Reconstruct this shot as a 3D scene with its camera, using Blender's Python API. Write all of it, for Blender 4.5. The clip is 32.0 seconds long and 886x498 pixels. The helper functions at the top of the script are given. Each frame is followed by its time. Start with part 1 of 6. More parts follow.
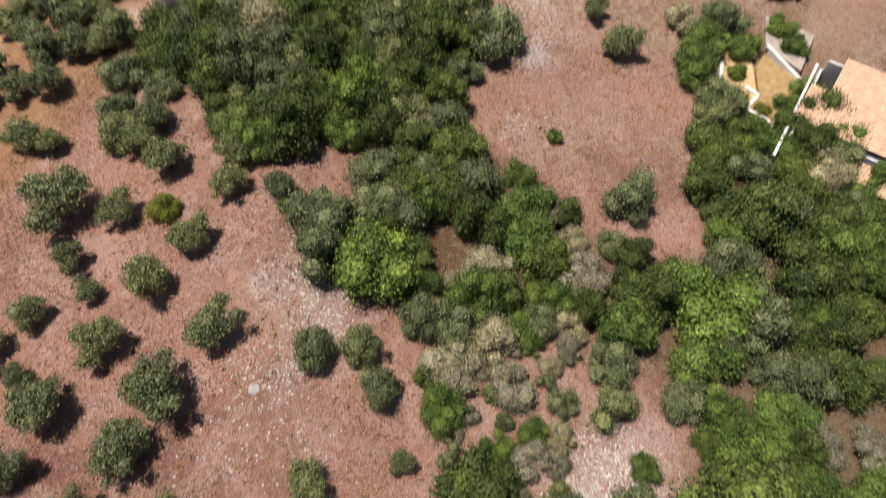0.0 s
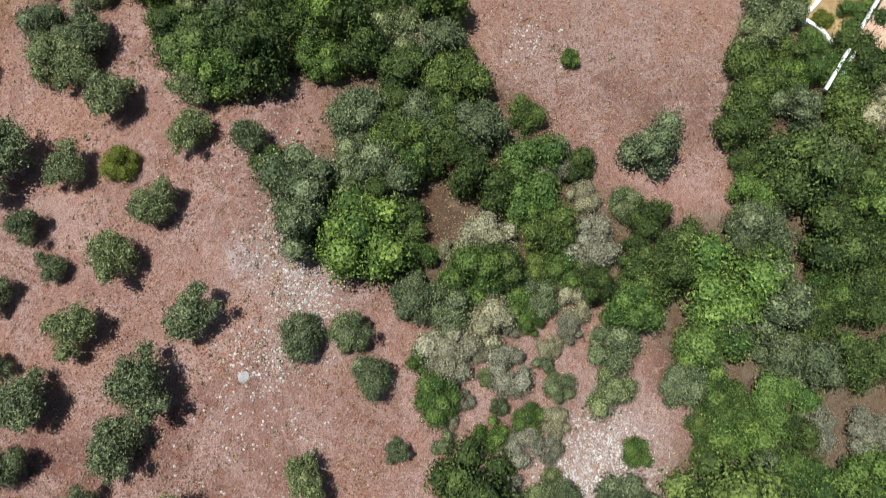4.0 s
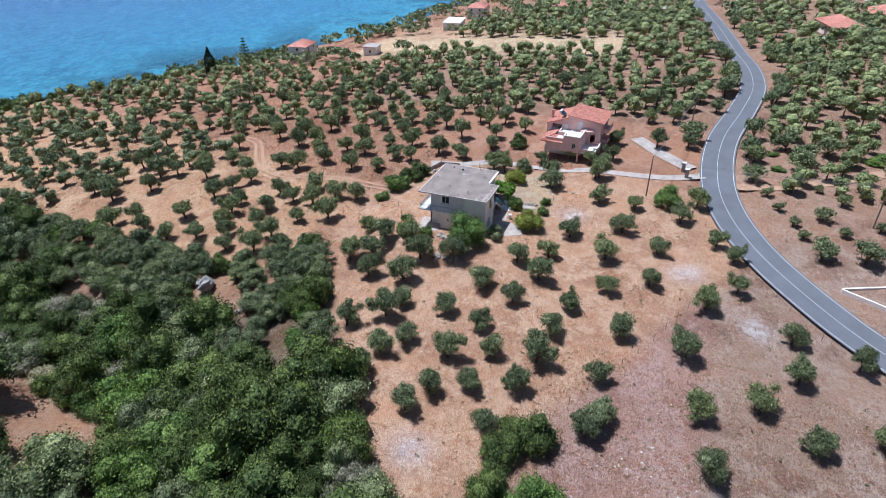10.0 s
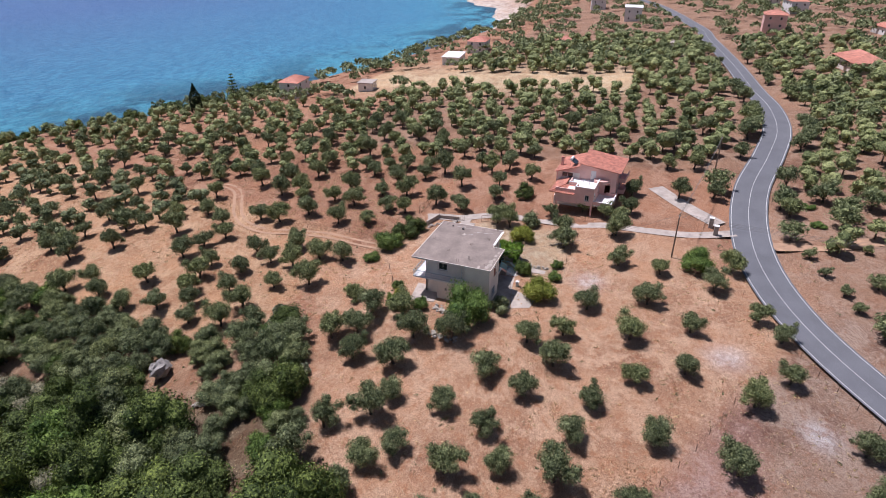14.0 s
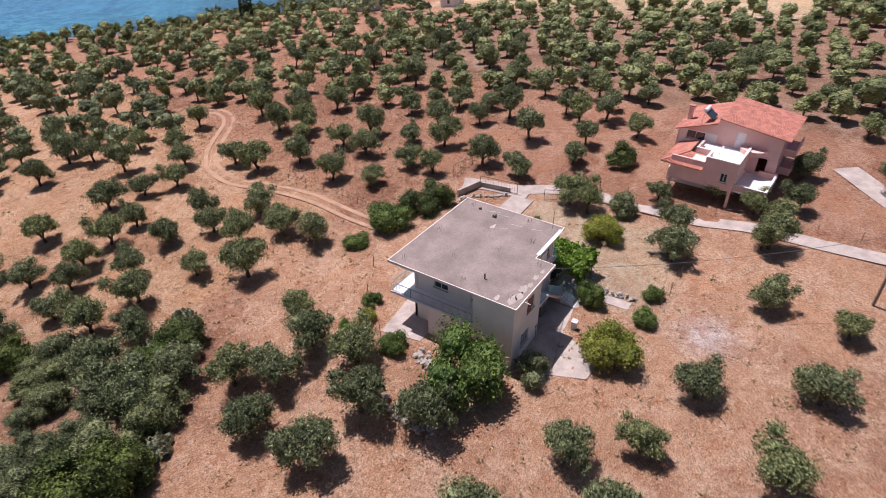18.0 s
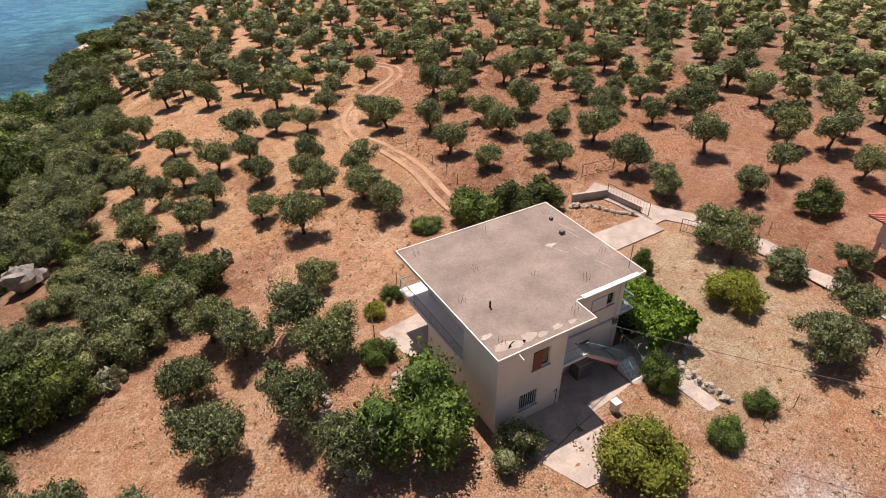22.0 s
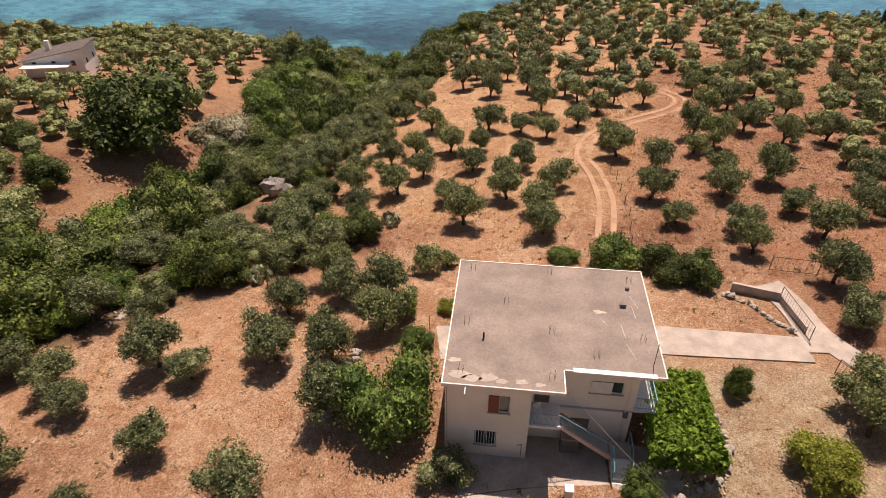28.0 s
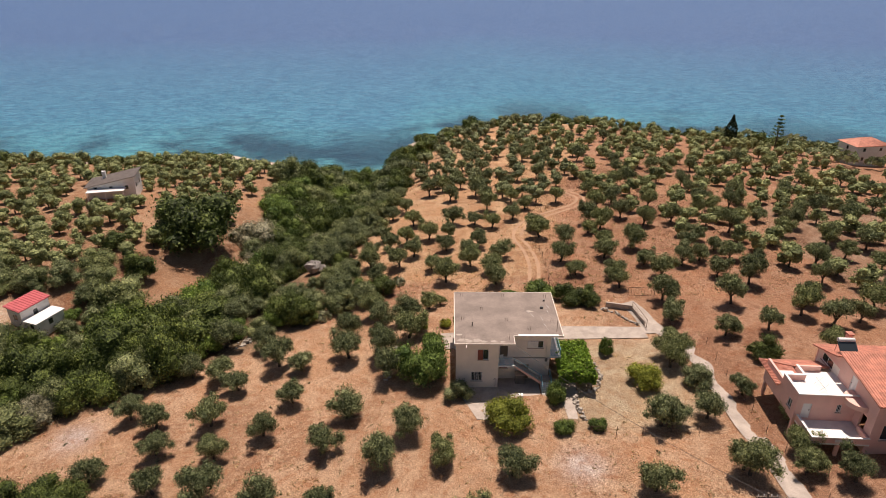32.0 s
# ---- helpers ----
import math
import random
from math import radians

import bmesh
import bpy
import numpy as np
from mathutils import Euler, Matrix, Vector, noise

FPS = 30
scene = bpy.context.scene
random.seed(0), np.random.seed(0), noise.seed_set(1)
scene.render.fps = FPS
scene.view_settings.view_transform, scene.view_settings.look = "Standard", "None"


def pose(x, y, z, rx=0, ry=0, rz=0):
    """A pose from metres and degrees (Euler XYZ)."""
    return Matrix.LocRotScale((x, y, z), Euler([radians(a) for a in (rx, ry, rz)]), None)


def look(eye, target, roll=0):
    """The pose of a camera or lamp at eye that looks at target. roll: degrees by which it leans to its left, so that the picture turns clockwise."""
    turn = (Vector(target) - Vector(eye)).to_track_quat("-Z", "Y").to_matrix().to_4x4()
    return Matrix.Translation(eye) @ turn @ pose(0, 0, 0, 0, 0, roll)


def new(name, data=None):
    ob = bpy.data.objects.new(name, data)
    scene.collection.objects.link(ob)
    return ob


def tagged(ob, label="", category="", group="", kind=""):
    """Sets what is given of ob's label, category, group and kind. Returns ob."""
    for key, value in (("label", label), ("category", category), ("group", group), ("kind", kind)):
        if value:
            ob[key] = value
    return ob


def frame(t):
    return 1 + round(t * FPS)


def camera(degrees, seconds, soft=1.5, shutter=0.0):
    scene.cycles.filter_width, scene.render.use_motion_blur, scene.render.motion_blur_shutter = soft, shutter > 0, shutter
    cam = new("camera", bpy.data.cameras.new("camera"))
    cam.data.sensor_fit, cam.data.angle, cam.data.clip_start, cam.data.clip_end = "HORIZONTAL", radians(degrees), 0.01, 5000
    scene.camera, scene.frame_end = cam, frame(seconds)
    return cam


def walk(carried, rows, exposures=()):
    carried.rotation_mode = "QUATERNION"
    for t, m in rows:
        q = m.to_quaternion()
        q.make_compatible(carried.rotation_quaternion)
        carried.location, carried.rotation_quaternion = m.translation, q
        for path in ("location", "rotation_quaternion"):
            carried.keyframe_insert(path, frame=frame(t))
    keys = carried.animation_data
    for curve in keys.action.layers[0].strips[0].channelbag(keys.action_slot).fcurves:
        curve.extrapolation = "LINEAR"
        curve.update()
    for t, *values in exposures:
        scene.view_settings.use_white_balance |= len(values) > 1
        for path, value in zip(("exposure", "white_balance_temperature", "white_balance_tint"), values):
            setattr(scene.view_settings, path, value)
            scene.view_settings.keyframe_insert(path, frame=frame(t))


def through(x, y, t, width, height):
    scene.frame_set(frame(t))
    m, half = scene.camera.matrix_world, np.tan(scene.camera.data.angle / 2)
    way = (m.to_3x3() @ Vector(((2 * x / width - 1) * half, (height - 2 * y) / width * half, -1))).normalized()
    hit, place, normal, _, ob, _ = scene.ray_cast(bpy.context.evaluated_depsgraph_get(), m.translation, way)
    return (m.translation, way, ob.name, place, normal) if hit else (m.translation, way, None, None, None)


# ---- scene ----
# ---------------------------------------------------------------- camera and walk
cam = camera(72.0, 32.0, 0.9, 0.5)
PATH = [
    (0, -125.99, -38.23, 55.65, -69.94, -62.44), (0.5, -124.59, -37.53, 55.54, -70.23, -70.90), (1, -123.17, -37.07, 55.49, -70.41, -75.80),
    (1.5, -121.45, -36.63, 55.48, -70.59, -78.70), (2, -119.47, -36.03, 55.43, -70.66, -80.58), (2.5, -117.27, -35.28, 55.41, -70.75, -81.88),
    (4.5, -105.82, -31.54, 55.70, -69.71, -82.43), (5, -103.86, -30.95, 55.55, -69.44, -78.26), (5.5, -101.88, -30.35, 55.21, -69.24, -73.39),
    (6, -100.06, -29.76, 54.79, -69.23, -67.96), (6.5, -98.43, -29.39, 54.41, -68.95, -61.82), (7, -96.80, -29.04, 53.95, -68.77, -55.32),
    (7.5, -95.23, -28.61, 53.44, -68.77, -48.22), (8, -93.59, -28.13, 52.60, -68.87, -41.05), (8.5, -91.95, -27.96, 51.77, -68.73, -36.36),
    (9, -90.28, -27.17, 51.58, -68.88, -33.84), (9.5, -88.35, -26.72, 51.27, -68.67, -32.00), (10, -86.20, -26.09, 50.87, -68.61, -30.67),
    (10.5, -84.13, -25.48, 50.58, -68.53, -29.61), (11, -81.97, -24.85, 50.44, -68.42, -28.90), (11.5, -79.87, -24.05, 50.42, -68.50, -28.39),
    (12, -77.66, -23.34, 50.34, -68.45, -28.09), (12.5, -75.48, -22.53, 50.30, -68.51, -27.85), (13, -73.60, -21.78, 50.16, -68.55, -27.87),
    (13.5, -72.37, -21.18, 50.00, -68.54, -28.03), (14, -71.57, -20.84, 49.75, -68.60, -28.14), (14.5, -64.94, -19.57, 46.67, -67.37, -28.25),
    (16.5, -45.44, -14.77, 40.36, -64.65, -32.06), (17, -40.94, -14.48, 39.02, -62.58, -32.91), (17.5, -36.96, -14.57, 37.51, -60.04, -33.27),
    (18, -32.76, -14.91, 35.72, -56.73, -33.66), (18.5, -28.64, -14.80, 33.92, -53.55, -34.21), (19, -25.20, -14.55, 32.12, -50.51, -34.39),
    (19.5, -22.60, -14.80, 30.82, -47.27, -34.39), (20, -20.87, -15.56, 30.43, -44.04, -34.46), (20.5, -19.38, -16.48, 30.38, -40.76, -34.51),
    (21, -17.81, -17.35, 30.26, -37.41, -34.51), (21.5, -16.22, -18.12, 30.21, -34.07, -34.55), (22, -14.62, -18.79, 30.19, -30.70, -34.61),
    (22.5, -13.01, -19.41, 30.16, -27.29, -34.63), (23, -11.41, -19.96, 30.15, -23.88, -34.61), (23.5, -9.79, -20.44, 30.15, -20.45, -34.58),
    (24, -8.15, -20.86, 30.11, -16.98, -34.53), (24.5, -6.50, -21.18, 30.02, -13.50, -34.48), (25, -4.83, -21.40, 29.95, -9.98, -34.41),
    (25.5, -3.13, -21.53, 29.92, -6.44, -34.30), (26, -1.43, -21.54, 29.89, -2.92, -34.20), (26.5, 0.30, -21.43, 29.89, 0.61, -34.15),
    (28.5, 3.25, -27.79, 35.37, 6.96, -34.75), (29, 3.58, -33.43, 39.08, 6.77, -33.93), (29.5, 4.28, -40.41, 42.88, 6.74, -32.48),
    (30, 5.37, -48.96, 46.60, 6.77, -30.47), (30.5, 4.44, -57.72, 49.29, 5.19, -28.22), (31, 3.27, -58.01, 48.72, 4.12, -27.26),
    (31.5, 1.47, -58.60, 47.86, 2.51, -26.34), (32, -0.69, -59.15, 46.93, 0.61, -25.52),
]
# seconds, stops, kelvin, tint: the picture turns warmer as the flight goes on
LIGHTING = [(0.0, 0.15, 6800, 15), (1.0, 0.15, 6000, 9), (6.0, 0.15, 5780, 6), (8.0, 0.15, 5520, 12), (10.0, 0.2, 5220, 12), (12.0, 0.12, 5360, 19), (14.0, 0.05, 5850, 22), (17.0, 0.1, 6100, 27), (20.0, 0.25, 6200, 28), (22.0, 0.25, 7100, 23), (24.0, 0.25, 8200, 30), (27.0, 0.25, 8300, 29), (29.0, 0.18, 7150, 22), (32.0, 0.05, 7350, 21)]
walk(cam, [(t, pose(x, y, z, 90 + pitch, 0, yaw)) for t, x, y, z, yaw, pitch in PATH], LIGHTING)

# ---------------------------------------------------------------- sky and sun
SUN_EL, SUN_AZ = 68.0, 10.0          # azimuth from +y towards +x
world = bpy.data.worlds.new("world")
scene.world = world
world.use_nodes = True
wn = world.node_tree
sky = wn.nodes.new("ShaderNodeTexSky")
sky.sky_type = "NISHITA"
sky.sun_disc = False
sky.sun_elevation, sky.sun_rotation = radians(SUN_EL), radians(SUN_AZ)
sky.altitude, sky.air_density, sky.dust_density = 40, 1.0, 1.2
wn.nodes["Background"].inputs[1].default_value = 0.054
wn.links.new(sky.outputs[0], wn.nodes["Background"].inputs[0])
sun = new("sun", bpy.data.lights.new("sun", "SUN"))
sun.data.energy, sun.data.angle, sun.data.color = 5.0, radians(0.53), (1.0, 0.95, 0.88)
sd = Vector((math.sin(radians(SUN_AZ)) * math.cos(radians(SUN_EL)), math.cos(radians(SUN_AZ)) * math.cos(radians(SUN_EL)), math.sin(radians(SUN_EL))))
sun.matrix_world = look(sd * 200, (0, 0, 0))

# ---------------------------------------------------------------- materials


def nodes_of(name):
    m = bpy.data.materials.new(name)
    m.use_nodes = True
    return m, m.node_tree.nodes, m.node_tree.links, m.node_tree.nodes["Principled BSDF"]


def noise_node(n, l, scale, detail=4.0, rough=0.55, coord="Object"):
    tc = n.new("ShaderNodeTexCoord")
    t = n.new("ShaderNodeTexNoise")
    t.inputs["Scale"].default_value, t.inputs["Detail"].default_value, t.inputs["Roughness"].default_value = scale, detail, rough
    l.new(tc.outputs[coord], t.inputs["Vector"])
    return t


def ramp(n, l, src, stops):
    r = n.new("ShaderNodeValToRGB")
    e = r.color_ramp.elements
    while len(e) < len(stops):
        e.new(0.5)
    for k, (p, c) in enumerate(stops):
        e[k].position, e[k].color = p, (*c, 1)
    l.new(src, r.inputs[0])
    return r


def blend(n, l, kind, fac, a, b):
    m = n.new("ShaderNodeMix")
    m.data_type, m.blend_type = "RGBA", kind
    for k, v in ((0, fac), (6, a), (7, b)):
        if isinstance(v, (int, float)):
            m.inputs[k].default_value = v
        elif isinstance(v, tuple):
            m.inputs[k].default_value = (*v, 1)
        else:
            l.new(v, m.inputs[k])
    return m.outputs[2]


def bump(n, l, b, height, strength, dist):
    k = n.new("ShaderNodeBump")
    k.inputs["Strength"].default_value, k.inputs["Distance"].default_value = strength, dist
    l.new(height, k.inputs["Height"])
    l.new(k.outputs[0], b.inputs["Normal"])


def plain(name, color, rough=0.7, metal=0.0, var=0.25, scale=3.0, fine=40.0, relief=0.004, coord="Object"):
    """A surface of one colour with stains, grain and a fine relief."""
    m, n, l, b = nodes_of(name)
    big, small = noise_node(n, l, scale, 5, 0.6, coord), noise_node(n, l, fine, 3, 0.6, coord)
    lo, hi = tuple(c * (1 - var) for c in color), tuple(min(1, c * (1 + var * 0.6)) for c in color)
    r = ramp(n, l, big.outputs[0], [(0.3, lo), (0.7, hi)])
    out = blend(n, l, "OVERLAY", 0.35, r.outputs[0], small.outputs[0])
    l.new(out, b.inputs["Base Color"])
    b.inputs["Roughness"].default_value, b.inputs["Metallic"].default_value = rough, metal
    if relief:
        bump(n, l, b, small.outputs[0], 0.6, relief)
    return m


def leafy(name, lo, hi, dry=None, through=0.22):
    """Leaves: each one of its own tone, each tree of its own tint, dark spots for shaded gaps; some light shines
    through.
    """
    m, n, l, b = nodes_of(name)
    g, o = n.new("ShaderNodeNewGeometry"), n.new("ShaderNodeObjectInfo")
    r = ramp(n, l, g.outputs["Random Per Island"], [(0.0, lo), (1.0, hi)])
    t = ramp(n, l, o.outputs["Random"], [(0.0, (0.72, 0.74, 0.72)), (0.5, (1.0, 1.0, 1.0)), (1.0, dry or (1.22, 1.18, 1.0))])
    col = blend(n, l, "MULTIPLY", 1.0, r.outputs[0], t.outputs[0])
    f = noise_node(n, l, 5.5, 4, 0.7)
    # noise darkens spots of the colour for shaded gaps and brightens others
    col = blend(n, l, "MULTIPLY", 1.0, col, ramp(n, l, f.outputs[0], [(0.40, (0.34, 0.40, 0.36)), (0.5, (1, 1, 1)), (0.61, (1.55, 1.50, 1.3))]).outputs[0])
    bump(n, l, b, f.outputs[0], 1.0, 0.25)
    l.new(col, b.inputs["Base Color"])
    b.inputs["Roughness"].default_value = 0.6
    b.inputs["Specular IOR Level"].default_value = 0.3
    tr = n.new("ShaderNodeBsdfTranslucent")
    l.new(col, tr.inputs[0])
    mx = n.new("ShaderNodeMixShader")
    mx.inputs[0].default_value = through
    l.new(b.outputs[0], mx.inputs[1])
    l.new(tr.outputs[0], mx.inputs[2])
    l.new(mx.outputs[0], n["Material Output"].inputs[0])
    return m


def soil_material():
    """Dry Mediterranean soil: the tone of each plot, straw, clods and pebbles."""
    m, n, l, b = nodes_of("dry_soil")
    a = n.new("ShaderNodeAttribute")
    a.attribute_name = "plot_tone"
    tone = a.outputs["Color"]
    big, patch, mid, fine = noise_node(n, l, 0.06, 6, 0.65), noise_node(n, l, 0.22, 6, 0.72), noise_node(n, l, 0.9, 6, 0.75), noise_node(n, l, 9.0, 4, 0.75)
    straw = noise_node(n, l, 2.2, 8, 0.85)
    straw.inputs["Distortion"].default_value = 0.8
    c = blend(n, l, "MULTIPLY", 1.0, tone, ramp(n, l, big.outputs[0], [(0.36, (0.60, 0.52, 0.52)), (0.5, (1, 1, 1)), (0.62, (1.20, 1.17, 1.12))]).outputs[0])
    pale = blend(n, l, "MULTIPLY", 1.0, tone, (1.30, 1.48, 1.60))
    rust = blend(n, l, "MULTIPLY", 1.0, tone, (0.86, 0.66, 0.55))
    c = blend(n, l, "MIX", ramp(n, l, patch.outputs[0], [(0.48, (0, 0, 0)), (0.57, (0.9, 0.9, 0.9))]).outputs[0], c, pale)
    c = blend(n, l, "MIX", ramp(n, l, mid.outputs[0], [(0.38, (0.75, 0.75, 0.75)), (0.49, (0, 0, 0))]).outputs[0], c, rust)
    c = blend(n, l, "MIX", ramp(n, l, straw.outputs[0], [(0.50, (0, 0, 0)), (0.60, (0.65, 0.65, 0.65))]).outputs[0], c, blend(n, l, "MULTIPLY", 1.0, pale, (1.15, 1.15, 1.12)))
    herb = noise_node(n, l, 3.4, 6, 0.7)
    herb.inputs["Distortion"].default_value = 1.2
    where = noise_node(n, l, 0.11, 4, 0.6)
    weedy = blend(n, l, "MULTIPLY", 1.0, ramp(n, l, herb.outputs[0], [(0.50, (0, 0, 0)), (0.58, (1, 1, 1))]).outputs[0], ramp(n, l, where.outputs[0], [(0.42, (0.05, 0.05, 0.05)), (0.60, (0.8, 0.8, 0.8))]).outputs[0])
    c = blend(n, l, "MIX", weedy, c, blend(n, l, "MULTIPLY", 1.0, tone, (0.66, 0.62, 0.63)))
    c = blend(n, l, "MULTIPLY", 1.0, c, ramp(n, l, fine.outputs[0], [(0.38, (0.56, 0.53, 0.52)), (0.49, (1, 1, 1)), (0.62, (1.38, 1.38, 1.38))]).outputs[0])
    l.new(c, b.inputs["Base Color"])
    b.inputs["Roughness"].default_value = 0.95
    b.inputs["Specular IOR Level"].default_value = 0.15
    h = blend(n, l, "ADD", 0.5, straw.outputs[0], fine.outputs[0])
    bump(n, l, b, h, 1.0, 0.2)
    return m


def sea_material():
    """Clear water: pale over the sand, deep blue off shore, dark over sea grass."""
    m, n, l, b = nodes_of("sea_water")
    a = n.new("ShaderNodeAttribute")
    a.attribute_name = "depth"
    w = noise_node(n, l, 0.012, 5, 0.6)
    s = blend(n, l, "ADD", 0.12, a.outputs["Fac"], w.outputs[0])
    c = ramp(n, l, s, [(0.0, (0.34, 0.44, 0.38)), (0.04, (0.09, 0.35, 0.39)), (0.14, (0.070, 0.29, 0.385)), (0.34, (0.058, 0.225, 0.36)), (1.0, (0.068, 0.148, 0.31))])
    grass = noise_node(n, l, 0.022, 6, 0.65)
    patch = ramp(n, l, grass.outputs[0], [(0.47, (0, 0, 0)), (0.54, (1, 1, 1))])
    near = ramp(n, l, a.outputs["Fac"], [(0.015, (0, 0, 0)), (0.03, (0.85, 0.85, 0.85)), (0.13, (0.75, 0.75, 0.75)), (0.26, (0, 0, 0))])
    f = blend(n, l, "MULTIPLY", 1.0, patch.outputs[0], near.outputs[0])
    bed = n.new("ShaderNodeAttribute")
    bed.attribute_name = "weed"
    reef = blend(n, l, "MULTIPLY", 1.0, bed.outputs["Color"], ramp(n, l, grass.outputs[0], [(0.38, (0, 0, 0)), (0.50, (0.9, 0.9, 0.9))]).outputs[0])
    f = blend(n, l, "LIGHTEN", 1.0, f, reef)
    col = blend(n, l, "MIX", f, c.outputs[0], (0.012, 0.05, 0.10))
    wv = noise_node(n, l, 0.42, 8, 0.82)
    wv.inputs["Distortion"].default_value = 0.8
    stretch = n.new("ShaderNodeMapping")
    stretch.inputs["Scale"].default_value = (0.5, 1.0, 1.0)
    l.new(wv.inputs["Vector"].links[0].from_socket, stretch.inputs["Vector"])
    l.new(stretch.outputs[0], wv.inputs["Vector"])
    # bright and dark sides of the waves painted into the water colour
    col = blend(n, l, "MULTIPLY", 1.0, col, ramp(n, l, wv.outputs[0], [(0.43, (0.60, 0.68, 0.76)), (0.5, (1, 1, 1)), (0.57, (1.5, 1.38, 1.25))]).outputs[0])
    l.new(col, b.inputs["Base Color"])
    b.inputs["Roughness"].default_value, b.inputs["IOR"].default_value = 0.35, 1.33
    b.inputs["Specular IOR Level"].default_value = 0.3
    bump(n, l, b, wv.outputs[0], 1.0, 1.0)
    return m


MAT = dict(
    soil=soil_material(), sea=sea_material(),
    # dark ends of the leaf tones lowered to paint shade between leaves
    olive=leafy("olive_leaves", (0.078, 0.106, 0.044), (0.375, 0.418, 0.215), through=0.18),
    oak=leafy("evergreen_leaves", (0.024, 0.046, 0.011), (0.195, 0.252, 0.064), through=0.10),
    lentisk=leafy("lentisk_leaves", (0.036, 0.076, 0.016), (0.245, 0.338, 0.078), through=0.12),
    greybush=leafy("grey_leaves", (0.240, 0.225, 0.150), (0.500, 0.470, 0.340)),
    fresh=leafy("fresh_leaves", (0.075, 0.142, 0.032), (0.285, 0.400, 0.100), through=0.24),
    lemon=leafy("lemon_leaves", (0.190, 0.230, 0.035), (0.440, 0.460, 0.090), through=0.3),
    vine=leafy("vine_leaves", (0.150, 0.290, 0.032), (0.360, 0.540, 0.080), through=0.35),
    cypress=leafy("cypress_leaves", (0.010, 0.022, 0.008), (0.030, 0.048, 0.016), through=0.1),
    cactus=leafy("cactus_pads", (0.300, 0.330, 0.210), (0.540, 0.550, 0.400), through=0.05),
    redgrass=leafy("russet_grass", (0.34, 0.20, 0.13), (0.56, 0.38, 0.25), through=0.3),
    drygrass=leafy("dry_grass", (0.42, 0.31, 0.19), (0.66, 0.53, 0.36), through=0.3),
    bark=plain("bark", (0.105, 0.078, 0.056), 0.9, 0, 0.4, 4, 22, 0.03),
    asphalt=plain("asphalt", (0.135, 0.138, 0.15), 0.85, 0, 0.14, 0.25, 9, 0.01),
    roadpaint=plain("road_paint", (0.58, 0.58, 0.57), 0.7, 0, 0.2, 1.5, 20, 0),
    concrete=plain("concrete", (0.42, 0.36, 0.31), 0.9, 0, 0.28, 0.7, 9, 0.01),
    dust=plain("track_dust", (0.41, 0.255, 0.16), 0.95, 0, 0.22, 0.8, 9, 0.03),
    roofscreed=plain("roof_screed", (0.26, 0.21, 0.18), 0.9, 0, 0.3, 0.45, 6, 0.006),
    plaster=plain("cream_plaster", (0.86, 0.77, 0.68), 0.85, 0, 0.10, 0.5, 30, 0.003),
    white=plain("white_paint", (0.78, 0.77, 0.75), 0.6, 0, 0.10, 1.5, 25, 0.002),
    pink=plain("pink_plaster", (0.78, 0.50, 0.43), 0.85, 0, 0.10, 0.6, 30, 0.003),
    tile=plain("roof_tile", (0.56, 0.235, 0.165), 0.8, 0, 0.35, 1.2, 12, 0.01),
    tilered=plain("red_sheet", (0.50, 0.09, 0.10), 0.6, 0, 0.15, 1.2, 12, 0.002),
    blue=plain("blue_rail_paint", (0.20, 0.42, 0.52), 0.5, 0.2, 0.15, 3, 30, 0.001),
    greyrail=plain("grey_rail_paint", (0.30, 0.34, 0.38), 0.5, 0.2, 0.15, 3, 30, 0.001),
    redwood=plain("red_shutter", (0.24, 0.060, 0.040), 0.6, 0, 0.2, 3, 30, 0.002),
    dark=plain("dark_inside", (0.030, 0.027, 0.025), 0.9, 0, 0.2, 2, 20, 0),
    metal=plain("rusty_steel", (0.16, 0.10, 0.075), 0.7, 0.5, 0.35, 3, 30, 0.002),
    rock=plain("grey_rock", (0.30, 0.275, 0.25), 0.95, 0, 0.45, 1.1, 9, 0.05),
    stone=plain("field_stone", (0.39, 0.35, 0.30), 0.95, 0, 0.3, 1.4, 11, 0.03),
    limestone=plain("pale_limestone", (0.60, 0.56, 0.50), 0.95, 0, 0.25, 1.4, 11, 0.02),
    wood=plain("weathered_wood", (0.20, 0.15, 0.11), 0.85, 0, 0.3, 3, 25, 0.004),
    sand=plain("beach_sand", (0.62, 0.56, 0.47), 0.95, 0, 0.12, 0.5, 8, 0.02),
    slate=plain("grey_sheet_roof", (0.17, 0.145, 0.13), 0.7, 0, 0.25, 1.0, 12, 0.003),
    tank=plain("water_tank", (0.14, 0.13, 0.12), 0.6, 0, 0.3, 2, 20, 0.004),
    ash=plain("ash", (0.40, 0.37, 0.35), 0.95, 0, 0.3, 1.5, 9, 0.02),
    paletile=plain("pale_roof_tile", (0.66, 0.44, 0.30), 0.8, 0, 0.25, 1.2, 12, 0.01),
    bluesheet=plain("dark_blue_sheet", (0.055, 0.075, 0.12), 0.5, 0.2, 0.2, 1.2, 12, 0.002),
    drybed=plain("dry_garden_bed", (0.40, 0.27, 0.12), 0.95, 0, 0.35, 1.0, 9, 0.03),
    ochre=plain("ochre_gravel", (0.60, 0.42, 0.22), 0.95, 0, 0.2, 1.0, 12, 0.02),
)


def glass_material():
    m, n, l, b = nodes_of("window_glass")
    b.inputs["Base Color"].default_value = (0.03, 0.04, 0.045, 1)
    b.inputs["Roughness"].default_value = 0.06
    b.inputs["Specular IOR Level"].default_value = 0.7
    return m


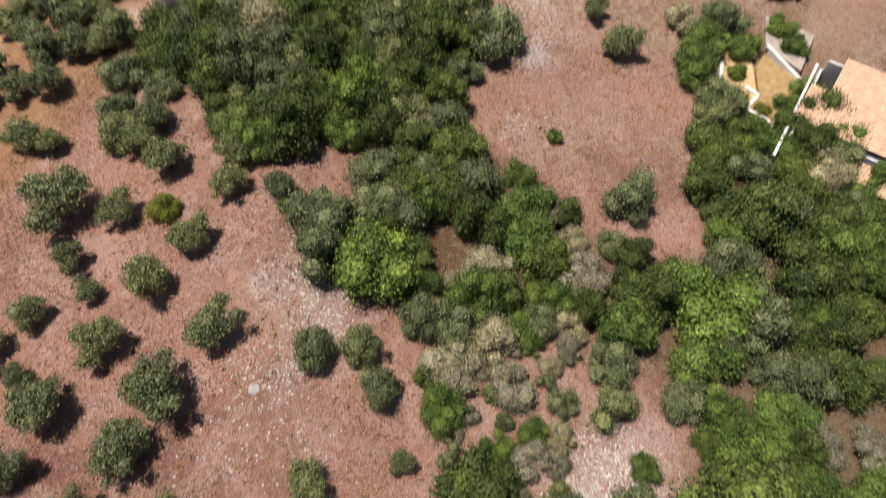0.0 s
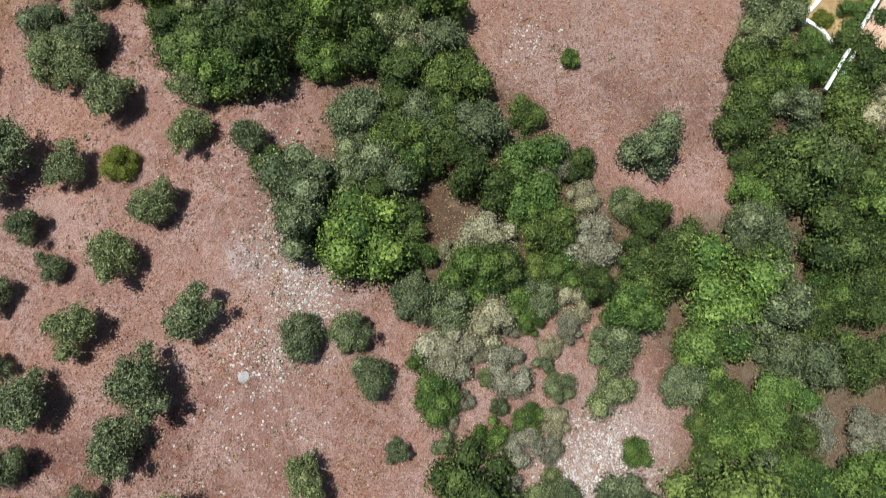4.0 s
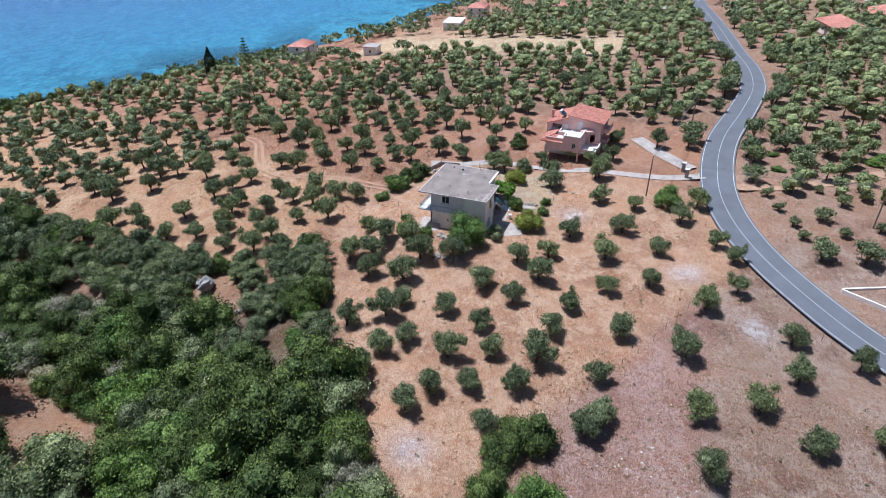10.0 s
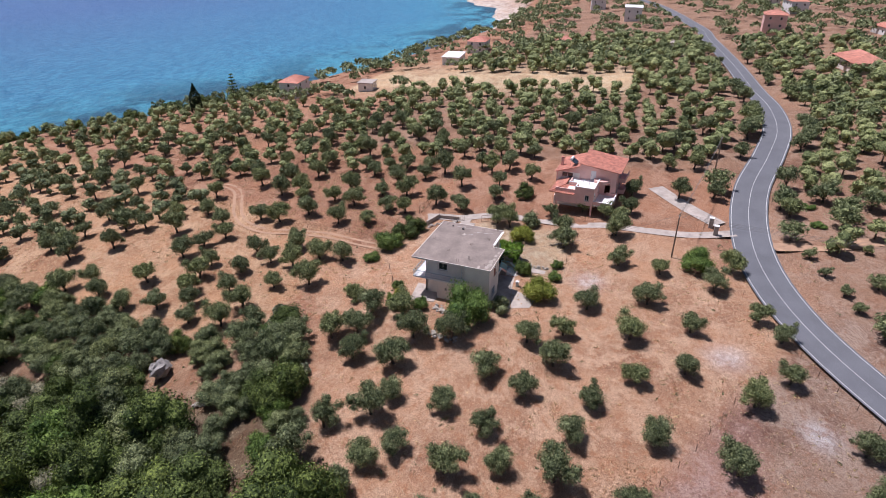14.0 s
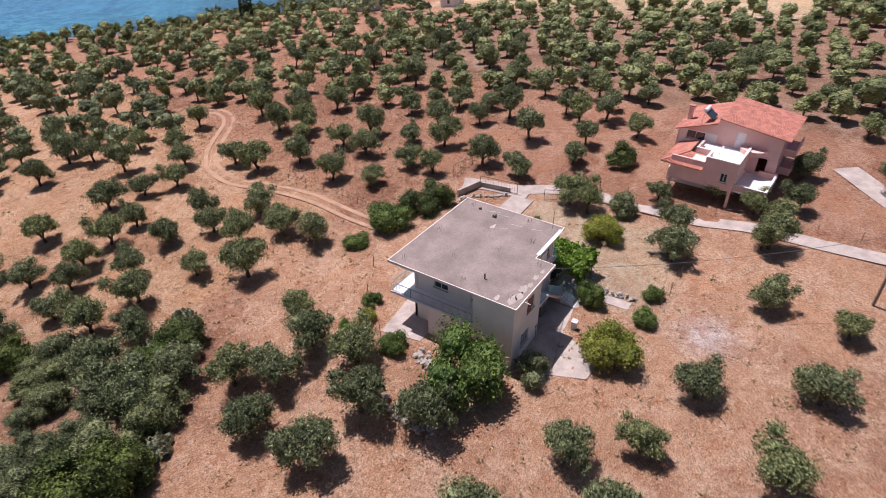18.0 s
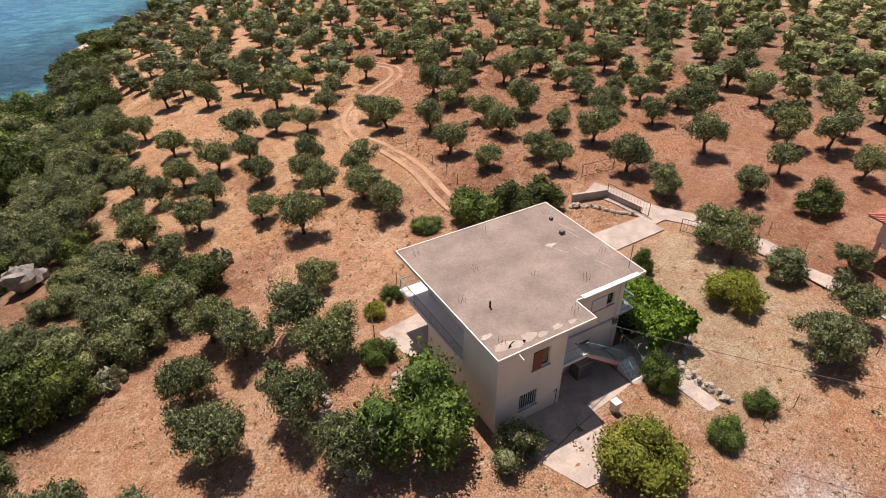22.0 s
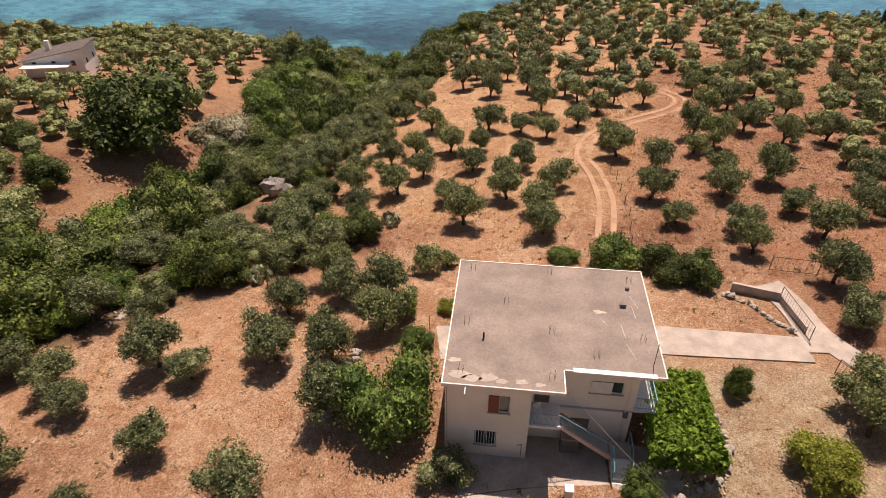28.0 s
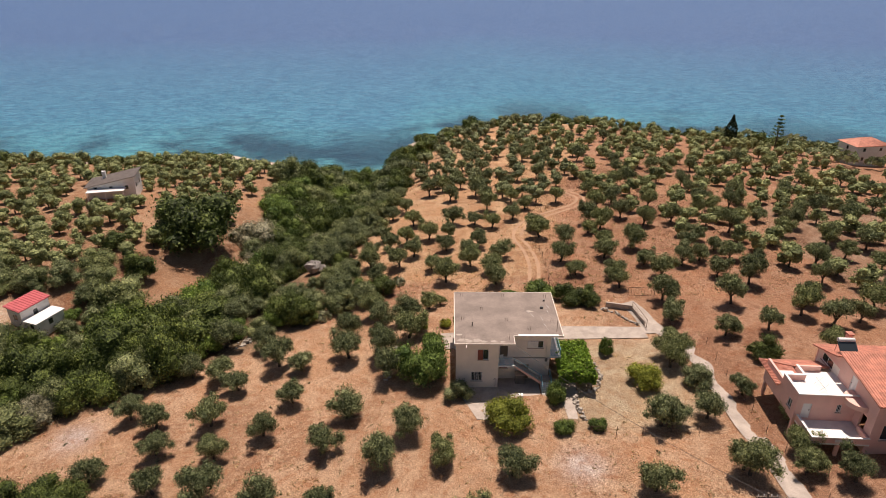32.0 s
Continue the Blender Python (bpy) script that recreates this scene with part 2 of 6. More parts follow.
MAT["glass"] = glass_material()
for key, col in (("carpaint_dark", (0.03, 0.035, 0.045)), ("carpaint_silver", (0.45, 0.46, 0.48)), ("carpaint_white", (0.75, 0.75, 0.74))):
    m, n, l, b = nodes_of(key)
    b.inputs["Base Color"].default_value = (*col, 1)
    b.inputs["Roughness"].default_value, b.inputs["Coat Weight"].default_value = 0.3, 0.6
    MAT[key] = m
MAT["rubber"] = plain("tyre_rubber", (0.025, 0.025, 0.025), 0.9, 0, 0.1, 3, 30, 0)

# ---------------------------------------------------------------- mesh helpers


class Shape:
    """Collects boxes, tubes and faces for one mesh."""

    def __init__(self):
        self.v, self.f, self.starts = [], [], []

    def face(self, *pts):
        k = len(self.v)
        self.v += [tuple(p) for p in pts]
        self.f.append(tuple(range(k, k + len(pts))))
        return self

    def box(self, x0, y0, z0, x1, y1, z1):
        k = len(self.v)
        self.v += [(x, y, z) for z in (z0, z1) for x, y in ((x0, y0), (x1, y0), (x1, y1), (x0, y1))]
        self.f += [tuple(k + i for i in q) for q in ((3, 2, 1, 0), (4, 5, 6, 7), (0, 1, 5, 4), (1, 2, 6, 5), (2, 3, 7, 6), (3, 0, 4, 7))]
        return self

    def tube(self, p, q, r0, r1=None, n=6, caps=True):
        p, q = Vector(p), Vector(q)
        r1 = r0 if r1 is None else r1
        a = (q - p).normalized()
        s = a.cross(Vector((0, 0, 1)) if abs(a.z) < 0.9 else Vector((1, 0, 0))).normalized()
        t = a.cross(s)
        k = len(self.v)
        self.starts.append(k)
        for c, r in ((p, r0), (q, r1)):
            for i in range(n):
                w = 2 * math.pi * i / n
                self.v.append(tuple(c + (s * math.cos(w) + t * math.sin(w)) * r))
        self.f += [(k + i, k + (i + 1) % n, k + n + (i + 1) % n, k + n + i) for i in range(n)]
        if caps:
            self.f += [tuple(k + n - 1 - i for i in range(n)), tuple(k + n + i for i in range(n))]
        return self

    def prism(self, poly, z0, z1):
        k, n = len(self.v), len(poly)
        self.v += [(x, y, z0) for x, y in poly] + [(x, y, z1) for x, y in poly]
        self.f += [tuple(k + n - 1 - i for i in range(n)), tuple(k + n + i for i in range(n))]
        self.f += [(k + i, k + (i + 1) % n, k + n + (i + 1) % n, k + n + i) for i in range(n)]
        return self

    def blob(self, c, rx, ry, rz, seed, n=8, m=5, rough=0.18):
        """A lumpy rounded stone or pad."""
        g = random.Random(seed)
        k = len(self.v)
        self.v.append((c[0], c[1], c[2] - rz))
        for j in range(1, m):
            w = math.pi * j / m
            for i in range(n):
                u = 2 * math.pi * i / n
                s = 1 + g.uniform(-rough, rough)
                self.v.append((c[0] + rx * s * math.sin(w) * math.cos(u), c[1] + ry * s * math.sin(w) * math.sin(u), c[2] - rz * s * math.cos(w)))
        self.v.append((c[0], c[1], c[2] + rz))
        for i in range(n):
            self.f.append((k, k + 1 + (i + 1) % n, k + 1 + i))
            e = k + 1 + (m - 2) * n
            self.f.append((k + 1 + m * n - n, e + i, e + (i + 1) % n))
        for j in range(m - 2):
            for i in range(n):
                a = k + 1 + j * n
                self.f.append((a + i, a + (i + 1) % n, a + n + (i + 1) % n, a + n + i))
        return self

    def weld(self):
        """Joins corners that lie on one another."""
        seen, to = {}, []
        for v in self.v:
            to.append(seen.setdefault(tuple(round(c, 4) for c in v), len(seen)))
        self.v, self.f = list(seen), [tuple(to[i] for i in f) for f in self.f]
        return self

    def bind(self):
        """Ties each limb to the nearest earlier wood, inside the fork."""
        a = np.array(self.v)
        for s in self.starts[1:]:
            j = int(np.argmin(((a[:s] - a[s]) ** 2).sum(1)))
            self.f.append((j, s, s + 1))
        return self

    def mesh(self, name, material, smooth=False):
        me = bpy.data.meshes.new(name)
        me.from_pydata(self.v, [], self.f)
        me.materials.append(MAT[material])
        if smooth:
            me.polygons.foreach_set("use_smooth", [True] * len(me.polygons))
        me.update()
        return me


def part(name, shape, material, parent=None, label="", smooth=False):
    ob = new(name, shape.mesh(name, material, smooth) if isinstance(shape, Shape) else shape)
    if parent is not None:
        ob.parent = parent
    return tagged(ob, label)


def thing(name, label, category, at=(0, 0, 0), turn=0.0, group="", kind=""):
    ob = new(name)
    ob.empty_display_size = 0.3
    ob.matrix_basis = pose(*at, 0, 0, turn)
    return tagged(ob, label, category, group, kind)


def smooth_step(a, b, x):
    t = np.clip((x - a) / (b - a), 0, 1)
    return t * t * (3 - 2 * t)

# ---------------------------------------------------------------- the lie of the land
RAVINE = np.array([(-104, -12), (-82, 2), (-66, 14), (-50, 30), (-39, 58), (-29, 100), (-28, 150)], float)
COAST_X = np.array([-900, -400, -160, -125, -86, -48, -30, -14, 26, 58, 72, 114, 154, 200, 248, 303, 429, 543, 900], float)
COAST_Y = np.array([60, 120, 146, 154, 161, 145, 142, 180, 204, 196, 186, 173, 161, 136, 133, 118, 119, 163, 420], float)
LAND = np.array([-0.946, 5.929, -1.5, 1.378, -1.442, -2.74, -2.976, -1.847, 0.756, -0.732, -1.31, -1.725])
SEA = -20.0


def along(line, x, y):
    """Distance of points from a line of straight pieces, and how far along it they lie."""
    best, par = np.full(np.shape(x), 1e9), np.zeros(np.shape(x))
    for k in range(len(line) - 1):
        a, d = line[k], line[k + 1] - line[k]
        t = np.clip(((x - a[0]) * d[0] + (y - a[1]) * d[1]) / (d @ d), 0, 1)
        q = np.hypot(x - a[0] - t * d[0], y - a[1] - t * d[1])
        par, best = np.where(q < best, k + t, par), np.minimum(q, best)
    return best, par


def height(x, y):
    """Height of the ground."""
    x, y = np.asarray(x, float), np.asarray(y, float)
    d, p = along(RAVINE, x, y)
    X, Y, R = np.clip(x, -140, 120) / 100, np.clip(y, -80, 140) / 100, np.exp(-(d / 17) ** 2)
    B = np.stack([0 * X + 1, X, Y, X * X, X * Y, Y * Y, X ** 3, X * X * Y, X * Y * Y, Y ** 3, R, R * np.clip(p - 2, -2, 3)], -1)
    z = B @ LAND - 4.5 * np.exp(-(d / 13) ** 2) * smooth_step(0.6, 2.2, p)
    w = smooth_step(0, 1, 1 - np.maximum(np.maximum(np.abs(x - 12) - 17, np.abs(y - 5.5) - 9.5), 0) / 9)
    z = z * (1 - w)
    inland = np.interp(x, COAST_X, COAST_Y) - y
    k = smooth_step(-6, 38, inland)
    z = z * k + (SEA - 0.3) * (1 - k)
    return np.where(inland < -6, SEA - 0.3 - np.minimum(-inland - 6, 120) * 0.05, z)


def h(x, y):
    return float(height(x, y))


def inside(poly, x, y):
    x, y = np.asarray(x, float), np.asarray(y, float)
    c = np.zeros(x.shape, bool)
    for (ax, ay), (bx, by) in zip(poly, poly[1:] + poly[:1]):
        if ay != by:
            c ^= ((ay > y) != (by > y)) & (x < (bx - ax) * (y - ay) / (by - ay) + ax)
    return c


HOME_PLOT = [(-58, -10), (-54, -16), (-34, -19), (-7, -33), (9, -43), (24, -36), (33, -24), (31, -8), (29, 20), (14, 24), (6, 33), (-9, 25), (-27, 15), (-41, 3)]
TRACK = [(12.9, 21.5), (13.2, 28), (14, 35), (13.6, 42), (12.5, 48), (14, 54), (17.5, 58.5), (22, 62), (27, 66), (29, 71), (27, 76)]
RAVINE_WOOD = [(-21, 18), (-42, 3), (-55, -7), (-58, -11), (-55, -17), (-59, -19), (-67, -20), (-66, -24), (-73, -18), (-77, -22), (-84, -27), (-94, -1), (-91, 4), (-85, 7), (-84, 16), (-78, 17), (-69, 15), (-63, 22), (-57, 18), (-56, 30), (-38, 42), (-26, 64)]
SOUTH_WOOD = [(-91, -44), (-91, -50), (-87, -56), (-82, -53), (-75, -52), (-69, -68), (-60, -85), (-112, -90), (-121, -68), (-128, -50), (-119, -54), (-112, -56), (-109, -58), (-104, -53), (-101, -45), (-106, -39), (-108, -31), (-106, -26), (-105, -18), (-100, -11), (-95, -16), (-90, -14), (-83, -32), (-89, -39)]
GORGE_WOOD = [(-12, 91), (-15, 72), (-17, 51), (-17, 28), (-13, 26), (-15, 21), (-26, 16), (-41, 3), (-57, -8), (-62, 14), (-53, 27), (-47, 38), (-44, 60), (-47, 89), (-47, 110), (-34, 136), (-16, 132)]
GARDEN_WOOD = [(-74, -52), (-69, -50), (-58, -48), (-54, -52), (-58, -58), (-64, -66), (-72, -68)]
ROAD_AXIS = np.array([(-60, -122), (-25, -77), (-9.5, -58.5), (0, -50), (12, -42.3), (25, -37.6), (39, -36), (56, -37), (75, -41), (94, -44), (115, -43.5), (136, -40.5), (175, -36), (230, -28), (280, -20), (420, 20), (700, 130)], float)


def spline(pts, step):
    """Evenly spaced points on a smooth curve through pts."""
    p = np.array(pts, float)
    p = np.vstack([2 * p[0] - p[1], p, 2 * p[-1] - p[-2]])
    out = []
    for k in range(1, len(p) - 2):
        a, b, c, d = p[k - 1:k + 3]
        n = max(2, int(np.hypot(*(c - b)) / step))
        for t in np.arange(n) / n:
            out.append(0.5 * (2 * b + (c - a) * t + (2 * a - 5 * b + 4 * c - d) * t * t + (3 * b - a - 3 * c + d) * t ** 3))
    return np.array(out + [p[-2]])


ROAD = spline(ROAD_AXIS, 3.0)
ROAD_COARSE = ROAD[::4]


def road_height(x, y):
    return height(x, y) + 0.05


ASH = [(13.2, -12.2, 1.8), (1.5, -32.3, 2.0), (-43.8, -5.5, 1.9), (-38.6, -37.7, 1.1), (-66.0, -28.5, 1.9), (-55.1, -25.9, 1.6), (-108.3, -13.4, 1.2), (-9, -42, 1.6)]


def build_ground():
    def axis(lo, hi, step, far):
        out, s, v = list(np.arange(lo, hi + 0.01, step)), step, hi
        while v < far:
            s = min(s * 1.22, 400)
            v += s
            out.append(v)
        s, v = step, lo
        while v > -far:
            s = min(s * 1.22, 400)
            v -= s
            out.insert(0, v)
        return np.array(out)
    gx, gy = axis(-138, 64, 1.25, 4200), axis(-74, 112, 1.25, 4200)
    x, y = np.meshgrid(gx, gy)
    z = height(x, y)
    d, _ = along(ROAD_COARSE, x, y)
    z -= 0.35 * (1 - smooth_step(4.0, 8.0, d))
    rough = np.array([noise.noise(Vector((a * 0.35, b * 0.35, 0))) for a, b in zip(x.ravel(), y.ravel())]).reshape(x.shape)
    z += 0.09 * rough * (np.abs(x) < 200)
    # tone of each plot
    c = np.empty(x.shape + (3,))
    c[:] = (0.31, 0.165, 0.10)                       # red dry earth
    def lay(mask, tone):
        c[mask] = tone
    lay((y < -14) & (x < 20), (0.31, 0.185, 0.14))   # brown mown field
    lay((x < -84), (0.33, 0.19, 0.145))
    lay((y < -36) & (x > -60), (0.285, 0.185, 0.13))
    lay((y < -34) & (x > 18), (0.29, 0.175, 0.115))
    lay((y > 30) & (x < 14 + (y - 30) * 0.25), (0.39, 0.23, 0.13))
    lay((x < -40) & (y > 20), (0.30, 0.17, 0.10))
    lay(inside(HOME_PLOT, x, y), (0.40, 0.235, 0.142))
    lay((x > 60) & (y < 60), (0.26, 0.155, 0.10))
    lay((x - 0.05 * y > 127) & (x - 0.05 * y < 152) & (y > -6) & (y < 96), (0.50, 0.37, 0.22))
    garden = (x > 13) & (x < 29) & (y > -7.5) & (y < 11)
    lay(garden, (0.37, 0.265, 0.17))
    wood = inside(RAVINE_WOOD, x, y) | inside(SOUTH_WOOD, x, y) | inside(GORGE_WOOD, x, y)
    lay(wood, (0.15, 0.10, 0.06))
    lay(inside(GORGE_WOOD, x, y) & (x > -27) & (y > 14), (0.30, 0.175, 0.105))
    for ax, ay, r in ASH:
        w = np.exp(-(((x - ax) ** 2 + (y - ay) ** 2) / r ** 2) ** 2)[..., None]
        c = c * (1 - 0.8 * w) + np.array((0.52, 0.48, 0.47)) * 0.8 * w
    # stony ground
    for ax, ay, r in ((-57, -26, 7), (-113, -50, 6), (-106, -16, 5), (-112, -20, 4), (-118, -47, 6)):
        w = np.exp(-((x - ax) ** 2 + (y - ay) ** 2) / r ** 2)[..., None]
        c = c * (1 - 0.3 * w) + np.array((0.46, 0.38, 0.32)) * 0.3 * w
    for ax, ay, r in ((-74.5, 25.5, 3.4), (-62, 22, 2.5), (-57, 29, 2.5)):
        w = np.exp(-(((x - ax) ** 2 + (y - ay) ** 2) / r ** 2) ** 2)[..., None]
        c = c * (1 - w) + np.array((0.46, 0.33, 0.24)) * w
    inl = (np.interp(x, COAST_X, COAST_Y) - y)[..., None]
    w = (1 - smooth_step(2, 6, inl)) * 0.9
    c = c * (1 - w) + np.array((0.60, 0.55, 0.47)) * w
    for _ in range(2):
        c[1:-1, 1:-1] = (c[1:-1, 1:-1] * 2 + c[:-2, 1:-1] + c[2:, 1:-1] + c[1:-1, :-2] + c[1:-1, 2:]) / 6
    ny, nx = x.shape
    i = np.arange(ny * nx).reshape(ny, nx)
    f = np.stack([i[:-1, :-1], i[:-1, 1:], i[1:, 1:], i[1:, :-1]], -1).reshape(-1, 4)
    me = bpy.data.meshes.new("ground")
    me.from_pydata(np.stack([x, y, z], -1).reshape(-1, 3).tolist(), [], f.tolist())
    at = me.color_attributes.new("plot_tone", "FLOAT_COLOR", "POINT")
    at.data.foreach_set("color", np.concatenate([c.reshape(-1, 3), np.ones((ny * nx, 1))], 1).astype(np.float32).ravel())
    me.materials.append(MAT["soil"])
    me.polygons.foreach_set("use_smooth", [True] * len(me.polygons))
    me.update()
    tagged(new("ground", me), "dry reddish farmland sloping down to the sea", "ground", kind="structure")


def build_sea():
    gx = np.concatenate([np.arange(-4600, -400, 200), np.arange(-400, 620, 12), np.arange(620, 4800, 200)])
    gy = np.concatenate([np.arange(40, 420, 8), np.arange(420, 900, 40), np.arange(900, 4800, 200)])
    x, y = np.meshgrid(gx, gy)
    off = y - np.interp(x, COAST_X, COAST_Y)
    dep = np.clip(off / 420, 0, 1) ** 0.75
    ny, nx = x.shape
    i = np.arange(ny * nx).reshape(ny, nx)
    f = np.stack([i[:-1, :-1], i[:-1, 1:], i[1:, 1:], i[1:, :-1]], -1).reshape(-1, 4)
    me = bpy.data.meshes.new("sea")
    me.from_pydata(np.stack([x, y, 0 * x + SEA], -1).reshape(-1, 3).tolist(), [], f.tolist())
    at = me.attributes.new("depth", "FLOAT", "POINT")
    at.data.foreach_set("value", dep.ravel().astype(np.float32))
    weed = (1 - smooth_step(60, 130, x)) * np.exp(-((off - 16) / 20) ** 2)
    wd = me.attributes.new("weed", "FLOAT", "POINT")
    wd.data.foreach_set("value", weed.ravel().astype(np.float32))
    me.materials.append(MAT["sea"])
    tagged(new("sea", me), "clear turquoise sea turning deep blue off shore", "water", kind="structure")


def ribbon(line, lo, hi, lift):
    """A strip that lies on the land, from lo to hi metres beside a line."""
    d = np.gradient(line, axis=0)
    d /= np.hypot(d[:, 0], d[:, 1])[:, None]
    n = np.stack([-d[:, 1], d[:, 0]], 1)
    s = Shape()
    cols = [line + n * w for w in np.linspace(lo, hi, 2 if hi - lo < 1 else 5)]
    z = [np.asarray(height(line[:, 0], line[:, 1])) * 0.6 + np.asarray(height(c[:, 0], c[:, 1])) * 0.4 + lift for c in cols]
    for a in range(len(cols)):
        s.v += [(p[0], p[1], q) for p, q in zip(cols[a], z[a])]
    m = len(line)
    for a in range(len(cols) - 1):
        s.f += [(a * m + k, a * m + k + 1, a * m + m + k + 1, a * m + m + k) for k in range(m - 1)]
    return s


build_ground()
build_sea()
road = thing("road", "grey asphalt coast road winding past the olive groves", "road", kind="structure")
part("asphalt", ribbon(ROAD, -3.3, 3.3, 0.06), "asphalt", road)
for lo, hi in ((2.90, 3.0), (-3.0, -2.90), (-0.04, 0.04)):
    part("painted_line", ribbon(ROAD, lo, hi, 0.072), "roadpaint", road, "white painted road line")
track_line = spline(TRACK, 1.5)
track = thing("dirt_track", "pale dirt track with two wheel ruts and dry grass between", "track", kind="structure")
part("rut", ribbon(track_line, -1.05, -0.45, 0.06), "dust", track)
part("rut", ribbon(track_line, 0.45, 1.05, 0.06), "dust", track)
side_track = thing("dirt_lane", "pale dirt lane leaving the asphalt road", "track", kind="structure")
part("lane", ribbon(spline([(33.2, -39.5), (36.2, -48.4), (40.4, -55.9), (47.8, -66.9), (57, -80), (70, -97)], 1.5), -1.4, 1.4, 0.05), "dust", side_track)
drive = thing("driveway", "worn pale concrete driveway", "driveway", kind="structure")
part("yard_slab", Shape().prism([(12.9, 10.6), (26.6, 11.1), (26.4, 13.8), (12.9, 13.9)], -0.1, 0.115), "concrete", drive)
part("lane", ribbon(spline([(26.5, 19.5), (28.2, 14.2), (30.6, 10.2), (31.6, 5.4), (32.0, -3), (32.2, -11), (32.4, -20), (33.2, -27), (36, -33.6)], 1.5), -1.1, 1.1, 0.06), "concrete", drive)
part("lane", ribbon(spline([(26, 20.5), (27.3, 17), (27.8, 12.3)], 1.0), -1.3, 1.3, 0.07), "concrete", drive)
part("lane", ribbon(spline([(51, -19), (44, -25), (38.5, -31)], 1.5), -1.7, 1.7, 0.06), "concrete", drive)

# ---------------------------------------------------------------- building helpers


def wall(parent, axis, at, thick, a0, a1, z0, z1, holes=(), material="plaster", label=""):
    """A wall along 'x' or 'y' with real openings (a0, a1, z0, z1); it runs from 'at' to 'at + thick'."""
    s = Shape()

    def put(u0, u1, w0, w1):
        if u1 - u0 > 1e-4 and w1 - w0 > 1e-4:
            lo, hi = min(at, at + thick), max(at, at + thick)
            s.box(*((u0, lo, w0, u1, hi, w1) if axis == "x" else (lo, u0, w0, hi, u1, w1)))
    us = sorted({a0, a1, *(q for b in holes for q in b[:2])})
    for u0, u1 in zip(us, us[1:]):
        z = z0
        for b0, b1, w0, w1 in sorted((b for b in holes if b[0] < u1 - 1e-6 and b[1] > u0 + 1e-6), key=lambda b: b[2]):
            put(u0, u1, z, w0)
            z = w1
        put(u0, u1, z, z1)
    s.weld()
    return part("wall", s, material, parent, label)


def window(parent, axis, at, a0, a1, z0, z1, out=-1, frame="white", bars=0, shutter=None, mullions=1):
    """A window in an opening: frame, panes, sill, and a shutter or a grille where there is one. out: the side that faces outdoors."""
    w = part("window", box_on(axis, at - out * 0.06, at - out * 0.12, [(a0, a0 + 0.06, z0, z1), (a1 - 0.06, a1, z0, z1), (a0 + 0.06, a1 - 0.06, z0, z0 + 0.06), (a0 + 0.06, a1 - 0.06, z1 - 0.06, z1)]), frame, parent)
    n = mullions + 1
    step = (a1 - a0 - 0.12) / n
    for k in range(n):
        u = a0 + 0.06 + k * step
        part("pane", box_on(axis, at - out * 0.085, at - out * 0.095, [(u + 0.025, u + step - 0.025, z0 + 0.06, z1 - 0.06)]), "glass", w)
        if k:
            part("mullion", box_on(axis, at - out * 0.07, at - out * 0.115, [(u - 0.025, u + 0.025, z0 + 0.06, z1 - 0.06)]), frame, w)
    part("sill", box_on(axis, at + out * 0.08, at - out * 0.05, [(a0 - 0.06, a1 + 0.06, z0 - 0.07, z0 - 0.003)]), "concrete", w)
    if bars:
        for k in range(bars):
            u = a0 + (k + 0.5) * (a1 - a0) / bars
            part("grille_bar", box_on(axis, at + out * 0.02, at + out * 0.045, [(u - 0.014, u + 0.014, z0, z1)]), "white", w)
    if shutter:
        s0, s1, m = shutter
        part("shutter", box_on(axis, at + out * 0.06, at + out * 0.02, [(s0, s1, z0 + 0.02, z1 - 0.02)]), m, w)
    return w


def box_on(axis, n0, n1, rects):
    s = Shape()
    for u0, u1, w0, w1 in rects:
        lo, hi = min(n0, n1), max(n0, n1)
        s.box(*((u0, lo, w0, u1, hi, w1) if axis == "x" else (lo, u0, w0, hi, u1, w1)))
    return s


def railing(parent, pts, high, gap, material, rail=0.03, bar=0.011, lower=0.12):
    """Hand rail, bottom rail and one baluster after another, along points (x, y, z of the floor)."""
    top, low = Shape(), Shape()
    r = part("railing", top_rail(pts, high, rail), material, parent)
    part("bottom_rail", top_rail(pts, lower, rail * 0.7), material, r)
    for a, b in zip(pts, pts[1:]):
        a, b = Vector(a), Vector(b)
        n = max(2, int((b - a).length / gap))
        for k in range(n + 1):
            p = a.lerp(b, k / n)
            big = k in (0, n)
            part("post" if big else "baluster", Shape().tube(p, p + Vector((0, 0, high)), 0.024 if big else bar, None, 5 if big else 4), material, r)
    return r


def top_rail(pts, high, r):
    s = Shape()
    for a, b in zip(pts, pts[1:]):
        s.tube((a[0], a[1], a[2] + high), (b[0], b[1], b[2] + high), r, None, 6)
    return s


# ---------------------------------------------------------------- the two-storey house with the flat roof
house = thing("house", "two-storey cream plastered house with a flat concrete roof and outside stairs", "house")
# lower storey
wall(house, "x", 0.3, 0.25, 0.3, 5.25, -0.6, 6.25, [(2.03, 3.37, 1.02, 2.30), (2.77, 4.05, 4.07, 5.51)])
wall(house, "y", 0.3, 0.25, 0.55, 8.3, -0.6, 3.0, [(6.78, 7.04, 1.65, 1.95)])
wall(house, "y", 1.6, 0.2, 8.1, 10.6, -0.6, 3.0)
wall(house, "x", 8.3, -0.2, 0.55, 1.6, -0.6, 3.0, [(0.75, 1.45, 0.1, 2.2)])
wall(house, "y", 5.25, -0.25, 0.55, 2.3, -0.6, 6.25)
wall(house, "x", 2.1, 0.2, 5.25, 11.6, -0.3, 3.0, [(5.51, 6.52, 1.6, 2.25), (7.9, 9.2, 0.05, 2.15)])
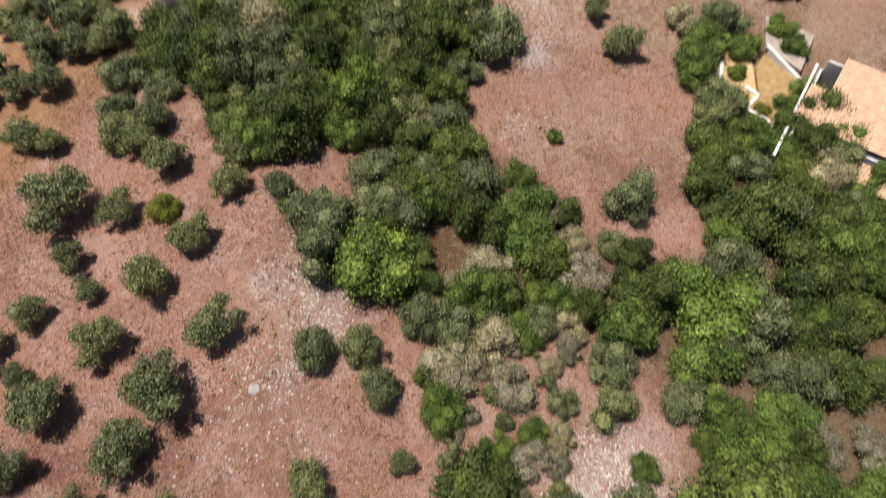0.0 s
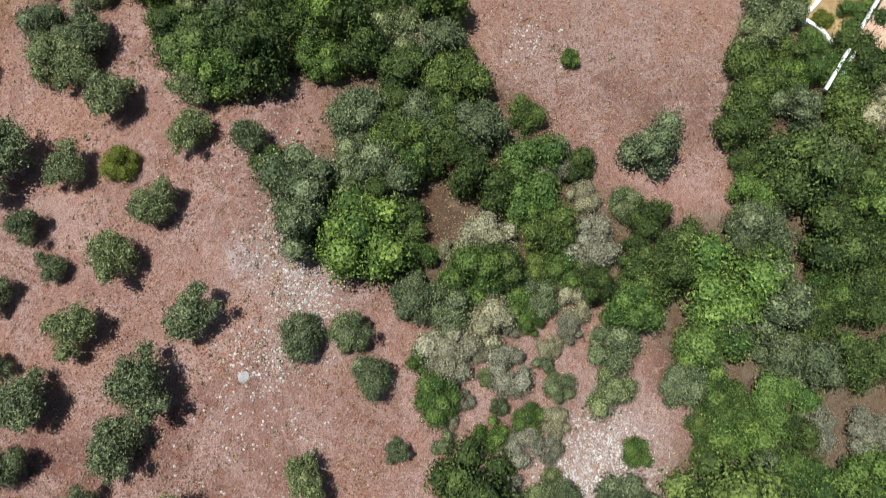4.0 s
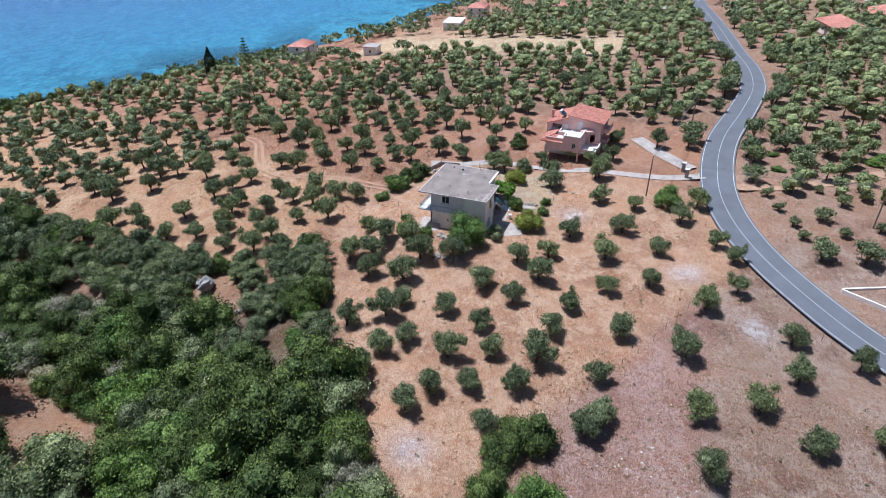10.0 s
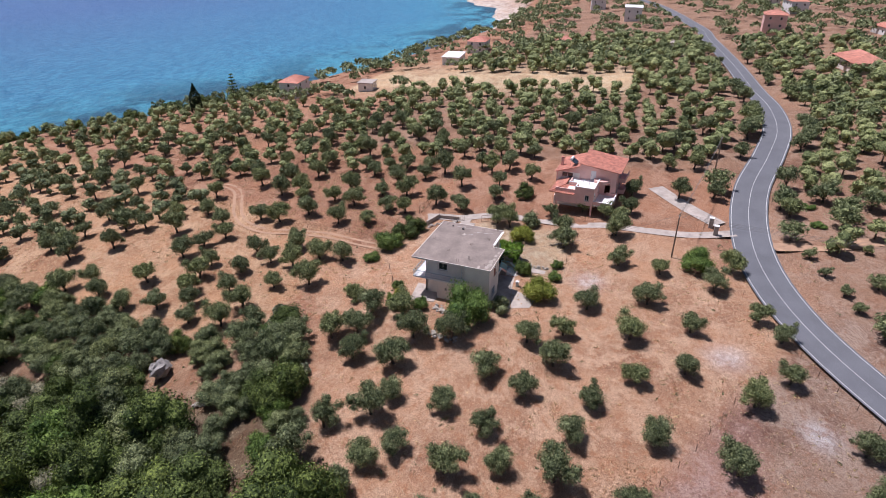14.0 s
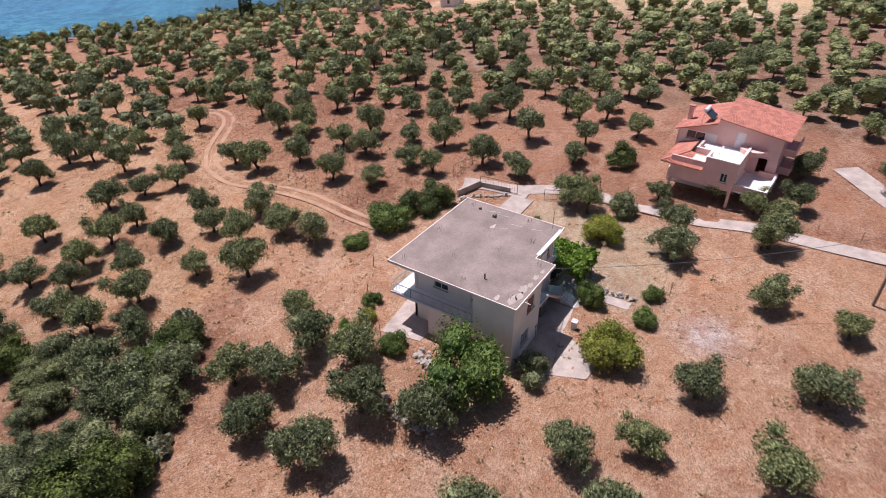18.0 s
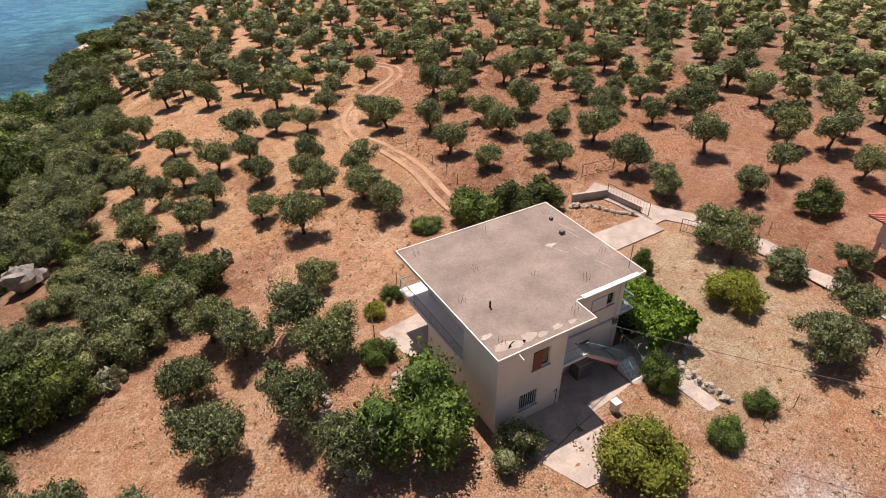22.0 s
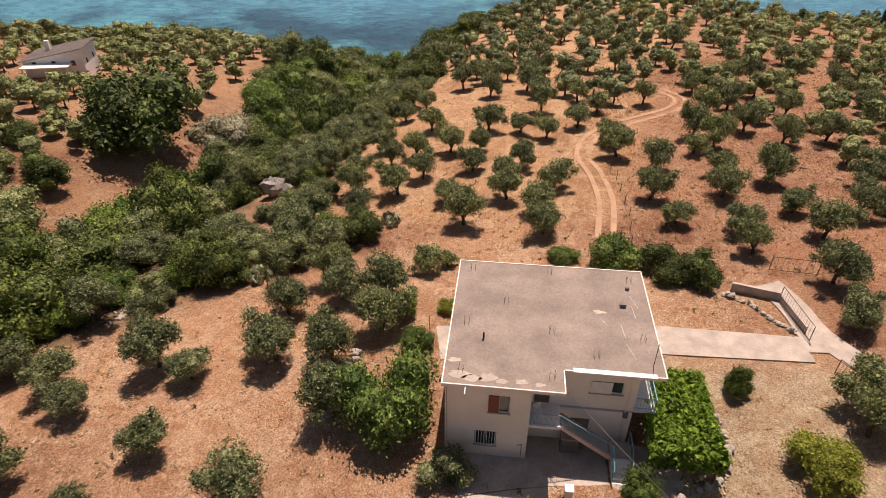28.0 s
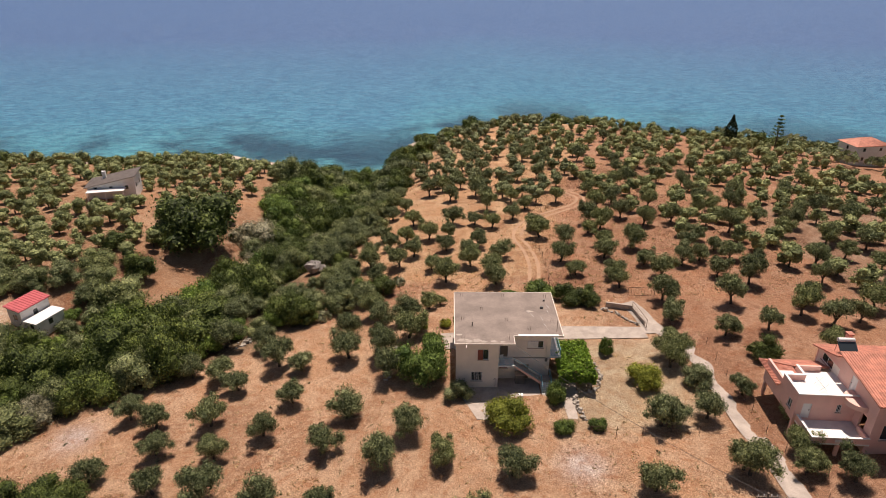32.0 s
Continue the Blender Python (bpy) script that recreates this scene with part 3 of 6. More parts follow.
wall(house, "y", 11.6, -0.25, 2.3, 10.6, -0.3, 6.25, [(3.1, 4.0, 3.22, 5.3), (6.5, 7.9, 4.1, 5.4), (3.4, 4.6, 1.0, 2.2), (7.0, 8.0, 0.1, 2.1)])
wall(house, "x", 10.6, -0.25, 1.6, 11.6, -0.3, 6.25, [(3.0, 4.3, 4.1, 5.4), (6.2, 7.1, 3.22, 5.3), (8.4, 9.8, 4.1, 5.4), (4.4, 5.6, 1.0, 2.2)])
# upper storey
wall(house, "y", 0.3, 0.25, 0.55, 3.9, 3.0, 6.25)
wall(house, "x", 3.9, -0.2, 0.55, 1.7, 3.2, 6.25)
wall(house, "y", 1.7, 0.2, 3.9, 10.35, 3.2, 6.25, [(4.15, 5.0, 3.22, 5.35), (7.2, 8.6, 4.1, 5.4)])
wall(house, "x", 2.1, 0.2, 5.25, 11.6, 3.2, 6.25, [(5.5, 6.55, 3.22, 5.3), (8.81, 10.77, 4.55, 5.54)])
part("floor_slab", Shape().box(0.56, 0.56, 3.0, 5.0, 3.9, 3.18).box(1.9, 2.31, 3.0, 11.34, 10.34, 3.18), "concrete", house)
part("balcony_slab", Shape().box(0.12, 3.905, 3.0, 1.698, 12.1, 3.19), "white", house, "white painted balcony slab")
part("balcony_slab", Shape().box(1.7, 10.605, 3.0, 11.6, 12.1, 3.19), "white", house)
part("balcony_slab", Shape().box(11.605, 2.2, 3.0, 13.0, 6.4, 3.19), "white", house)
part("landing", Shape().box(5.255, 0.3, 3.0, 7.15, 2.095, 3.2), "white", house)
# roof
ROOF = [(0, 0), (7.1, 0), (7.1, 1.8), (13, 1.8), (13, 12.2), (0, 12.2)]
roof = part("roof", Shape().prism(ROOF, 6.252, 6.44), "plaster", house, "flat concrete roof with a white painted rim")
part("roof_deck", Shape().prism([(0.07, 0.07), (7.03, 0.07), (7.03, 1.87), (12.93, 1.87), (12.93, 12.13), (0.07, 12.13)], 6.43, 6.462), "roofscreed", roof, "worn grey-brown screed")
for (ax, ay), (bx, by) in zip(ROOF, ROOF[1:] + ROOF[:1]):
    x0, x1, y0, y1 = min(ax, bx), max(ax, bx), min(ay, by), max(ay, by)
    inx, iny = (0.07 if x0 == 0 else -0.07), (0.07 if y0 in (0, 1.8) else -0.07)
    if y0 == y1:
        part("rim", Shape().box(x0, min(y0, y0 + iny), 6.441, x1, max(y0, y0 + iny), 6.50), "plaster", roof)
    else:
        part("rim", Shape().box(min(x0, x0 + inx), y0 + (0.07 if y0 in (0, 1.8) else 0), 6.441, max(x0, x0 + inx), y1 - 0.07 * (y1 == 12.2), 6.50), "plaster", roof)
rg = random.Random(4)
for k, (px, py) in enumerate([(0.9, 1.0), (6.2, 1.0), (0.9, 5.2), (6.3, 5.0), (11.9, 4.8), (0.9, 11.0), (6.3, 11.0), (11.8, 10.8), (3.4, 7.6), (8.9, 3.0)]):
    for j in range(4):
        qx, qy = px + (j % 2) * 0.28, py + (j // 2) * 0.28
        part("rebar", Shape().tube((qx, qy, 6.46), (qx + rg.uniform(-0.06, 0.06), qy + rg.uniform(-0.06, 0.06), 6.46 + rg.uniform(0.3, 0.55)), 0.012, None, 4), "metal", roof)
part("vent_pipe", Shape().tube((2.2, 4.0, 6.46), (2.2, 4.0, 6.95), 0.06, None, 8), "dark", roof)
part("roof_box", Shape().box(11.0, 8.0, 6.46, 11.4, 8.25, 6.72), "tank", roof)
part("roof_box", Shape().box(11.6, 9.9, 6.46, 11.85, 10.1, 6.66), "tank", roof)
part("antenna_mast", Shape().tube((12.3, 2.7, 6.46), (12.3, 2.7, 8.3), 0.025, None, 6), "metal", roof)
part("spout", Shape().tube((1.4, 0.05, 6.36), (1.4, -0.5, 6.30), 0.035, None, 6), "white", roof)
part("rim_screed", Shape().box(7.6, 1.70, 6.501, 12.4, 2.05, 6.53), "white", roof)
for cx, cy in ((11.4, 3.2), (11.0, 5.0), (10.0, 6.1), (11.9, 6.9), (12.2, 8.0)):
    part("cable", Shape().tube((cx, cy, 6.47), (cx + rg.uniform(-0.8, 0.8), cy + 1.3, 6.47), 0.012, None, 4), "white", roof)
for cx, cy, r in ((1.0, 0.9, 0.55), (1.7, 0.6, 0.4), (2.6, 0.8, 0.5), (3.5, 0.55, 0.3), (4.6, 0.6, 0.35), (0.6, 2.0, 0.3), (5.6, 0.5, 0.25), (9.6, 7.4, 0.3)):
    ring = [(cx + r * rg.uniform(0.55, 1.25) * math.cos(k * 0.571) * 1.4, max(0.12, cy + r * rg.uniform(0.5, 1.2) * math.sin(k * 0.571) * 0.7)) for k in range(11)]
    part("screed_patch", Shape().prism(ring, 6.461, 6.467), "concrete", roof, "pale flaking patch of cement")
# windows and doors
window(house, "x", 0.3, 2.77, 4.05, 4.07, 5.51, -1, "white", 0, (2.77, 3.40, "redwood"))
window(house, "x", 0.3, 2.03, 3.37, 1.02, 2.30, -1, "greyrail", 8)
window(house, "x", 2.1, 8.81, 10.77, 4.55, 5.54, -1, "white", 0, (8.81, 10.08, "white"), 2)
window(house, "x", 2.1, 5.51, 6.52, 1.6, 2.25, -1, "redwood", 0, (5.51, 6.52, "redwood"))
window(house, "y", 0.3, 6.78, 7.04, 1.65, 1.95, -1, "dark", 0, None, 0)
window(house, "y", 1.7, 7.2, 8.6, 4.1, 5.4, -1, "white")
window(house, "y", 11.6, 6.5, 7.9, 4.1, 5.4, 1, "white")
window(house, "y", 11.6, 3.4, 4.6, 1.0, 2.2, 1, "white")
window(house, "x", 10.6, 3.0, 4.3, 4.1, 5.4, 1, "white")
window(house, "x", 10.6, 8.4, 9.8, 4.1, 5.4, 1, "white")
window(house, "x", 10.6, 4.4, 5.6, 1.0, 2.2, 1, "white")


def door(parent, axis, at, a0, a1, z0, z1, out, material, label=""):
    d = part("door", box_on(axis, at - out * 0.07, at - out * 0.11, [(a0 + 0.06, a1 - 0.06, z0, z1 - 0.06)]), material, parent, label)
    part("door_frame", box_on(axis, at - out * 0.04, at - out * 0.13, [(a0, a0 + 0.06, z0, z1), (a1 - 0.06, a1, z0, z1), (a0 + 0.06, a1 - 0.06, z1 - 0.06, z1)]), "white", d)
    part("door_panel", box_on(axis, at - out * 0.062, at - out * 0.069, [(a0 + 0.16, a1 - 0.16, z0 + 0.2, z0 + 0.9), (a0 + 0.16, a1 - 0.16, z0 + 1.05, z1 - 0.25)]), material, d)
    part("door_handle", box_on(axis, at - out * 0.02, at - out * 0.07, [(a1 - 0.18, a1 - 0.12, z0 + 0.95, z0 + 1.1)]), "metal", d)


door(house, "x", 2.1, 5.5, 6.55, 3.22, 5.3, -1, "wood", "dark wooden entrance door")
door(house, "y", 1.7, 4.15, 5.0, 3.22, 5.35, -1, "plaster", "pale painted balcony door")
door(house, "y", 11.6, 3.1, 4.0, 3.22, 5.3, 1, "wood")
door(house, "x", 10.6, 6.2, 7.1, 3.22, 5.3, 1, "wood")
door(house, "x", 8.3, 0.75, 1.45, 0.1, 2.2, 1, "wood")
door(house, "x", 2.1, 7.9, 9.2, 0.05, 2.15, -1, "wood")
part("meter_box", Shape().box(11.04, 1.9, 2.7, 11.32, 2.098, 3.08), "tank", house)
part("drain_pipe", Shape().tube((11.15, 2.03, 0.0), (11.15, 2.03, 6.2), 0.045, None, 8), "plaster", house)
part("drain_pipe", Shape().tube((0.24, 0.24, 0.0), (0.24, 0.24, 6.2), 0.045, None, 8), "plaster", house)
part("water_pipe", Shape().tube((4.95, 0.27, 0.0), (4.95, 0.27, 1.4), 0.02, None, 6).tube((4.95, 0.27, 1.4), (4.7, 0.27, 1.25), 0.02, None, 6), "metal", house)
railing(house, [(0.2, 3.98, 3.19), (0.2, 10.0, 3.19)], 0.95, 0.11, "greyrail")
railing(house, [(0.2, 10.05, 3.19), (0.2, 12.02, 3.19), (4.2, 12.02, 3.19)], 0.95, 0.16, "blue")
railing(house, [(4.3, 12.02, 3.19), (11.5, 12.02, 3.19)], 0.95, 0.18, "blue")
railing(house, [(11.65, 2.28, 3.19), (12.92, 2.28, 3.19), (12.92, 6.3, 3.19), (11.65, 6.3, 3.19)], 0.95, 0.16, "blue")
# outside stairs
flight = Shape()
prof = [(7.15, 3.2), (7.15, 2.95), (10.3, 0.55), (10.45, 0.55), (10.45, 0.9), (10.3, 0.9)]
n = len(prof)
flight.v += [(x, 0.40, z) for x, z in prof] + [(x, 0.55, z) for x, z in prof]
flight.f += [tuple(range(n)), tuple(range(2 * n - 1, n - 1, -1))] + [(i, n + i, n + (i + 1) % n, (i + 1) % n) for i in range(n)]
stairs = part("stairs", flight, "pink", house, "pale concrete outside stairs")
for k in range(13):
    x = 7.15 + k * 0.242
    z = 3.2 - (k + 1) * 0.177
    part("step", Shape().box(x, 0.56, z - 0.16, x + 0.262, 1.6, z), "concrete", stairs)
part("stair_landing", Shape().box(10.46, 0.42, 0.0, 11.66, 1.6, 0.9), "concrete", stairs)
for k in range(5):
    part("step", Shape().box(10.46, 0.41 - (k + 1) * 0.27, 0.0, 11.66, 0.41 - k * 0.27, 0.9 - (k + 1) * 0.165), "white", stairs)
railing(house, [(5.3, 0.36, 3.2), (7.1, 0.36, 3.2), (10.45, 0.36, 0.92)], 0.98, 0.13, "blue")
railing(house, [(10.5, 0.40, 0.9), (10.5, -0.85, 0.1)], 0.98, 0.3, "blue")
railing(house, [(11.62, 1.55, 0.9), (11.62, 0.40, 0.9), (11.62, -0.85, 0.1)], 0.98, 0.3, "blue")

yard = thing("yard_paving", "cracked pale concrete paving round the house", "paving", kind="structure")
part("slab", Shape().prism([(0.2, 0.28), (1.4, -2.8), (4.4, -2.0), (6.9, -1.5), (9.2, -1.2), (10.3, -1.0), (10.3, 2.05), (5.27, 2.05), (5.27, 0.28)], -0.5, 0.05), "concrete", yard)
part("slab", Shape().prism([(1.5, -2.86), (2.6, -5.4), (5.0, -5.6), (6.8, -1.56), (4.4, -2.06)], -0.5, 0.04), "concrete", yard)
part("slab", Shape().prism([(10.35, -1.0), (12.6, -2.3), (14.8, -0.6), (14.9, 2.05), (11.7, 2.05), (11.7, -0.6)], -0.5, 0.05), "concrete", yard)
part("slab", Shape().prism([(12.7, -2.35), (12.9, -5.2), (14.0, -5.2), (14.2, -1.1)], -0.5, 0.03), "concrete", yard)
part("slab", Shape().prism([(-1.8, 11.9), (-1.0, 8.3), (1.58, 8.32), (1.58, 10.65), (3.2, 10.65), (3.2, 12.6)], -1.2, 0.05), "concrete", yard)

# ---------------------------------------------------------------- tiled roofs


def tiled_slope(parent, a, b, c, d, material="tile", pitch=0.28):
    """A roof slope with eave a-b and ridge d-c: a board with rows of round tiles laid up the slope."""
    a, b, c, d = Vector(a), Vector(b), Vector(c), Vector(d)
    nrm = (b - a).cross(d - a).normalized()
    s = Shape()
    th = nrm * -0.12
    k = len(s.v)
    s.v += [tuple(p) for p in (a, b, c, d, a + th, b + th, c + th, d + th)]
    s.f += [(0, 1, 2, 3), (7, 6, 5, 4), (0, 4, 5, 1), (1, 5, 6, 2), (2, 6, 7, 3), (3, 7, 4, 0)]
    board = part("roof_slope", s, material, parent)
    n = max(2, int((b - a).length / pitch))
    rows = Shape()
    m = max(2, int((d - a).length / 0.9))
    for i in range(n):
        u = (i + 0.5) / n
        p, q = a.lerp(b, u), d.lerp(c, u)
        for j in range(m):
            p0, p1 = p.lerp(q, j / m), p.lerp(q, (j + 1.04) / m if j < m - 1 else 1.0)
            w = (b - a).normalized() * pitch * 0.36
            k = len(rows.v)
            for e, lift in ((p0, 0.035), (p1, 0.012)):
                rows.v += [tuple(e - w + nrm * 0.004), tuple(e - w * 0.55 + nrm * (0.05 + lift)), tuple(e + w * 0.55 + nrm * (0.05 + lift)), tuple(e + w + nrm * 0.004)]
            rows.f += [(k, k + 1, k + 5, k + 4), (k + 1, k + 2, k + 6, k + 5), (k + 2, k + 3, k + 7, k + 6), (k, k + 3, k + 2, k + 1)]
    tagged(part("tiling", rows, material, board), "rows of round roof tiles", kind="stuff")
    return board


# ---------------------------------------------------------------- the pink house beside the lane
pink = thing("pink_house", "salmon pink villa with tiled roofs, terraces and a solar heater", "house", (35.3, -8.8, 0.95), -3)
wall(pink, "y", 0.0, 0.25, 0.0, 7.2, 2.2, 4.95, [(0.8, 1.6, 3.1, 4.2)], "pink")
wall(pink, "x", 0.0, 0.25, 0.25, 6.0, 2.2, 4.95, [(0.7, 1.6, 2.62, 4.5), (4.1, 4.6, 3.5, 4.5)], "pink")
wall(pink, "x", 7.2, -0.25, 0.25, 6.0, 2.2, 4.3, [], "pink")
wall(pink, "y", 6.0, 0.25, -2.75, 4.1, 0.0, 7.2, [(1.0, 2.0, 4.95, 6.9), (-1.9, -0.9, 2.7, 4.5)], "pink")
wall(pink, "y", 6.0, 0.25, 4.1, 8.4, 0.0, 6.0, [(5.4, 7.6, 4.9, 5.9)], "plaster", "shaded pale wall above the porch")
wall(pink, "x", -3.0, 0.25, 6.0, 14.0, 0.0, 7.2, [(7.0, 8.6, 2.7, 4.5), (9.6, 11.4, 2.7, 4.5)], "pink")
wall(pink, "y", 14.0, -0.25, -2.75, 8.4, 0.0, 6.0, [(0.0, 1.4, 3.3, 4.4)], "pink")
wall(pink, "x", 8.4, 0.25, 6.0, 14.0, 0.0, 5.9, [(8.0, 9.4, 3.3, 4.4)], "pink")
for gx, base in ((6.0, 7.2), (13.75, 6.0)):
    pts = [(-2.75, base), (4.1, base), (4.1, 8.05), (-2.75, 7.3)], [(4.1, 6.0), (8.4, 6.0), (4.1, 7.5)]
    for poly in pts:
        s, n = Shape(), len(poly)
        s.v += [(gx, a, b) for a, b in poly] + [(gx + 0.25, a, b) for a, b in poly]
        s.f += [tuple(range(n - 1, -1, -1)), tuple(range(n, 2 * n))] + [(i, (i + 1) % n, n + (i + 1) % n, n + i) for i in range(n)]
        part("gable_wall", s, "pink", pink)
part("terrace_floor", Shape().box(0.25, 0.25, 4.80, 6.0, 5.0, 4.93), "white", pink, "bright white roof terrace")
part("parapet", Shape().box(0.0, 0.0, 4.951, 6.0, 0.2, 5.60).box(0.0, 0.2, 4.951, 0.2, 3.5, 5.60).box(0.2, 3.3, 4.951, 2.2, 3.5, 5.60).box(2.0, 3.5, 4.951, 2.2, 5.2, 5.60).box(2.2, 5.0, 4.951, 4.6, 5.2, 5.60).weld(), "pink", pink)
part("coping", Shape().box(-0.03, -0.03, 5.602, 6.0, 0.23, 5.68).box(-0.03, 0.23, 5.602, 0.23, 3.53, 5.68).box(0.23, 3.27, 5.602, 2.23, 3.53, 5.68).box(1.97, 3.53, 5.602, 2.23, 5.2, 5.68).weld(), "white", pink, "white painted coping")
part("lower_terrace", Shape().box(0.3, -3.4, 2.2, 5.99, -0.005, 2.4), "white", pink, "white front terrace floor")
part("parapet", Shape().box(0.3, -3.4, 2.401, 0.5, -0.005, 3.05).box(0.5, -3.4, 2.401, 5.7, -3.2, 3.05).box(5.7, -3.4, 2.401, 5.9, -1.4, 3.05).weld(), "pink", pink)
part("coping", Shape().box(0.28, -3.42, 3.052, 0.52, -0.005, 3.11).box(0.52, -3.42, 3.052, 5.92, -3.18, 3.11).weld(), "white", pink)
part("sign_panel", Shape().box(2.6, -3.44, 2.55, 4.3, -3.402, 2.9), "white", pink)
for px in (0.4, 3.0, 5.6):
    part("column", Shape().box(px, -3.3, -0.6, px + 0.3, -3.0, 2.199), "pink", pink)
for px, py in ((0.1, 0.1), (0.1, 6.8), (3.0, 0.1)):
    part("column", Shape().box(px, py, -0.6, px + 0.3, py + 0.3, 2.199), "pink", pink)
part("ground_wall", Shape().box(2.6, 0.5, -0.6, 5.9, 8.0, 2.15), "plaster", pink)
part("ceiling_slab", Shape().box(0.25, 0.45, 2.05, 2.59, 6.7, 2.19), "concrete", pink)
window(pink, "y", 0.0, 0.8, 1.6, 3.1, 4.2, -1, "white")
door(pink, "x", 0.0, 0.7, 1.6, 2.62, 4.5, -1, "white", "white terrace door")
window(pink, "x", 0.0, 4.1, 4.6, 3.5, 4.5, -1, "white", 3, None, 0)
door(pink, "y", 6.0, 1.0, 2.0, 4.95, 6.9, -1, "white", "white roof terrace door")
window(pink, "x", -3.0, 7.0, 8.6, 2.7, 4.5, -1, "white")
window(pink, "x", -3.0, 9.6, 11.4, 2.7, 4.5, -1, "white")
window(pink, "y", 14.0, 0.0, 1.4, 3.3, 4.4, 1, "white")
window(pink, "x", 8.65, 8.0, 9.4, 3.3, 4.4, 1, "white")
for z in (2.3, 4.6):
    part("balcony", Shape().box(8.0, -4.3, z, 13.0, -3.005, z + 0.15).box(8.0, -4.3, z + 0.15, 13.0, -4.15, z + 0.85).box(8.0, -4.15, z + 0.15, 8.15, -3.005, z + 0.85).weld(), "pink", pink)
arc = [(5.99 - 1.5 * math.sin(math.pi * k / 10), -0.2 - 1.5 * math.cos(math.pi * k / 10)) for k in range(11)]
part("round_balcony", Shape().prism(arc[::-1], 4.94, 5.5), "pink", pink, "rounded balcony with a white rim")
# main roof: a long slope towards the terraces, a lower one towards the sea
tiled_slope(pink, (5.4, -3.7, 7.3), (14.5, -3.7, 7.3), (14.5, 4.2, 8.25), (5.4, 4.2, 8.25))
tiled_slope(pink, (14.5, 8.9, 5.95), (5.4, 8.9, 5.95), (5.4, 4.21, 7.6), (14.5, 4.21, 7.6))
# porch roof over the carport, hipped at its corner
tiled_slope(pink, (-0.5, 8.2, 4.1), (-0.5, 3.55, 4.1), (1.95, 3.55, 4.95), (1.95, 5.8, 4.95))
tiled_slope(pink, (6.2, 8.2, 4.1), (-0.5, 8.2, 4.1), (1.95, 5.8, 4.95), (6.2, 5.8, 4.95))
part("hip_tiles", Shape().tube((-0.5, 8.2, 4.16), (1.95, 5.8, 5.02), 0.12, None, 8), "tile", pink)
window(pink, "y", 6.0, 5.4, 7.6, 4.9, 5.9, -1, "white")
ch = part("chimney", Shape().box(8.4, 8.0, 5.9, 8.9, 8.5, 7.9), "pink", pink)
part("chimney_cap", Shape().box(8.3, 7.9, 7.901, 9.0, 8.6, 8.02), "tile", ch)
so = part("solar_heater", Shape().prism([(0, 0), (1.9, 0), (1.9, 1.2), (0, 1.2)], 0, 0.08), "glass", pink)
so.matrix_basis = pose(6.0, 5.0, 7.65, 35, 0, 0)
part("hot_water_tank", Shape().tube((0.1, 1.36, 0.1), (1.8, 1.36, 0.1), 0.24, None, 12), "white", so)
for sx in (0.2, 1.7):
    part("stand_leg", Shape().tube((sx, 1.3, 0.0), (sx, 0.6, -1.3), 0.025, None, 5), "metal", so)
rack = part("drying_rack", Shape().tube((2.9, 1.6, 4.93), (3.7, 1.6, 5.85), 0.015, None, 4).tube((3.7, 1.6, 4.93), (2.9, 1.6, 5.85), 0.015, None, 4).tube((2.9, 2.8, 4.93), (3.7, 2.8, 5.85), 0.015, None, 4).tube((3.7, 2.8, 4.93), (2.9, 2.8, 5.85), 0.015, None, 4).bind(), "greyrail", pink)
for k in range(5):
    part("wire", Shape().tube((2.9 + k * 0.2, 1.6, 5.85), (2.9 + k * 0.2, 2.8, 5.85), 0.008, None, 4), "greyrail", rack)


# ---------------------------------------------------------------- smaller and farther houses


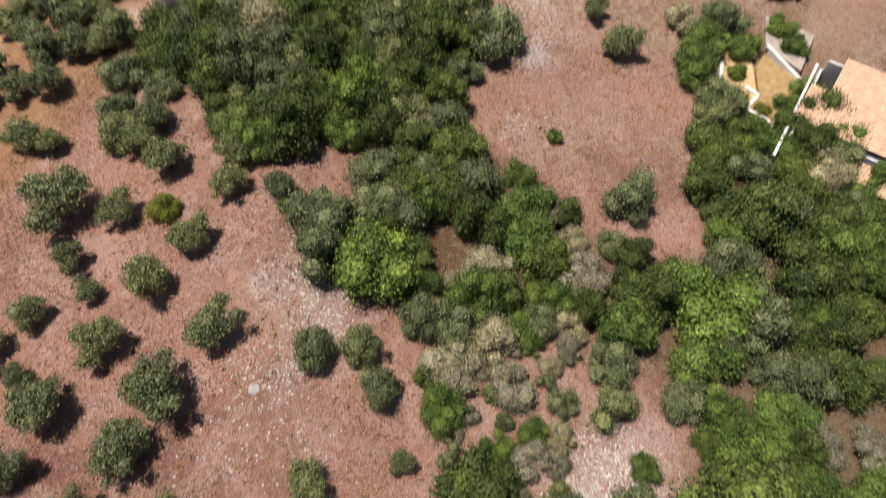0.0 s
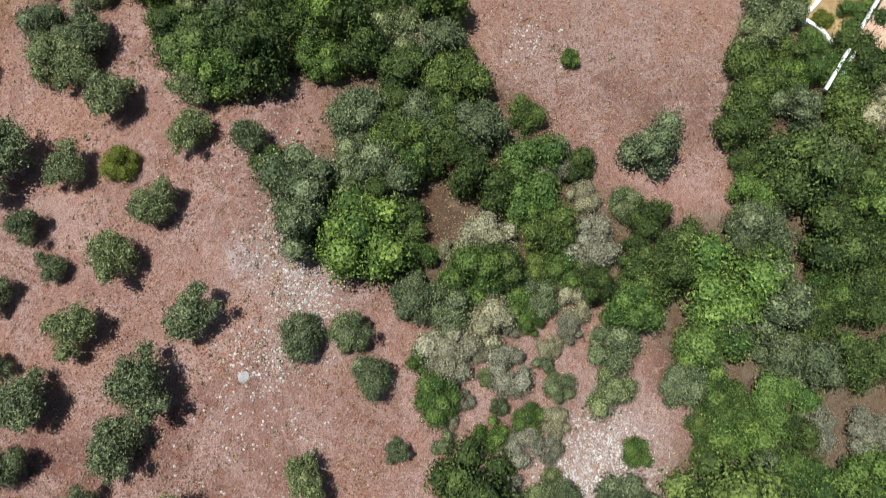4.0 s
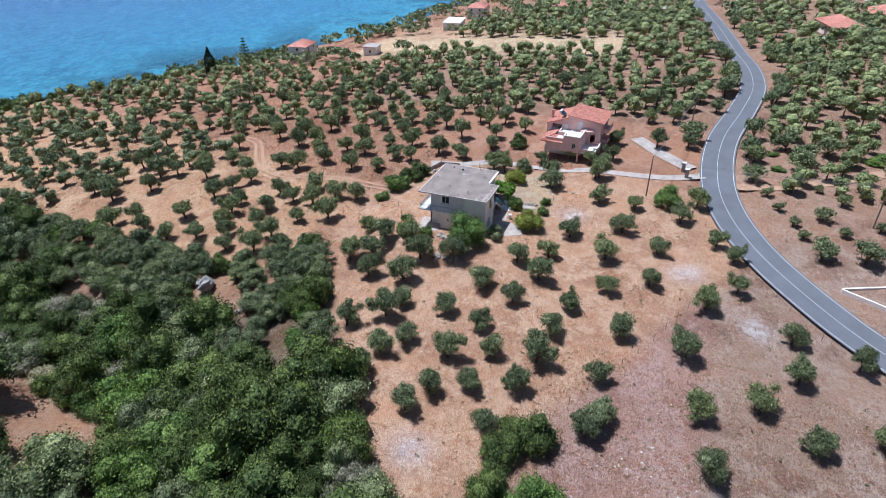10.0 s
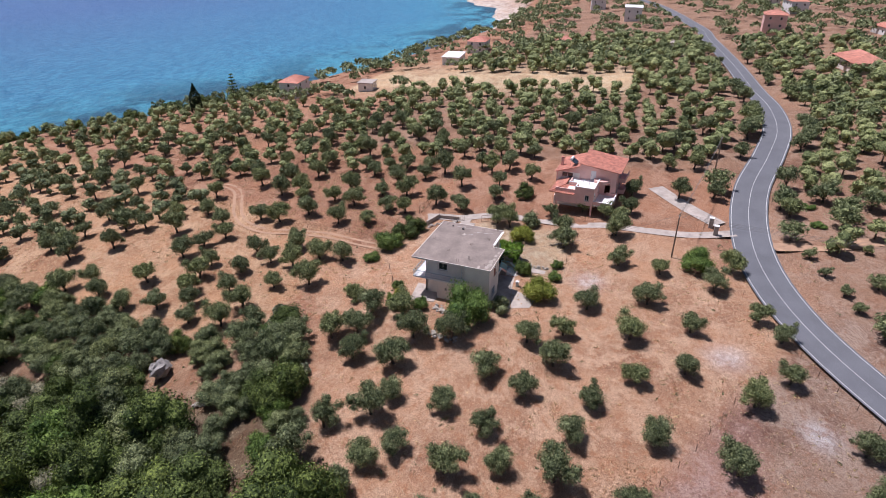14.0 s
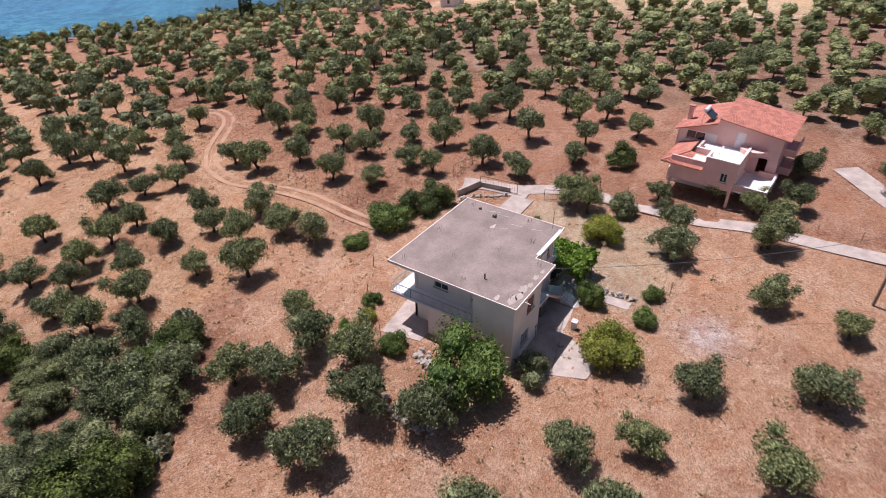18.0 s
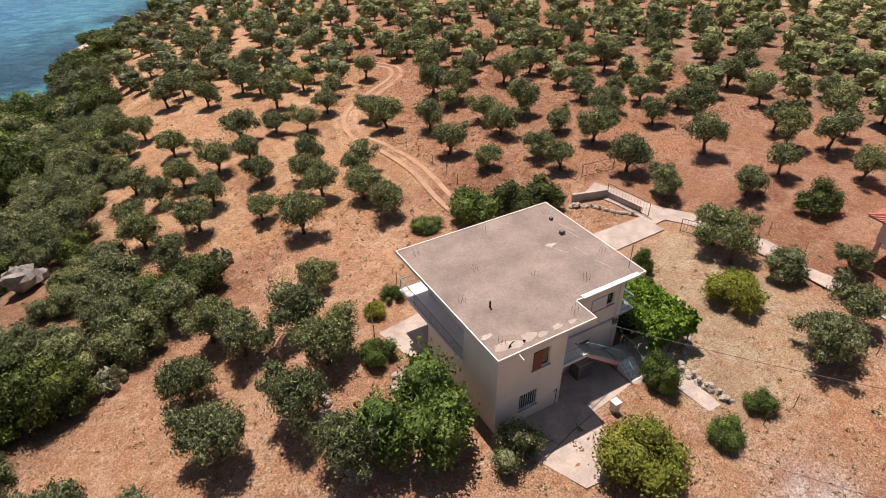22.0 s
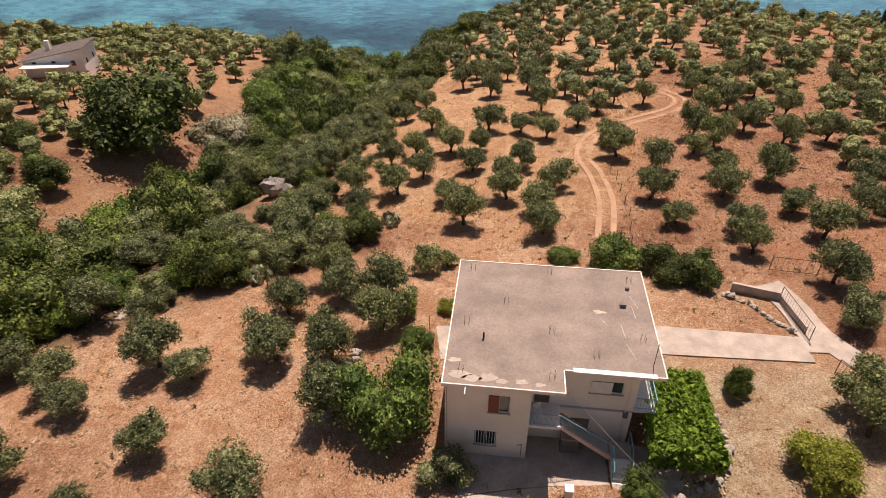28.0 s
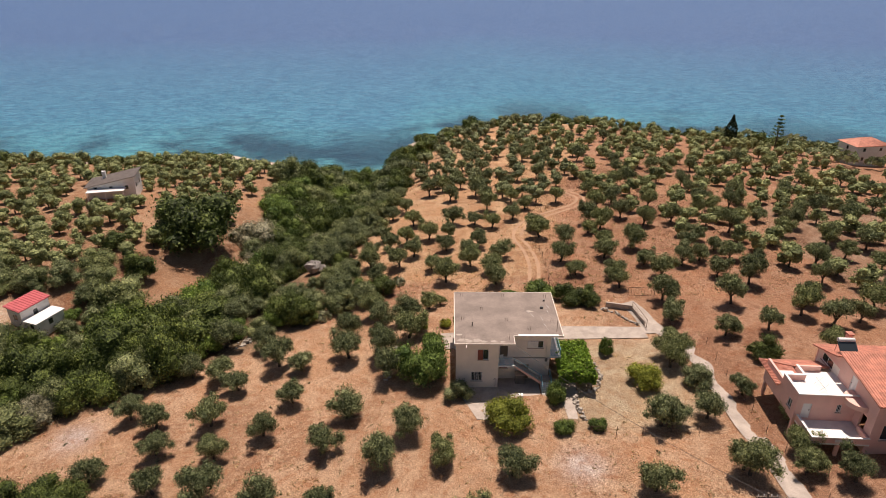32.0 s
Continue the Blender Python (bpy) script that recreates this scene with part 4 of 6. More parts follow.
def small_house(name, label, at, turn, sx, sy, high, roofh, wallm, roofm, storeys=1, over=0.4, hip=True, group=""):
    """A plain house with windows, a door and a tiled or sheet roof."""
    o = thing(name, label, "house", at, turn, group)
    hx, hy = sx / 2, sy / 2
    hs = high / storeys
    for axis, pos, th, a in (("x", -hy, 0.2, hx), ("x", hy, -0.2, hx), ("y", -hx, 0.2, hy - 0.2), ("y", hx, -0.2, hy - 0.2)):
        holes = []
        n = max(1, int(a * 2 / 3.4))
        for s in range(storeys):
            for k in range(n):
                u = -a + (k + 0.5) * 2 * a / n
                holes.append((u - 0.45, u + 0.45, s * hs + 1.0, s * hs + 2.1))
        cols = {}
        for q in holes:
            cols.setdefault((q[0], q[1]), []).append(q)
        sh = Shape()
        u = -a

        def put(u0, u1, z0, z1):
            lo, hi = min(pos, pos + th), max(pos, pos + th)
            sh.box(*((u0, lo, z0, u1, hi, z1) if axis == "x" else (lo, u0, z0, hi, u1, z1)))
        for (u0, u1), qs in sorted(cols.items()):
            put(u, u0, -1.5, high)
            z = -1.5
            for q in sorted(qs, key=lambda e: e[2]):
                put(u0, u1, z, q[2])
                z = q[3]
            put(u0, u1, z, high)
            u = u1
        put(u, a, -1.5, high)
        part("wall", sh.weld(), wallm, o)
        out = -1 if pos < 0 else 1
        for q in holes:
            w = part("window", box_on(axis, pos - out * 0.05, pos - out * 0.1, [(q[0], q[0] + 0.06, q[2], q[3]), (q[1] - 0.06, q[1], q[2], q[3]), (q[0] + 0.06, q[1] - 0.06, q[2], q[2] + 0.06), (q[0] + 0.06, q[1] - 0.06, q[3] - 0.06, q[3])]), "white", o)
            part("pane", box_on(axis, pos - out * 0.07, pos - out * 0.08, [(q[0] + 0.06, q[1] - 0.06, q[2] + 0.06, q[3] - 0.06)]), "glass", w)
    X, Y = hx + over, hy + over
    if roofh <= 0.3:
        part("roof", Shape().box(-X, -Y, high, X, Y, high + 0.25), roofm, o)
    elif hip:
        r = max(0.0, X - Y)
        tiled_slope(o, (-X, -Y, high), (X, -Y, high), (r, 0, high + roofh), (-r, 0, high + roofh), roofm, 0.4)
        tiled_slope(o, (X, Y, high), (-X, Y, high), (-r, 0, high + roofh), (r, 0, high + roofh), roofm, 0.4)
        part("roof_slope", Shape().face((X, -Y, high), (X, Y, high), (r, 0, high + roofh)).face((-X, Y, high), (-X, -Y, high), (-r, 0, high + roofh)).face((-X, -Y, high - 0.02), (-X, Y, high - 0.02), (X, Y, high - 0.02), (X, -Y, high - 0.02)), roofm, o)
    else:
        tiled_slope(o, (-X, -Y, high), (X, -Y, high), (X, Y, high + roofh), (-X, Y, high + roofh), roofm, 0.5)
        part("gable_wall", Shape().face((-hx, hy, high), (hx, hy, high), (hx, hy, high + roofh * 0.9), (-hx, hy, high + roofh * 0.9)).face((-hx, -hy, high), (-hx, hy, high), (-hx, hy, high + roofh * 0.9)).face((hx, hy, high), (hx, -hy, high), (hx, hy, high + roofh * 0.9)), wallm, o)
    return o


def on(x, y, dz=0.0):
    return (x, y, h(x, y) + dz)


small_house("beach_house", "white seaside house with an orange tiled roof", on(117, 111, 1.0), 8, 10, 7, 5.2, 1.6, "white", "tile", 2)
small_house("red_cabin", "small cabin with a sloping red sheet roof", on(-69.9, 26.7), 72, 5.2, 2.7, 3.0, 0.55, "white", "tilered", 1, 0.3, False)
small_house("lean_to", "white flat roofed annex beside the red cabin", on(-66.9, 25.6), 72, 5.0, 2.4, 2.2, 0.2, "white", "white", 1, 0.2)
bungalow = small_house("white_bungalow", "low white bungalow with a dark sloping roof", on(-85.2, 86, 1.4), -76, 7, 11, 2.2, 2.2, "white", "slate", 1, 0.5, False)
part("porch_roof", Shape().box(3.52, -5.2, 1.5, 6.2, 3.4, 1.66), "white", bungalow, "flat white porch roof")
for py in (-5.0, -1.0, 3.0):
    part("porch_post", Shape().box(5.9, py, -1.5, 6.1, py + 0.2, 1.499), "white", bungalow)
part("chimney", Shape().box(-1.6, -2.6, 2.9, -0.8, -1.8, 4.7), "white", bungalow)
small_house("shore_shed", "small white shed with a red door beside the field", on(126, 86), 10, 6, 5, 3, 0.2, "white", "concrete")
small_house("shore_house", "white house with an orange roof behind the beach", on(205, 70), 5, 11, 8, 5, 1.6, "white", "tile", 2)
small_house("flat_house", "low white house with a flat roof", on(178, 72), 8, 13, 7, 3, 0.2, "white", "white")
small_house("block_house", "pale two-storey house with a flat roof", on(300, 12), 5, 12, 9, 7, 0.2, "white", "white", 2)
small_house("tower_house", "tall pink house with a tiled roof", on(246, -53), 0, 9, 9, 9, 1.8, "pink", "tile", 3)
small_house("villa", "bungalow with a wide orange tiled roof", on(172, -74), 12, 16, 10, 3.4, 2.6, "plaster", "tile", 1, 0.9)
small_house("villa", "bungalow with a wide orange tiled roof", on(204, -93), -8, 14, 9, 3.4, 2.2, "plaster", "tile", 1, 0.9)
small_house("farm_house", "low farmhouse with an orange roof", on(216, 33), 12, 10, 6, 3, 1.4, "white", "tile")
small_house("farm_shed", "low pale shed among the olive trees", on(207, -15), 0, 8, 4, 2.6, 0.2, "white", "concrete")
for k, (x, y, w) in enumerate([(420, -125, 14), (330, -70, 12), (380, -60, 12), (360, 40, 11), (450, -30, 13), (300, -115, 12), (520, -80, 14), (480, 60, 12), (260, -100, 11)]):
    small_house("far_house", "distant village house with an orange tiled roof", on(x, y), k * 17 % 40, w, 9, 3.2 + 3 * (k % 2), 1.8, "white", "tile", 1 + k % 2, 0.5, True, "village houses")


# ---------------------------------------------------------------- the villa behind the field's hedge
gv = thing("garden_villa", "long villa with pale tiled roofs and dark shaded terraces", "house", (-58.2, -63.4, h(-64, -62) - 0.6), 167.4)
wall(gv, "x", 0.1, 0.25, 0.0, 14.0, -1.5, 3.0, [(2.0, 3.2, 0.9, 2.2), (6.0, 7.0, 0.0, 2.2)], "white")
wall(gv, "y", 10.2, 0.25, 0.35, 21.0, -1.5, 2.8, [(3.0, 5.0, 0.0, 2.2), (8.0, 10.0, 0.0, 2.2), (14.0, 16.0, 0.0, 2.2)], "white")
wall(gv, "y", 0.0, 0.25, 0.35, 21.0, -1.5, 4.6, [(4.0, 5.4, 1.2, 2.5)], "white")
wall(gv, "x", 21.0, 0.25, 0.0, 14.0, -1.5, 3.0, [], "white")
tiled_slope(gv, (9.6, -0.3, 3.1), (9.6, 21.4, 3.1), (4.6, 21.4, 4.3), (4.6, -0.3, 4.3), "paletile")
tiled_slope(gv, (4.7, 2.0, 4.2), (4.7, 21.4, 4.2), (-0.4, 21.4, 5.4), (-0.4, 2.0, 5.4), "paletile")
tiled_slope(gv, (14.2, -0.3, 1.9), (14.2, 21.4, 1.9), (11.2, 21.4, 2.7), (11.2, -0.3, 2.7), "paletile")
part("shade_roof", Shape().box(9.7, 0.3, 2.55, 11.1, 21.3, 2.7), "bluesheet", gv, "dark blue sheet roof strip")
part("shade_roof", Shape().box(14.3, 0.3, 1.3, 16.4, 21.3, 1.42), "tank", gv, "dark terrace awning")
part("verge", Shape().box(-0.4, -0.62, 2.9, 16.2, -0.32, 3.2), "white", gv, "white painted verge")
for k in range(6):
    part("post", Shape().box(16.1, 0.6 + k * 4, -1.5, 16.3, 0.8 + k * 4, 1.299), "white", gv)
terr = thing("garden_terrace", "ochre gravel garden terraces with white border walls", "garden terrace", (0, 0, 0))
tz = h(-62, -57)
part("gravel_bed", Shape().prism([(-52.5, -54.0), (-56.8, -52.6), (-61.0, -52.4), (-64.4, -53.6), (-66.0, -56.0), (-63.2, -57.2), (-58.6, -56.2)], tz - 2, tz + 0.30), "ochre", terr)
part("gravel_bed", Shape().prism([(-63.3, -57.4), (-66.2, -56.2), (-67.6, -59.4), (-64.6, -61.4), (-59.0, -61.6), (-56.0, -57.2), (-58.8, -56.5)], tz - 2, tz + 0.55), "drybed", terr)
part("gravel_bed", Shape().prism([(-66.4, -57.4), (-69.4, -58.6), (-71.0, -60.6), (-67.8, -59.6)], tz - 2, tz + 0.20), "ochre", terr)
part("white_slab", Shape().prism([(-49.0, -56.5), (-55.0, -57.2), (-57.6, -61.9), (-50.5, -63.0)], tz - 2, tz + 0.8), "concrete", terr)


def border(pts, z0, z1, w=0.4):
    for (ax, ay), (bx, by) in zip(pts, pts[1:]):
        d = Vector((bx - ax, by - ay)).normalized()
        nx, ny = -d.y * w / 2, d.x * w / 2
        part("border_wall", Shape().prism([(ax - nx, ay - ny), (ax + nx, ay + ny), (bx + nx, by + ny), (bx - nx, by - ny)], z0, z1), "white", terr)


border([(-59.0, -52.2), (-62.0, -52.4), (-64.6, -53.4), (-66.2, -55.9), (-66.8, -58.2), (-67.8, -59.5)], tz - 1.6, tz + 0.75)
border([(-66.1, -56.1), (-63.3, -57.3), (-62.4, -55.6)], tz - 1.6, tz + 0.62)
border([(-67.4, -57.6), (-70.6, -60.4), (-72.6, -60.2)], tz - 1.6, tz + 0.5)
border([(-54.6, -57.3), (-59.2, -61.8)], tz - 1.6, tz + 0.95)
rw = thing("garden_wall", "low white wall round a bed across the road", "wall", (0, 0, 0))
for (ax, ay), (bx, by) in (((4.5, -53.9), (1.3, -59.6)), ((4.7, -53.9), (8.0, -61.0))):
    d = Vector((bx - ax, by - ay)).normalized()
    part("wall_run", Shape().prism([(ax + d.y * 0.15, ay - d.x * 0.15), (bx + d.y * 0.15, by - d.x * 0.15), (bx - d.y * 0.15, by + d.x * 0.15), (ax - d.y * 0.15, ay + d.x * 0.15)], h(4, -57) - 1, h(4, -57) + 0.45), "plaster", rw)

# ---------------------------------------------------------------- plants


def leaf_mesh(name, pts, outs, size, ratio, material, g, curl=0.25, blobs=(), core=0.84):
    """One mesh of many small leaf sprays, each a pointed blade facing roughly outwards, over rough inner clumps."""
    n = len(pts)
    d = outs + g.normal(0, 1.0, (n, 3))
    d /= np.linalg.norm(d, axis=1)[:, None]
    s = np.cross(d, g.normal(0, 1, (n, 3)))
    s /= np.linalg.norm(s, axis=1)[:, None]
    t = np.cross(d, s)
    a = size * g.uniform(0.6, 1.35, (n, 1))
    b = a * ratio
    v = np.empty((n, 3, 3))
    v[:, 0], v[:, 1], v[:, 2] = pts - s * a, pts + s * a * 0.6 - t * b + d * a * curl, pts + s * a * 0.6 + t * b + d * a * curl
    f = np.arange(n * 3).reshape(n, 3)
    inner = Shape()
    for x, y, z, r in blobs:
        inner.blob((x, y, z), r * core, r * core, r * core * 0.82, float(g.random()), 8, 5, 0.2)
    me = bpy.data.meshes.new(name)
    me.from_pydata(inner.v + v.reshape(-1, 3).tolist(), [], inner.f + (f + len(inner.v)).tolist())
    me.materials.append(MAT[material])
    me.update()
    return me


def crown_points(g, blobs, n, inner=0.06):
    """Points over the outside of lumpy clumps, few of them deep inside another clump."""
    w = np.array([b[3] * b[3] for b in blobs])
    k = g.choice(len(blobs), int(n * 1.9), p=w / w.sum())
    u = g.normal(0, 1, (len(k), 3))
    u /= np.linalg.norm(u, axis=1)[:, None]
    c = np.array([b[:3] for b in blobs])[k]
    r = np.array([b[3] for b in blobs])[k][:, None]
    rad = np.where(g.random((len(k), 1)) < inner, g.uniform(0.6, 0.9, (len(k), 1)), g.uniform(0.66, 1.12, (len(k), 1)) + 0.42 * g.random((len(k), 1)) ** 4)
    sq = np.array([1, 1, 0.82])
    p = c + u * r * rad * sq
    keep = np.ones(len(k), bool)
    for b in blobs:
        q = (p - np.array(b[:3])) / (b[3] * sq)
        keep &= np.linalg.norm(q, axis=1) > 0.62
    keep &= (u[:, 2] > -0.75) | (g.random(len(k)) < 0.4)
    return p[keep][:n], u[keep][:n]


def olive_meshes(seed, leaves, size, material="olive", radius=2.0, trunk=0.5, spread=1.02, tall=1.0):
    """Trunk and crown of an olive tree about two radii wide."""
    g, r = np.random.default_rng(seed), random.Random(seed)
    t = Shape()
    lean = Vector((r.uniform(-0.25, 0.25), r.uniform(-0.25, 0.25), 0))
    fork = Vector((0, 0, trunk)) + lean
    t.tube((0, 0, -0.5), tuple(fork * 0.5), 0.24, 0.17, 7, False).tube(tuple(fork * 0.5), tuple(fork), 0.17, 0.14, 7, False)
    blobs = []
    n = r.randint(4, 6)
    for k in range(n):
        w = 2 * math.pi * (k + r.uniform(-0.3, 0.3)) / n
        reach = radius * r.uniform(0.26, 0.64) * spread
        tip = fork + Vector((math.cos(w) * reach, math.sin(w) * reach, radius * r.uniform(0.42, 0.85) * tall))
        mid = fork.lerp(tip, 0.5) + Vector((r.uniform(-0.1, 0.1), r.uniform(-0.1, 0.1), 0.1))
        t.tube(tuple(fork), tuple(mid), 0.10, 0.07, 5, False).tube(tuple(mid), tuple(tip), 0.07, 0.03, 5, False)
        blobs.append((tip.x, tip.y, tip.z, radius * r.uniform(0.32, 0.48)))
        for _ in range(3):
            q = tip + Vector((r.uniform(-1, 1), r.uniform(-1, 1), r.uniform(-0.6, 1.0))) * radius * 0.40
            blobs.append((q.x, q.y, max(q.z, trunk * 0.75), radius * r.uniform(0.16, 0.30)))
            t.tube(tuple(tip.lerp(fork, 0.3)), tuple(q), 0.035, 0.012, 4, False)
    top = fork + Vector((0, 0, radius * 0.85 * tall))
    blobs.append((top.x, top.y, top.z, radius * 0.4))
    p, u = crown_points(g, blobs, leaves)
    return t.bind().mesh("trunk", "bark", True), leaf_mesh("crown", p, u, size, 0.36, material, g, blobs=blobs, core=0.58)


def bush_meshes(seed, leaves, size, material, radius=2.6, high=1.3):
    """A dense evergreen that is leafy down to the ground, with several stems."""
    g, r = np.random.default_rng(seed), random.Random(seed)
    t = Shape()
    t.tube((0, 0, -0.7), (0, 0, 0.35), 0.26, 0.2, 7, False)
    blobs = []
    for k in range(r.randint(6, 9)):
        w, d = r.uniform(0, 6.28), radius * math.sqrt(r.random()) * 0.72
        c = Vector((math.cos(w) * d, math.sin(w) * d, radius * high * r.uniform(0.4, 0.95) * (1.1 - 0.5 * d / radius)))
        blobs.append((c.x, c.y, c.z, radius * r.uniform(0.32, 0.5)))
        t.tube((0, 0, 0.15), tuple(c * 0.55), 0.10, 0.07, 5, False).tube(tuple(c * 0.55), tuple(c), 0.07, 0.03, 5, False)
    for k in range(5):
        w = 6.28 * (k + r.random()) / 5
        blobs.append((math.cos(w) * radius * 0.62, math.sin(w) * radius * 0.62, radius * 0.42, radius * r.uniform(0.3, 0.42)))
    p, u = crown_points(g, blobs, leaves)
    p[:, 2] = np.maximum(p[:, 2], 0.05)
    return t.bind().mesh("stems", "bark", True), leaf_mesh("crown", p, u, size, 0.5, material, g, blobs=blobs, core=0.78)


class Kind:
    """Some shapes of one kind of plant; each plant set is a thing of its own that shares a shape."""

    def __init__(self, name, category, label, group, shapes, radius):
        self.name, self.category, self.label, self.group, self.shapes, self.radius, self.n = name, category, label, group, shapes, radius, 0

    def plant(self, x, y, size, g, label="", sink=0.05, tall=1.0):
        stem, crown = self.shapes[self.n % len(self.shapes)]
        self.n += 1
        o = thing(self.name, label or self.label, self.category, (x, y, h(x, y) - sink), g.uniform(0, 360), self.group)
        k = size / self.radius
        o.scale = (k, k, k * tall)
        for nm, me in (("trunk", stem), ("crown", crown)):
            new(nm, me).parent = o
        return o


OLIVE = Kind("olive_tree", "olive tree", "grey-green olive tree on dry ground", "olive trees", [olive_meshes(s, 4300, 0.125) for s in range(11, 21)], 2.0)
OLIVE_BIG = Kind("olive_tree", "olive tree", "broad old olive tree with an open crown", "olive trees", [olive_meshes(s, 2800, 0.15, spread=1.12, trunk=0.8) for s in range(21, 27)], 2.0)
OLIVE_FAR = Kind("olive_tree", "olive tree", "grey-green olive tree on dry ground", "olive trees", [olive_meshes(s, 1000, 0.22) for s in range(31, 37)], 2.0)
OAK = Kind("evergreen_oak", "tree", "dark evergreen tree in the wooded ravine", "ravine trees", [bush_meshes(s, 4600, 0.125, "oak") for s in range(41, 46)], 2.6)
LENTISK = Kind("lentisk_bush", "bush", "dense bright green evergreen bush", "ravine bushes", [bush_meshes(s, 4600, 0.115, "lentisk", high=1.0) for s in range(51, 55)], 2.6)
WILD = Kind("wild_olive", "tree", "grey-green wild olive in the thicket", "ravine trees", [bush_meshes(s, 4400, 0.125, "olive", high=1.2) for s in range(61, 65)], 2.6)
GREY = Kind("grey_bush", "bush", "pale grey half-dry bush", "ravine bushes", [bush_meshes(s, 3600, 0.11, "greybush", high=0.8) for s in range(71, 74)], 2.6)
FRESH = Kind("broadleaf_tree", "tree", "fresh green broadleaf tree", "garden trees", [bush_meshes(s, 4600, 0.13, "fresh", high=1.3) for s in range(81, 84)], 2.6)
LEMON = Kind("lemon_tree", "fruit tree", "yellow-green citrus tree in the garden", "garden trees", [bush_meshes(s, 4400, 0.125, "lemon", high=1.05) for s in (91, 92)], 2.6)
SHORE = Kind("shore_tree", "tree", "dark wind-shaped evergreen above the shore", "shore trees", [bush_meshes(s, 1100, 0.26, "oak", high=1.1) for s in range(101, 104)], 2.6)

OLIVES_HOME = [(-25.3, -54.6), (-12.3, -53.9), (-40.1, -50.7), (-2.4, -47.7), (-28.2, -47.4), (-18.1, -46.4), (-10.3, -46.2), (-24.8, -41.8), (-1.2, -39.4), (7.3, -39.1), (-44.6, -38.3), (-35.8, -36.5), (11.2, -36.4), (-6.6, -35.2), (-27.6, -34.7), (-17.9, -33.3), (23.5, -32.9), (16.3, -30.5), (5.3, -27.6), (-3.6, -27.3), (85.6, -27.2), (-48.9, -27), (62.4, -25.8), (-16.6, -24.6), (46.9, -23.6), (-35.3, -23.3), (-26, -23.3), (18.7, -22.5), (-7.2, -21.7), (10, -21.3), (73.7, -21.2), (60.9, -20.6)]
OLIVES_MID = [(1.2, -19.8), (-13.3, -17), (19.3, -15.9), (-19.2, -15.8), (-25.3, -15.2), (69.9, -15.1), (29, -14.3), (-30.7, -14.1), (5.8, -13.1), (-38.4, -12.3), (-54.4, -12.1), (35.2, -11.6), (-7.8, -11.3), (-1.1, -11.2), (-26.1, -9.4), (76.9, -9.1), (-14.2, -8.9), (-32.8, -8.6), (-5.4, -7), (36.3, -6.9), (22.9, -6.2), (-21.7, -5.9), (28.5, -4.9), (-34.8, -4.2), (-28.4, -4), (-12.4, -3.4), (89.9, -3.2), (-38.5, -2.6), (77.2, -2.2), (-19.5, -0.3), (-27.1, 2.5), (-8.3, 2.7), (27.5, 4.6), (83, 4.6), (-30.4, 4.8), (-34.3, 5.6), (47.8, 6), (-20, 6.3), (-23.2, 7.4), (-9.4, 8.0), (60.3, 8.2), (-14, 8.7), (76.8, 9.3), (99.5, 9.3), (36.7, 10.6)]
OLIVES_MID_2 = [(42.8, 11.3), (-26.8, 11.8), (51.5, 11.8), (55.5, 12.4), (71.4, 13.9)]
OLIVES_NORTH = [(-14.9, 14.4), (49, 14.9), (31.3, 15.5), (-6.6, 15.6), (59.7, 15.9), (-10.6, 16), (51, 17.8), (40.9, 18.9), (-12.2, 19.2), (-3.7, 20.4), (65.6, 21), (31.6, 21.1), (74.1, 22.1), (56.8, 23.9), (46.1, 24.8), (26.3, 25.4), (42.5, 27.8), (68.5, 28), (7, 28.3), (33.4, 28.3), (48.3, 29.2), (26.2, 29.4), (-1.1, 30), (59.3, 30.6), (20.5, 30.8), (-12.6, 32.2), (38.4, 32.4), (6.4, 32.5), (65.3, 32.8), (32.4, 33.4), (88.8, 33.4), (41.9, 34.2), (47.1, 34.4), (-3.6, 34.9), (3.2, 35.9)]
OLIVES_FAR = [(18.6, 36), (26.4, 36.7), (-9.4, 36.8), (-14.5, 36.9), (71.7, 37.1), (45.9, 38.1), (8.5, 38.3), (66.2, 39.7), (41.7, 39.9), (2.9, 40.2), (32, 40.6), (-7.1, 40.8), (81.5, 41), (27.7, 42), (-15.1, 42.3), (-1.2, 43.3), (44.7, 43.4), (20.6, 43.7), (60.8, 43.7), (4.7, 44.4), (-11.7, 45.1), (51.8, 46.3), (-8.8, 47.3), (13.2, 47.3), (16.7, 47.7), (74.9, 48.3), (26.1, 48.8), (64.6, 48.8), (-17.5, 48.9), (-4.6, 49.2), (-0.8, 49.9), (-13.6, 50.1), (55.2, 50.5), (83.3, 50.6), (28.9, 50.7), (16.1, 51.8), (37.5, 51.8), (59.8, 52.2), (52.3, 52.6), (43.3, 53.2), (8, 54), (68.7, 54.2), (27.3, 54.5), (72.4, 55), (4.4, 55.9), (-14.6, 56)]
OLIVES_FAR_2 = [(34.3, 56.5), (0.1, 56.8), (-8, 57.2), (85.7, 57.3), (12.4, 57.8), (54.1, 59.7), (57.8, 60.2)]
